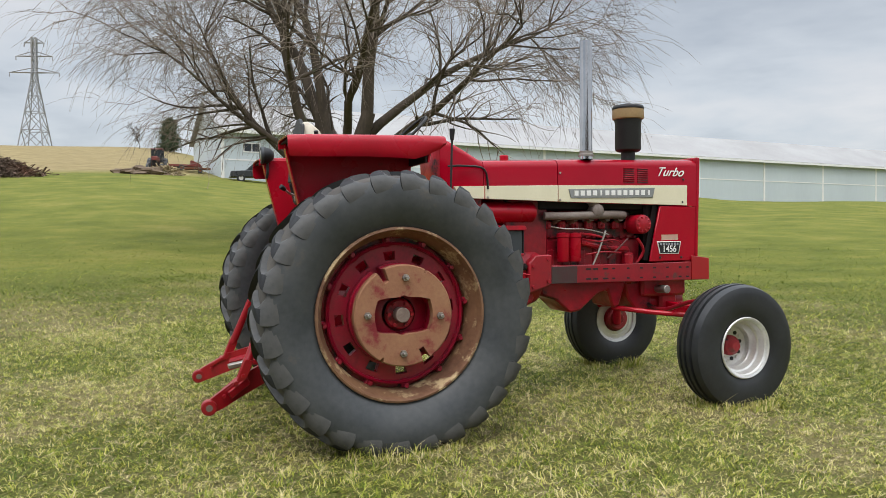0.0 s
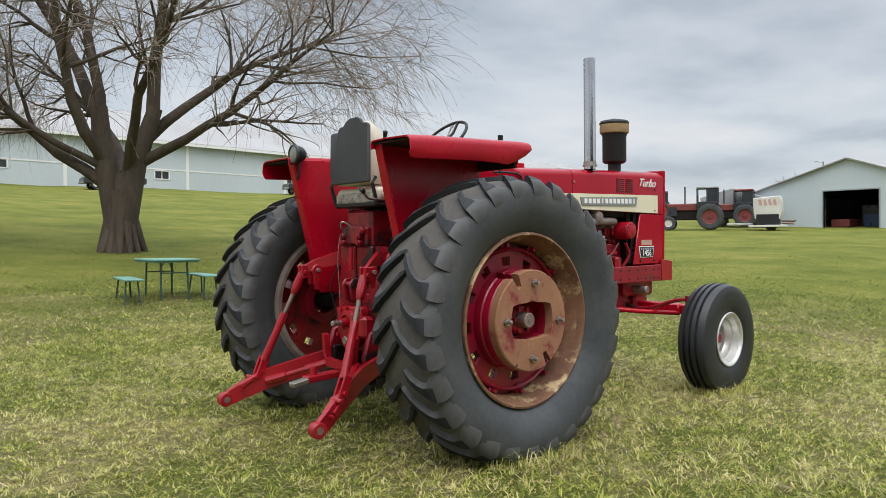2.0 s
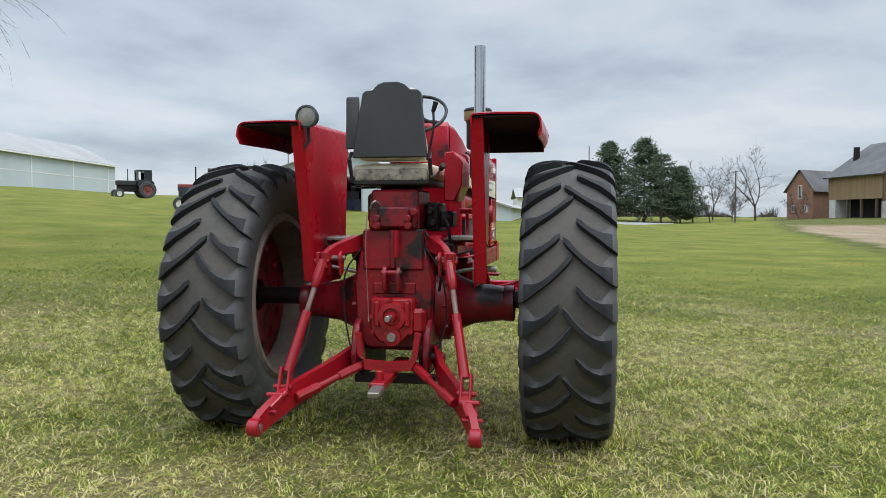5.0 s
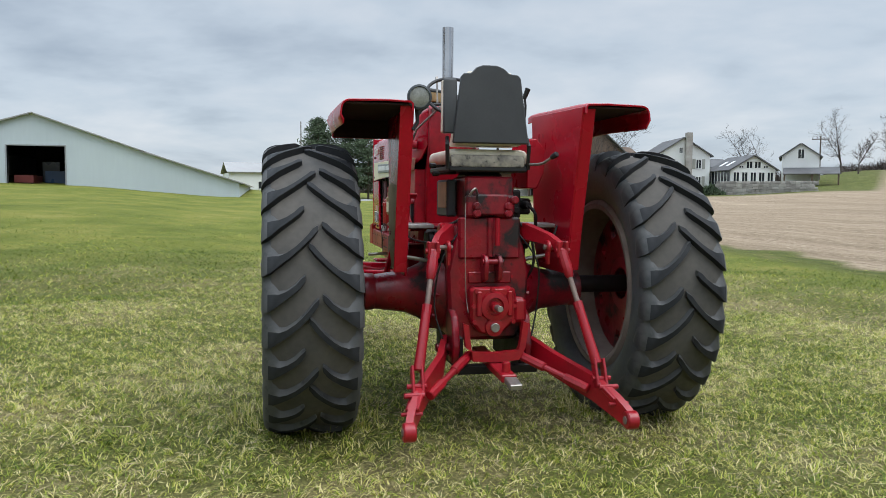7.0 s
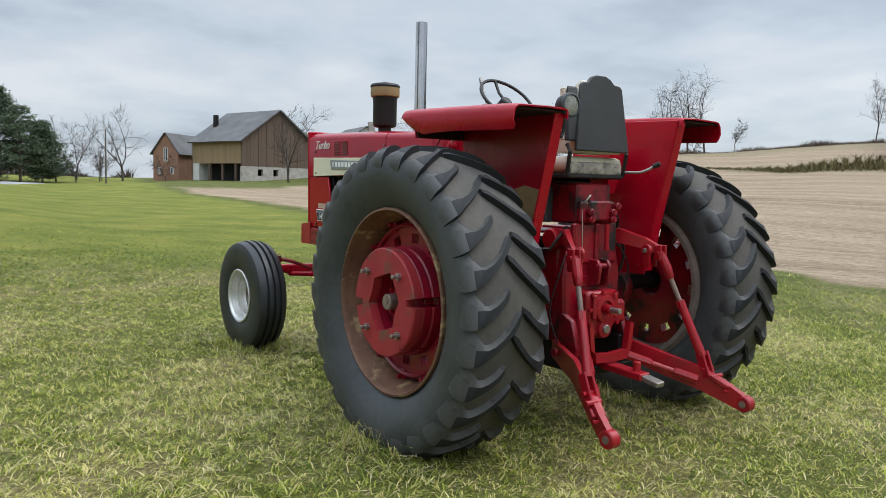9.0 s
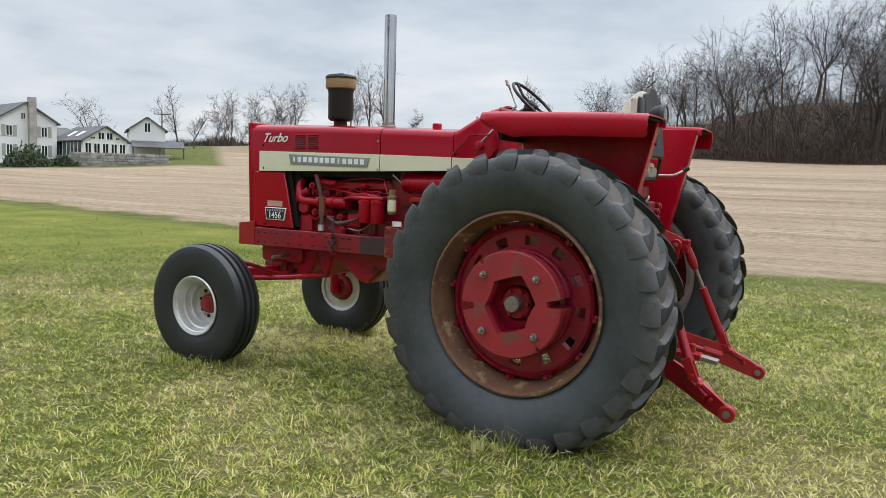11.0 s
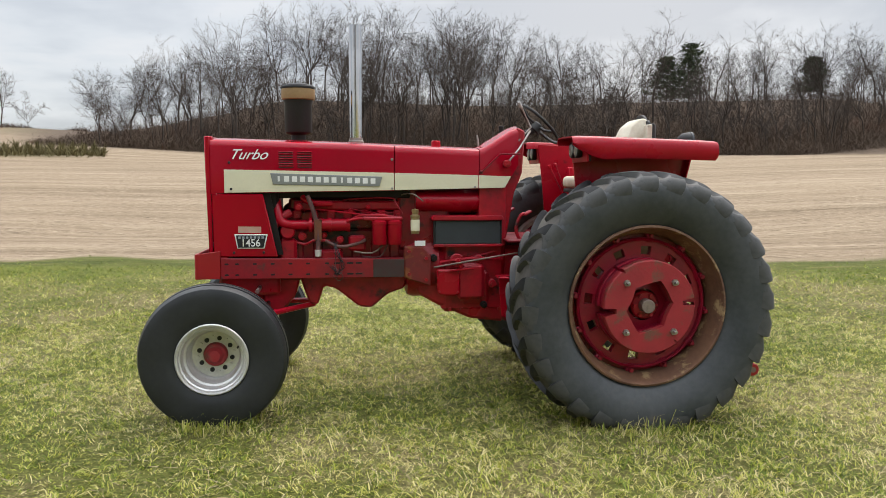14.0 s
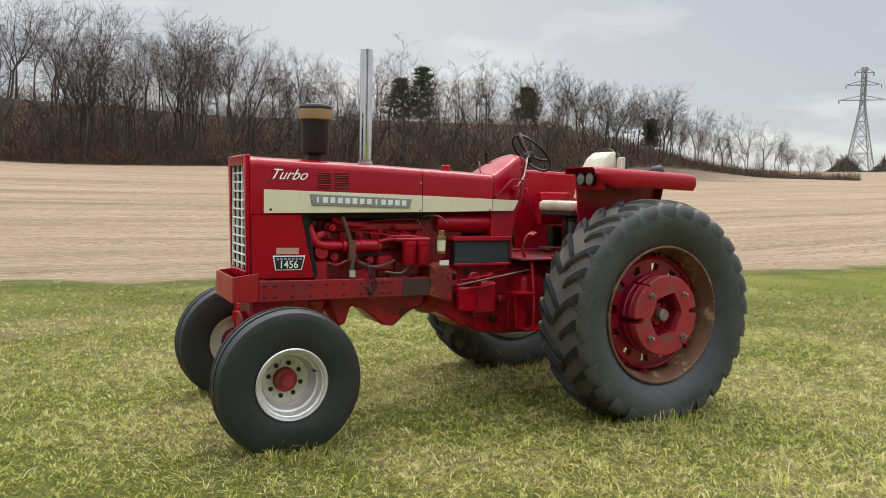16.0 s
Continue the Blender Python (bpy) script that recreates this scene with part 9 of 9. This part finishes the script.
pine_tree(2, 13.2, 7.5, "pine_tree", "broad dark green pine by the farmyard", 125.0, -11.5)
pine_tree(5, 12.6, 6.6, "pine_tree", "dark green pine beside the farm drive", 126.5, -6.0)
pine_tree(6, 8.6, 4.6, "pine_tree", "dark green pine in the farmyard hedge", 123.5, -17.0)
pine_tree(7, 11.0, 6.0, "pine_tree", "dark pine with sweeping limbs by the drive", 121.0, -13.8, True)
def evergreen_bush(x, y, w, h):
    g = np.random.default_rng(31)
    n = 2600
    q, k = g.uniform(0, 2 * math.pi, n), g.random(n) ** 0.5
    up = h * (1 - k ** 2) * (0.75 + 0.25 * np.sin(3 * q)) * g.random(n) ** 0.5
    c = np.stack([x + w * k * np.cos(q), y + w * 0.8 * k * np.sin(q), np.zeros(n)], -1)
    c[:, 2] = ground_z(c[:, 0], c[:, 1]) + up
    a = g.normal(0, 0.22, (n, 3)) + np.array([0, 0, 0.12])
    b = g.normal(0, 0.07, (n, 3))
    tagged(new("evergreen_bush", tri_mesh("evergreen_bush", np.stack([c - b, c + b, c + a], 1), PINE)), "dark evergreen bush before the farmhouse", "bush")


evergreen_bush(80.6, -46.2, 3.0, 2.7)
evergreen_bush(80.4, -50.6, 1.9, 1.3)
pine_tree(4, 5.6, 2.0, "pine_tree", "small dark conifer on the hill crest", 1.6, 144.6)

far_trees = ((126.5, -29.0, 12.0, 1.45, "round-crowned bare tree beside the barn"), (133.0, -23.5, 9.0, 0.8, "slender bare tree beyond the drive"), (98.0, -44.2, 10.2, 1.5, "bare tree before the barn gable"),
             (128.0, -57.0, 13.5, 1.1, "bare tree rising behind the barn"), (104.8, -72.2, 10.0, 1.0, "bare tree rising behind the sunroom"), (110.4, -93.0, 10.0, 0.75, "gnarled bare tree on the rise"),
             (104.0, -91.0, 7.0, 0.9, "low bare tree on the rise"), (-3.5, 143.0, 4.5, 1.0, "small bare tree on the hill crest"), (13.0, 142.0, 6.5, 1.0, "bare tree on the hill crest"),
             (129.5, -26.5, 6.0, 1.0, "small bare tree beyond the drive"), (122.5, -34.6, 4.2, 0.9, "small bare tree before the brick building"), (103.4, 43.3, 5.6, 1.2, "bare tree behind the machine shed"), (123.0, -21.5, 5.0, 1.4, "bushy bare tree by the drive"),
             (124.0, -25.0, 4.4, 1.5, "bushy bare tree by the drive"), (127.0, -19.5, 8.5, 1.2, "bare tree among the pines"))
for i, (x, y, h, sp, lab) in enumerate(far_trees):
    tree_object("bare_tree", lab, woods_tree(40 + i, h * 1.02, 0.7, 0.9 + 0.3 * sp, 1.5), x, y, 30 * i, WOODBARK, twig_cut=0.035)
rng = random.Random(77)
for i, (b, h) in enumerate(((-43.0, 7.2), (-43.4, 8.0), (-44.0, 9.4), (-44.5, 5.0), (-45.4, 8.0), (-46.1, 9.8), (-46.7, 9.4), (-47.3, 8.6), (-47.9, 10.6), (-48.4, 11.0), (-51.7, 7.6), (-52.4, 12.6),
                            (-53.0, 9.0), (-54.0, 13.4), (-54.4, 5.0), (-55.2, 13.8), (-57.2, 6.0), (-65.9, 10.0), (-67.5, 5.5))):
    r = 152
    x, y = r * math.cos(radians(b)), r * math.sin(radians(b))
    tree_object("bare_tree", "slender bare tree on the field crest" if h > 7 else "low bare tree on the field crest", woods_tree(90 + i, h * 1.05, 0.75, 0.6 if h > 7 else 1.5, 1.2), x, y, 40 * i, WOODBARK, "trees on the field crest", 0.05)


def woodland():
    """The wood on the bank: forked trees by the hundred, saplings and brush at their feet."""
    rng = random.Random(21)
    kinds = [woods_tree(200 + k, 15.5 + 1.3 * (k % 4)) for k in range(9)]
    arrays = [k.mesh_arrays(3, thin=0.05, blade=0.045) for k in kinds]
    cos, quads, at = [], [], 0
    spots = []
    for k in range(335):
        b = -146.0 + 77.0 * rng.random()
        front = rng.random() < 0.35
        r = (rng.uniform(94.0, 99.0) if front else rng.uniform(99.0, 126.0)) + max(0, (-122 - b)) * 1.6
        if b > -87 and rng.random() > (0.8 if b < -77 else 0.6):
            continue
        spots.append((b, r))
    for b, r in spots:
        x, y = r * math.cos(radians(b)), r * math.sin(radians(b))
        co, q = arrays[rng.randrange(len(arrays))]
        u = rng.random()
        size = rng.uniform(0.84, 1.12) if u < 0.5 else rng.uniform(0.58, 0.84) if u < 0.8 else rng.uniform(0.34, 0.58)
        size *= float(np.interp(b, (-146, -139, -133, -118, -110, -103, -97, -86, -79, -72, -69), (0.28, 0.40, 0.56, 0.56, 0.63, 0.72, 0.80, 0.80, 0.73, 0.66, 0.50)))
        a = rng.uniform(0, 2 * math.pi)
        ca, sa = math.cos(a) * size, math.sin(a) * size
        p = np.stack([co[:, 0] * ca - co[:, 1] * sa + x, co[:, 0] * sa + co[:, 1] * ca + y, co[:, 2] * size + gz(x, y)], -1)
        cos.append(p)
        quads.append(q + at)
        at += len(p)
    ob = new("woodland", quads_mesh("woodland", np.concatenate(cos), np.concatenate(quads), WOODBARK))
    tagged(ob, "bare winter wood of tall grey-brown trees behind the field", "woods", kind="stuff")
    # saplings and brush: thin leaning stems in clumps, a dense wall of twigs below the crowns
    g = np.random.default_rng(8)

    def stems(n, b0, b1, r0, spread, h0, h1, w0, w1, lean, power):
        bb = np.radians(g.uniform(b0, b1, n))
        rr = r0 + g.gamma(1.7, spread, n) + np.maximum(0, -122 - np.degrees(bb)) * 1.2
        x, y = rr * np.cos(bb), rr * np.sin(bb)
        lump = 0.55 + 0.25 * np.sin(bb * 190 + 2 * np.sin(rr * 0.3)) + 0.2 * np.sin(bb * 410 + rr * 0.9)
        h = (h0 + (h1 - h0) * g.random(n) ** power * lump) * smoothstep(np.radians(-66), np.radians(-76), bb) ** 0.5 * (1 - 0.45 * smoothstep(np.radians(-118), np.radians(-134), bb))
        up = g.random(n) ** 1.4 * h * 0.7                      # many twigs start high on their stems
        z = ground_z(x, y) - 0.1 + up
        v = g.normal(0, lean, (n, 2)) * h[:, None] * 0.7
        w = g.uniform(w0, w1, n)
        q = g.uniform(0, math.pi, n)
        dx, dy = w * np.cos(q), w * np.sin(q)
        top = np.minimum(h * 0.6, 2.4) * g.uniform(0.4, 1.0, n)
        return np.stack([np.stack([x - dx, y - dy, z], -1), np.stack([x + dx, y + dy, z], -1), np.stack([x + v[:, 0] * 0.5, y + v[:, 1] * 0.5, z + top], -1)], 1)
    low = stems(110000, -146, -64, 91.8, 4.0, 0.6, 3.9, 0.015, 0.045, 1.3, 1.3)
    tagged(new("underbrush", tri_mesh("underbrush", low, BRUSH)), "brown tangled underbrush along the wood's edge", "brush", kind="stuff")
    high = stems(70000, -141, -70, 95.0, 8.0, 1.0, 5.6, 0.012, 0.04, 0.8, 1.2)
    tagged(new("saplings", tri_mesh("saplings", high, BRUSH)), "dense grey-brown saplings under the bare trees", "brush", kind="stuff")
    # weedy bank across the field
    n = 12000
    bd = g.uniform(-71, -46, n)
    rr = 80 + 33 * np.clip((bd + 61) / 13, 0, 2) + g.normal(0, 1.5, n)
    bb = np.radians(bd)
    x, y = rr * np.cos(bb), rr * np.sin(bb)
    h = (0.25 + 1.35 * smoothstep(-57, -66, bd)) * (0.4 + 0.6 * g.random(n)) * (0.7 + 0.3 * np.sin(bd * 9))
    c = np.stack([x, y, ground_z(x, y) - 0.05 + h * 0.5 * g.random(n)], -1)
    tip = c + np.stack([g.normal(0, 0.3, n), g.normal(0, 0.3, n), h * 0.6], -1)
    q = g.uniform(0, math.pi, n)
    e = np.stack([np.cos(q), np.sin(q), np.zeros(n)], -1) * g.uniform(0.03, 0.08, n)[:, None]
    weeds = mat("olive_brown_weeds", (0.15, 0.125, 0.06), (0.09, 0.08, 0.036), 0.95, fine=5, coarse=0.2, bump=0.0, spec=0.1, island=0.3)
    tagged(new("weedy_bank", tri_mesh("weedy_bank", np.stack([c - e, c + e, tip], 1), weeds)), "olive brown weeds on a low bank in the field", "weeds", kind="stuff")
    # hedge of rough brush on the crest of the field
    n = 9000
    bb = np.radians(g.uniform(-71, -44, n))
    rr = 150 + g.normal(0, 2.0, n) + 6 * np.sin(bb * 30)
    x, y = rr * np.cos(bb), rr * np.sin(bb)
    z = ground_z(x, y) - 0.1
    h = 0.2 + 1.1 * g.random(n) * (0.35 + 0.65 * np.clip(np.sin(bb * 85) + 0.3, 0, 1))
    dx, dy = 0.05 * np.cos(bb * 9000), 0.05 * np.sin(bb * 9000)
    tri = np.stack([np.stack([x - dx, y - dy, z], -1), np.stack([x + dx, y + dy, z], -1), np.stack([x + g.normal(0, 0.4, n), y + g.normal(0, 0.4, n), z + h], -1)], 1)
    tagged(new("hedge", tri_mesh("hedge", tri, BRUSH)), "ragged brown hedge along the field crest", "hedge", kind="stuff")


woodland()
for i, (x, y, h, sp) in enumerate(((-47.0, -103.0, 9.6, 4.4), (-44.6, -105.5, 7.6, 3.8), (-64.0, -100.0, 6.0, 3.0), (-90.0, -100.0, 6.0, 2.6))):
    pine_tree(60 + i, h, sp, "pine_tree", "dark pine among the bare woods" if i else "broad dark pine above the bare woods", x, y, True)


def far_ridge():
    """Low wooded ridges on the horizon."""
    g = np.random.default_rng(4)
    n = 26000
    bb = np.radians(np.concatenate([g.uniform(-160, -143.4, n // 2), g.uniform(-14, 22, n // 4), g.uniform(-48, -30, n // 4)]))
    rr = np.concatenate([g.uniform(300, 330, n // 2), g.uniform(190, 215, n // 4), g.uniform(175, 200, n // 4)])
    x, y = rr * np.cos(bb), rr * np.sin(bb)
    z = ground_z(x, y)
    h = g.random(len(x)) ** 0.6 * (5.0 + 3.0 * np.sin(bb * 40) + 2.0 * np.sin(bb * 97)) * np.where(rr > 250, 2.5 * smoothstep(np.radians(-143.2), np.radians(-145.5), bb), 0.45)
    far_up = np.where(rr > 250, g.random(len(x)) * h * 0.75, 0.0)
    z = z + far_up
    h = np.where(rr > 250, np.minimum(h * 0.4, 2.6), h)
    w = g.uniform(0.05, 0.2, len(x))
    q = g.uniform(0, math.pi, len(x))
    tri = np.stack([np.stack([x - w * np.cos(q), y - w * np.sin(q), z], -1), np.stack([x + w * np.cos(q), y + w * np.sin(q), z], -1),
                    np.stack([x + g.normal(0, 0.9, len(x)), y + g.normal(0, 0.9, len(x)), z + h], -1)], 1)
    tagged(new("far_woods", tri_mesh("far_woods", tri, WOODBARK)), "thin line of far bare woods on the horizon", "woods", kind="stuff")


far_ridge()
stone_wall()


# ---- grass: blades by the hundred thousand ----
def grass_material():
    m = bpy.data.materials.new("meadow_grass")
    m.use_nodes = True
    n, l = m.node_tree.nodes, m.node_tree.links
    b = n["Principled BSDF"]
    b.inputs["Roughness"].default_value = 0.5
    b.inputs["Specular IOR Level"].default_value = 0.28
    co, geo = n.new("ShaderNodeTexCoord"), n.new("ShaderNodeNewGeometry")
    n1, n2 = n.new("ShaderNodeTexNoise"), n.new("ShaderNodeTexNoise")
    n1.inputs["Scale"].default_value, n1.inputs["Detail"].default_value = 0.55, 6
    n2.inputs["Scale"].default_value, n2.inputs["Detail"].default_value = 4.5, 6
    for x in (n1, n2):
        l.new(co.outputs["Object"], x.inputs["Vector"])
    a = n.new("ShaderNodeMath")
    a.operation = "MULTIPLY_ADD"
    l.new(n2.outputs["Fac"], a.inputs[0])
    a.inputs[1].default_value = 0.75
    wide = n.new("ShaderNodeMapRange")
    for key, v in (("From Min", 0.32), ("From Max", 0.68), ("To Min", 0.26), ("To Max", 0.74)):
        wide.inputs[key].default_value = v
    l.new(n1.outputs["Fac"], wide.inputs["Value"])
    l.new(wide.outputs[0], a.inputs[2])
    c = n.new("ShaderNodeMath")
    c.operation = "MULTIPLY_ADD"
    l.new(geo.outputs["Random Per Island"], c.inputs[0])
    c.inputs[1].default_value = 0.95
    away = n.new("ShaderNodeVectorMath")                 # less straw out on the lawn
    away.operation = "LENGTH"
    l.new(geo.outputs["Position"], away.inputs[0])
    lush = n.new("ShaderNodeMapRange")
    for key, v in (("From Min", 3.6), ("From Max", 11.0), ("To Min", 0.0), ("To Max", -0.5)):
        lush.inputs[key].default_value = v
    l.new(away.outputs["Value"], lush.inputs["Value"])
    both = n.new("ShaderNodeMath")
    l.new(a.outputs[0], both.inputs[0])
    l.new(lush.outputs[0], both.inputs[1])
    l.new(both.outputs[0], c.inputs[2])
    r = n.new("ShaderNodeValToRGB")
    es = r.color_ramp.elements
    es[0].color, es[1].color = (0.085, 0.125, 0.015, 1), (0.72, 0.63, 0.33, 1)
    mp = n.new("ShaderNodeMapRange")
    mp.inputs["From Min"].default_value, mp.inputs["From Max"].default_value = 0.94, 1.74
    l.new(c.outputs[0], mp.inputs["Value"])
    es[0].position, es[1].position = 0.0, 1.0
    es.new(0.30).color = (0.225, 0.295, 0.034, 1)
    es.new(0.55).color = (0.42, 0.445, 0.065, 1)
    es.new(0.76).color = (0.58, 0.52, 0.17, 1)
    l.new(mp.outputs[0], r.inputs[0])
    l.new(r.outputs[0], b.inputs["Base Color"])
    t = n.new("ShaderNodeBsdfTranslucent")
    l.new(r.outputs[0], t.inputs["Color"])
    mix = n.new("ShaderNodeMixShader")
    mix.inputs[0].default_value = 0.4
    l.new(b.outputs[0], mix.inputs[1])
    l.new(t.outputs[0], mix.inputs[2])
    l.new(mix.outputs[0], n["Material Output"].inputs["Surface"])
    return m


GRASS = grass_material()


def grass(name, label, count, cx, cy, r0, r1, h0, h1, w0, w1, seed, bent=0.25, fade=0.0, flop=1.7):
    """Blades over a ring, in tufts, none on the stubble; some bent, most plain slivers."""
    g = np.random.default_rng(seed)
    u = g.random(count)
    r = np.sqrt(r0 * r0 + u * (r1 * r1 - r0 * r0)) if not fade else r0 + (r1 - r0) * u ** (1 + fade)
    q = g.uniform(0, 2 * math.pi, count)
    x, y = cx + r * np.cos(q), cy + r * np.sin(q)
    tuft = 0.10
    tx, ty = np.round(x / tuft) * tuft, np.round(y / tuft) * tuft
    k = 0.5 * (g.random(count) < 0.6)
    jx, jy = np.sin(tx * 91.7 + ty * 37.3) * 0.05, np.cos(tx * 53.1 - ty * 71.9) * 0.05
    x, y = x + (tx + jx - x) * k, y + (ty + jy - y) * k
    keep = (field_mask(x, y) < g.random(count)) & (smoothstep(2.0, 0.9, y - field_edge(x)) * 0.75 < g.random(count))
    x, y, tx, ty = x[keep], y[keep], tx[keep], ty[keep]
    n = len(x)
    z = ground_z(x, y) - 0.008
    rank = 0.5 + 0.5 * np.sin(tx * 12.9 + np.sin(ty * 7.3) * 3) * np.sin(ty * 11.1 + 1.3)
    patch = 0.5 + 0.5 * np.sin(0.9 * x + 1.3 * np.sin(0.7 * y)) * np.sin(0.8 * y + 0.5)
    h = g.uniform(h0, h1, n) * (0.5 + 0.6 * rank + 0.3 * patch)
    h = np.where(g.random(n) < 0.006, h * 2.0, h)
    w = g.uniform(w0, w1, n)
    comb = 6.3 * np.sin(tx * 23.1 + ty * 17.7) + 2.0 * np.sin(1.1 * x - 0.7 * y)          # each tuft lies its own way
    b = comb + g.normal(0, 1.1, n)
    a = b + math.pi / 2 + g.normal(0, 0.7, n)
    tilt = np.abs(g.normal(flop, 0.7, n)) * h
    sx, sy = w * np.cos(a), w * np.sin(a)
    lx, ly = tilt * np.cos(b), tilt * np.sin(b)
    A = np.stack([x - sx, y - sy, z], -1)
    Bv = np.stack([x + sx, y + sy, z], -1)
    droop = g.uniform(0.45, 1.1, n)
    M1 = np.stack([x - sx * 0.8 + lx * 0.4, y - sy * 0.8 + ly * 0.4, z + h * 0.8], -1)
    M2 = np.stack([x + sx * 0.8 + lx * 0.4, y + sy * 0.8 + ly * 0.4, z + h * 0.8], -1)
    T = np.stack([x + lx, y + ly, z + h * droop], -1)
    m = int(n * bent)
    co = np.concatenate([np.stack([A, Bv, M2, M1, T], 1)[:m].reshape(-1, 3), np.stack([A, Bv, T], 1)[m:].reshape(-1, 3)])
    i = np.arange(m)[:, None] * 5
    loops = np.concatenate([np.concatenate([i + np.array([[0, 1, 2, 3]]), i + np.array([[3, 2, 4]])], 1).ravel(), 5 * m + np.arange(3 * (n - m))]).astype(np.int32)
    st = np.concatenate([(np.arange(m)[:, None] * 7 + np.array([[0, 4]])).ravel(), 7 * m + 3 * np.arange(n - m)]).astype(np.int32)
    me = bpy.data.meshes.new(name)
    me.vertices.add(len(co))
    me.vertices.foreach_set("co", co.astype(np.float32).ravel())
    me.loops.add(len(loops))
    me.loops.foreach_set("vertex_index", loops)
    me.polygons.add(len(st))
    me.polygons.foreach_set("loop_start", st)
    me.update(calc_edges=True)
    me.materials.append(GRASS)
    tagged(new(name, me), label, "grass", kind="stuff")


grass("meadow_grass", "short yellow-green meadow grass with dry straw patches", 390000, 0.9, 0.2, 0.0, 5.2, 0.016, 0.042, 0.0020, 0.0042, 1, 0.4)
grass("meadow_grass", "short yellow-green meadow grass round the tractor", 170000, 0.9, 0.2, 5.2, 10.0, 0.022, 0.052, 0.004, 0.008, 2, 0.1)
grass("meadow_grass", "short yellow-green meadow grass farther out", 100000, 0.9, 0.2, 10.0, 21.0, 0.025, 0.05, 0.006, 0.012, 3, 0.0, 0.6)
for i, (x, y) in enumerate(((0.0, 0.985), (0.0, -0.985), (2.648, 0.827), (2.613, -0.848))):
    grass("grass_tuft", "longer uncut grass round a tractor wheel", 1500, x, y, 0.1, 0.42 if i < 2 else 0.30, 0.04, 0.10, 0.0018, 0.0034, 20 + i, 0.5, 0.0, 0.8)


def thatch():
    """Dead cut blades lying flat in the grass, thicker in worn patches."""
    g = np.random.default_rng(5)
    n = 95000
    r, q = np.sqrt(g.uniform(0, 81, n)), g.uniform(0, 2 * math.pi, n)
    x, y = r * np.cos(q), r * np.sin(q)
    worn = 0.5 + 0.5 * np.sin(1.7 * x + 1.1 * np.sin(1.3 * y)) * np.sin(1.9 * y + 0.7 * x + 0.4) + 0.35 * np.sin(5.1 * x + 3.7 * y)
    keep = (g.random(n) < worn * 0.9) & (field_mask(x, y) < 0.3)
    x, y = x[keep], y[keep]
    n = len(x)
    z = ground_z(x, y) + g.uniform(0.012, 0.05, n)
    a, ln, w = g.uniform(0, 2 * math.pi, n), g.uniform(0.014, 0.062, n), g.uniform(0.001, 0.0026, n)
    c, d = np.stack([x, y, z], -1), np.stack([np.cos(a) * ln, np.sin(a) * ln, g.normal(0, 0.010, n)], -1)
    e = np.stack([-np.sin(a) * w, np.cos(a) * w, g.normal(0, 0.0008, n)], -1)
    tagged(new("thatch", tri_mesh("thatch", np.stack([c - d - e, c - d + e, c + d], 1), STRAWY)), "dead pale cut blades lying in the grass", "dry grass", kind="stuff")


thatch()
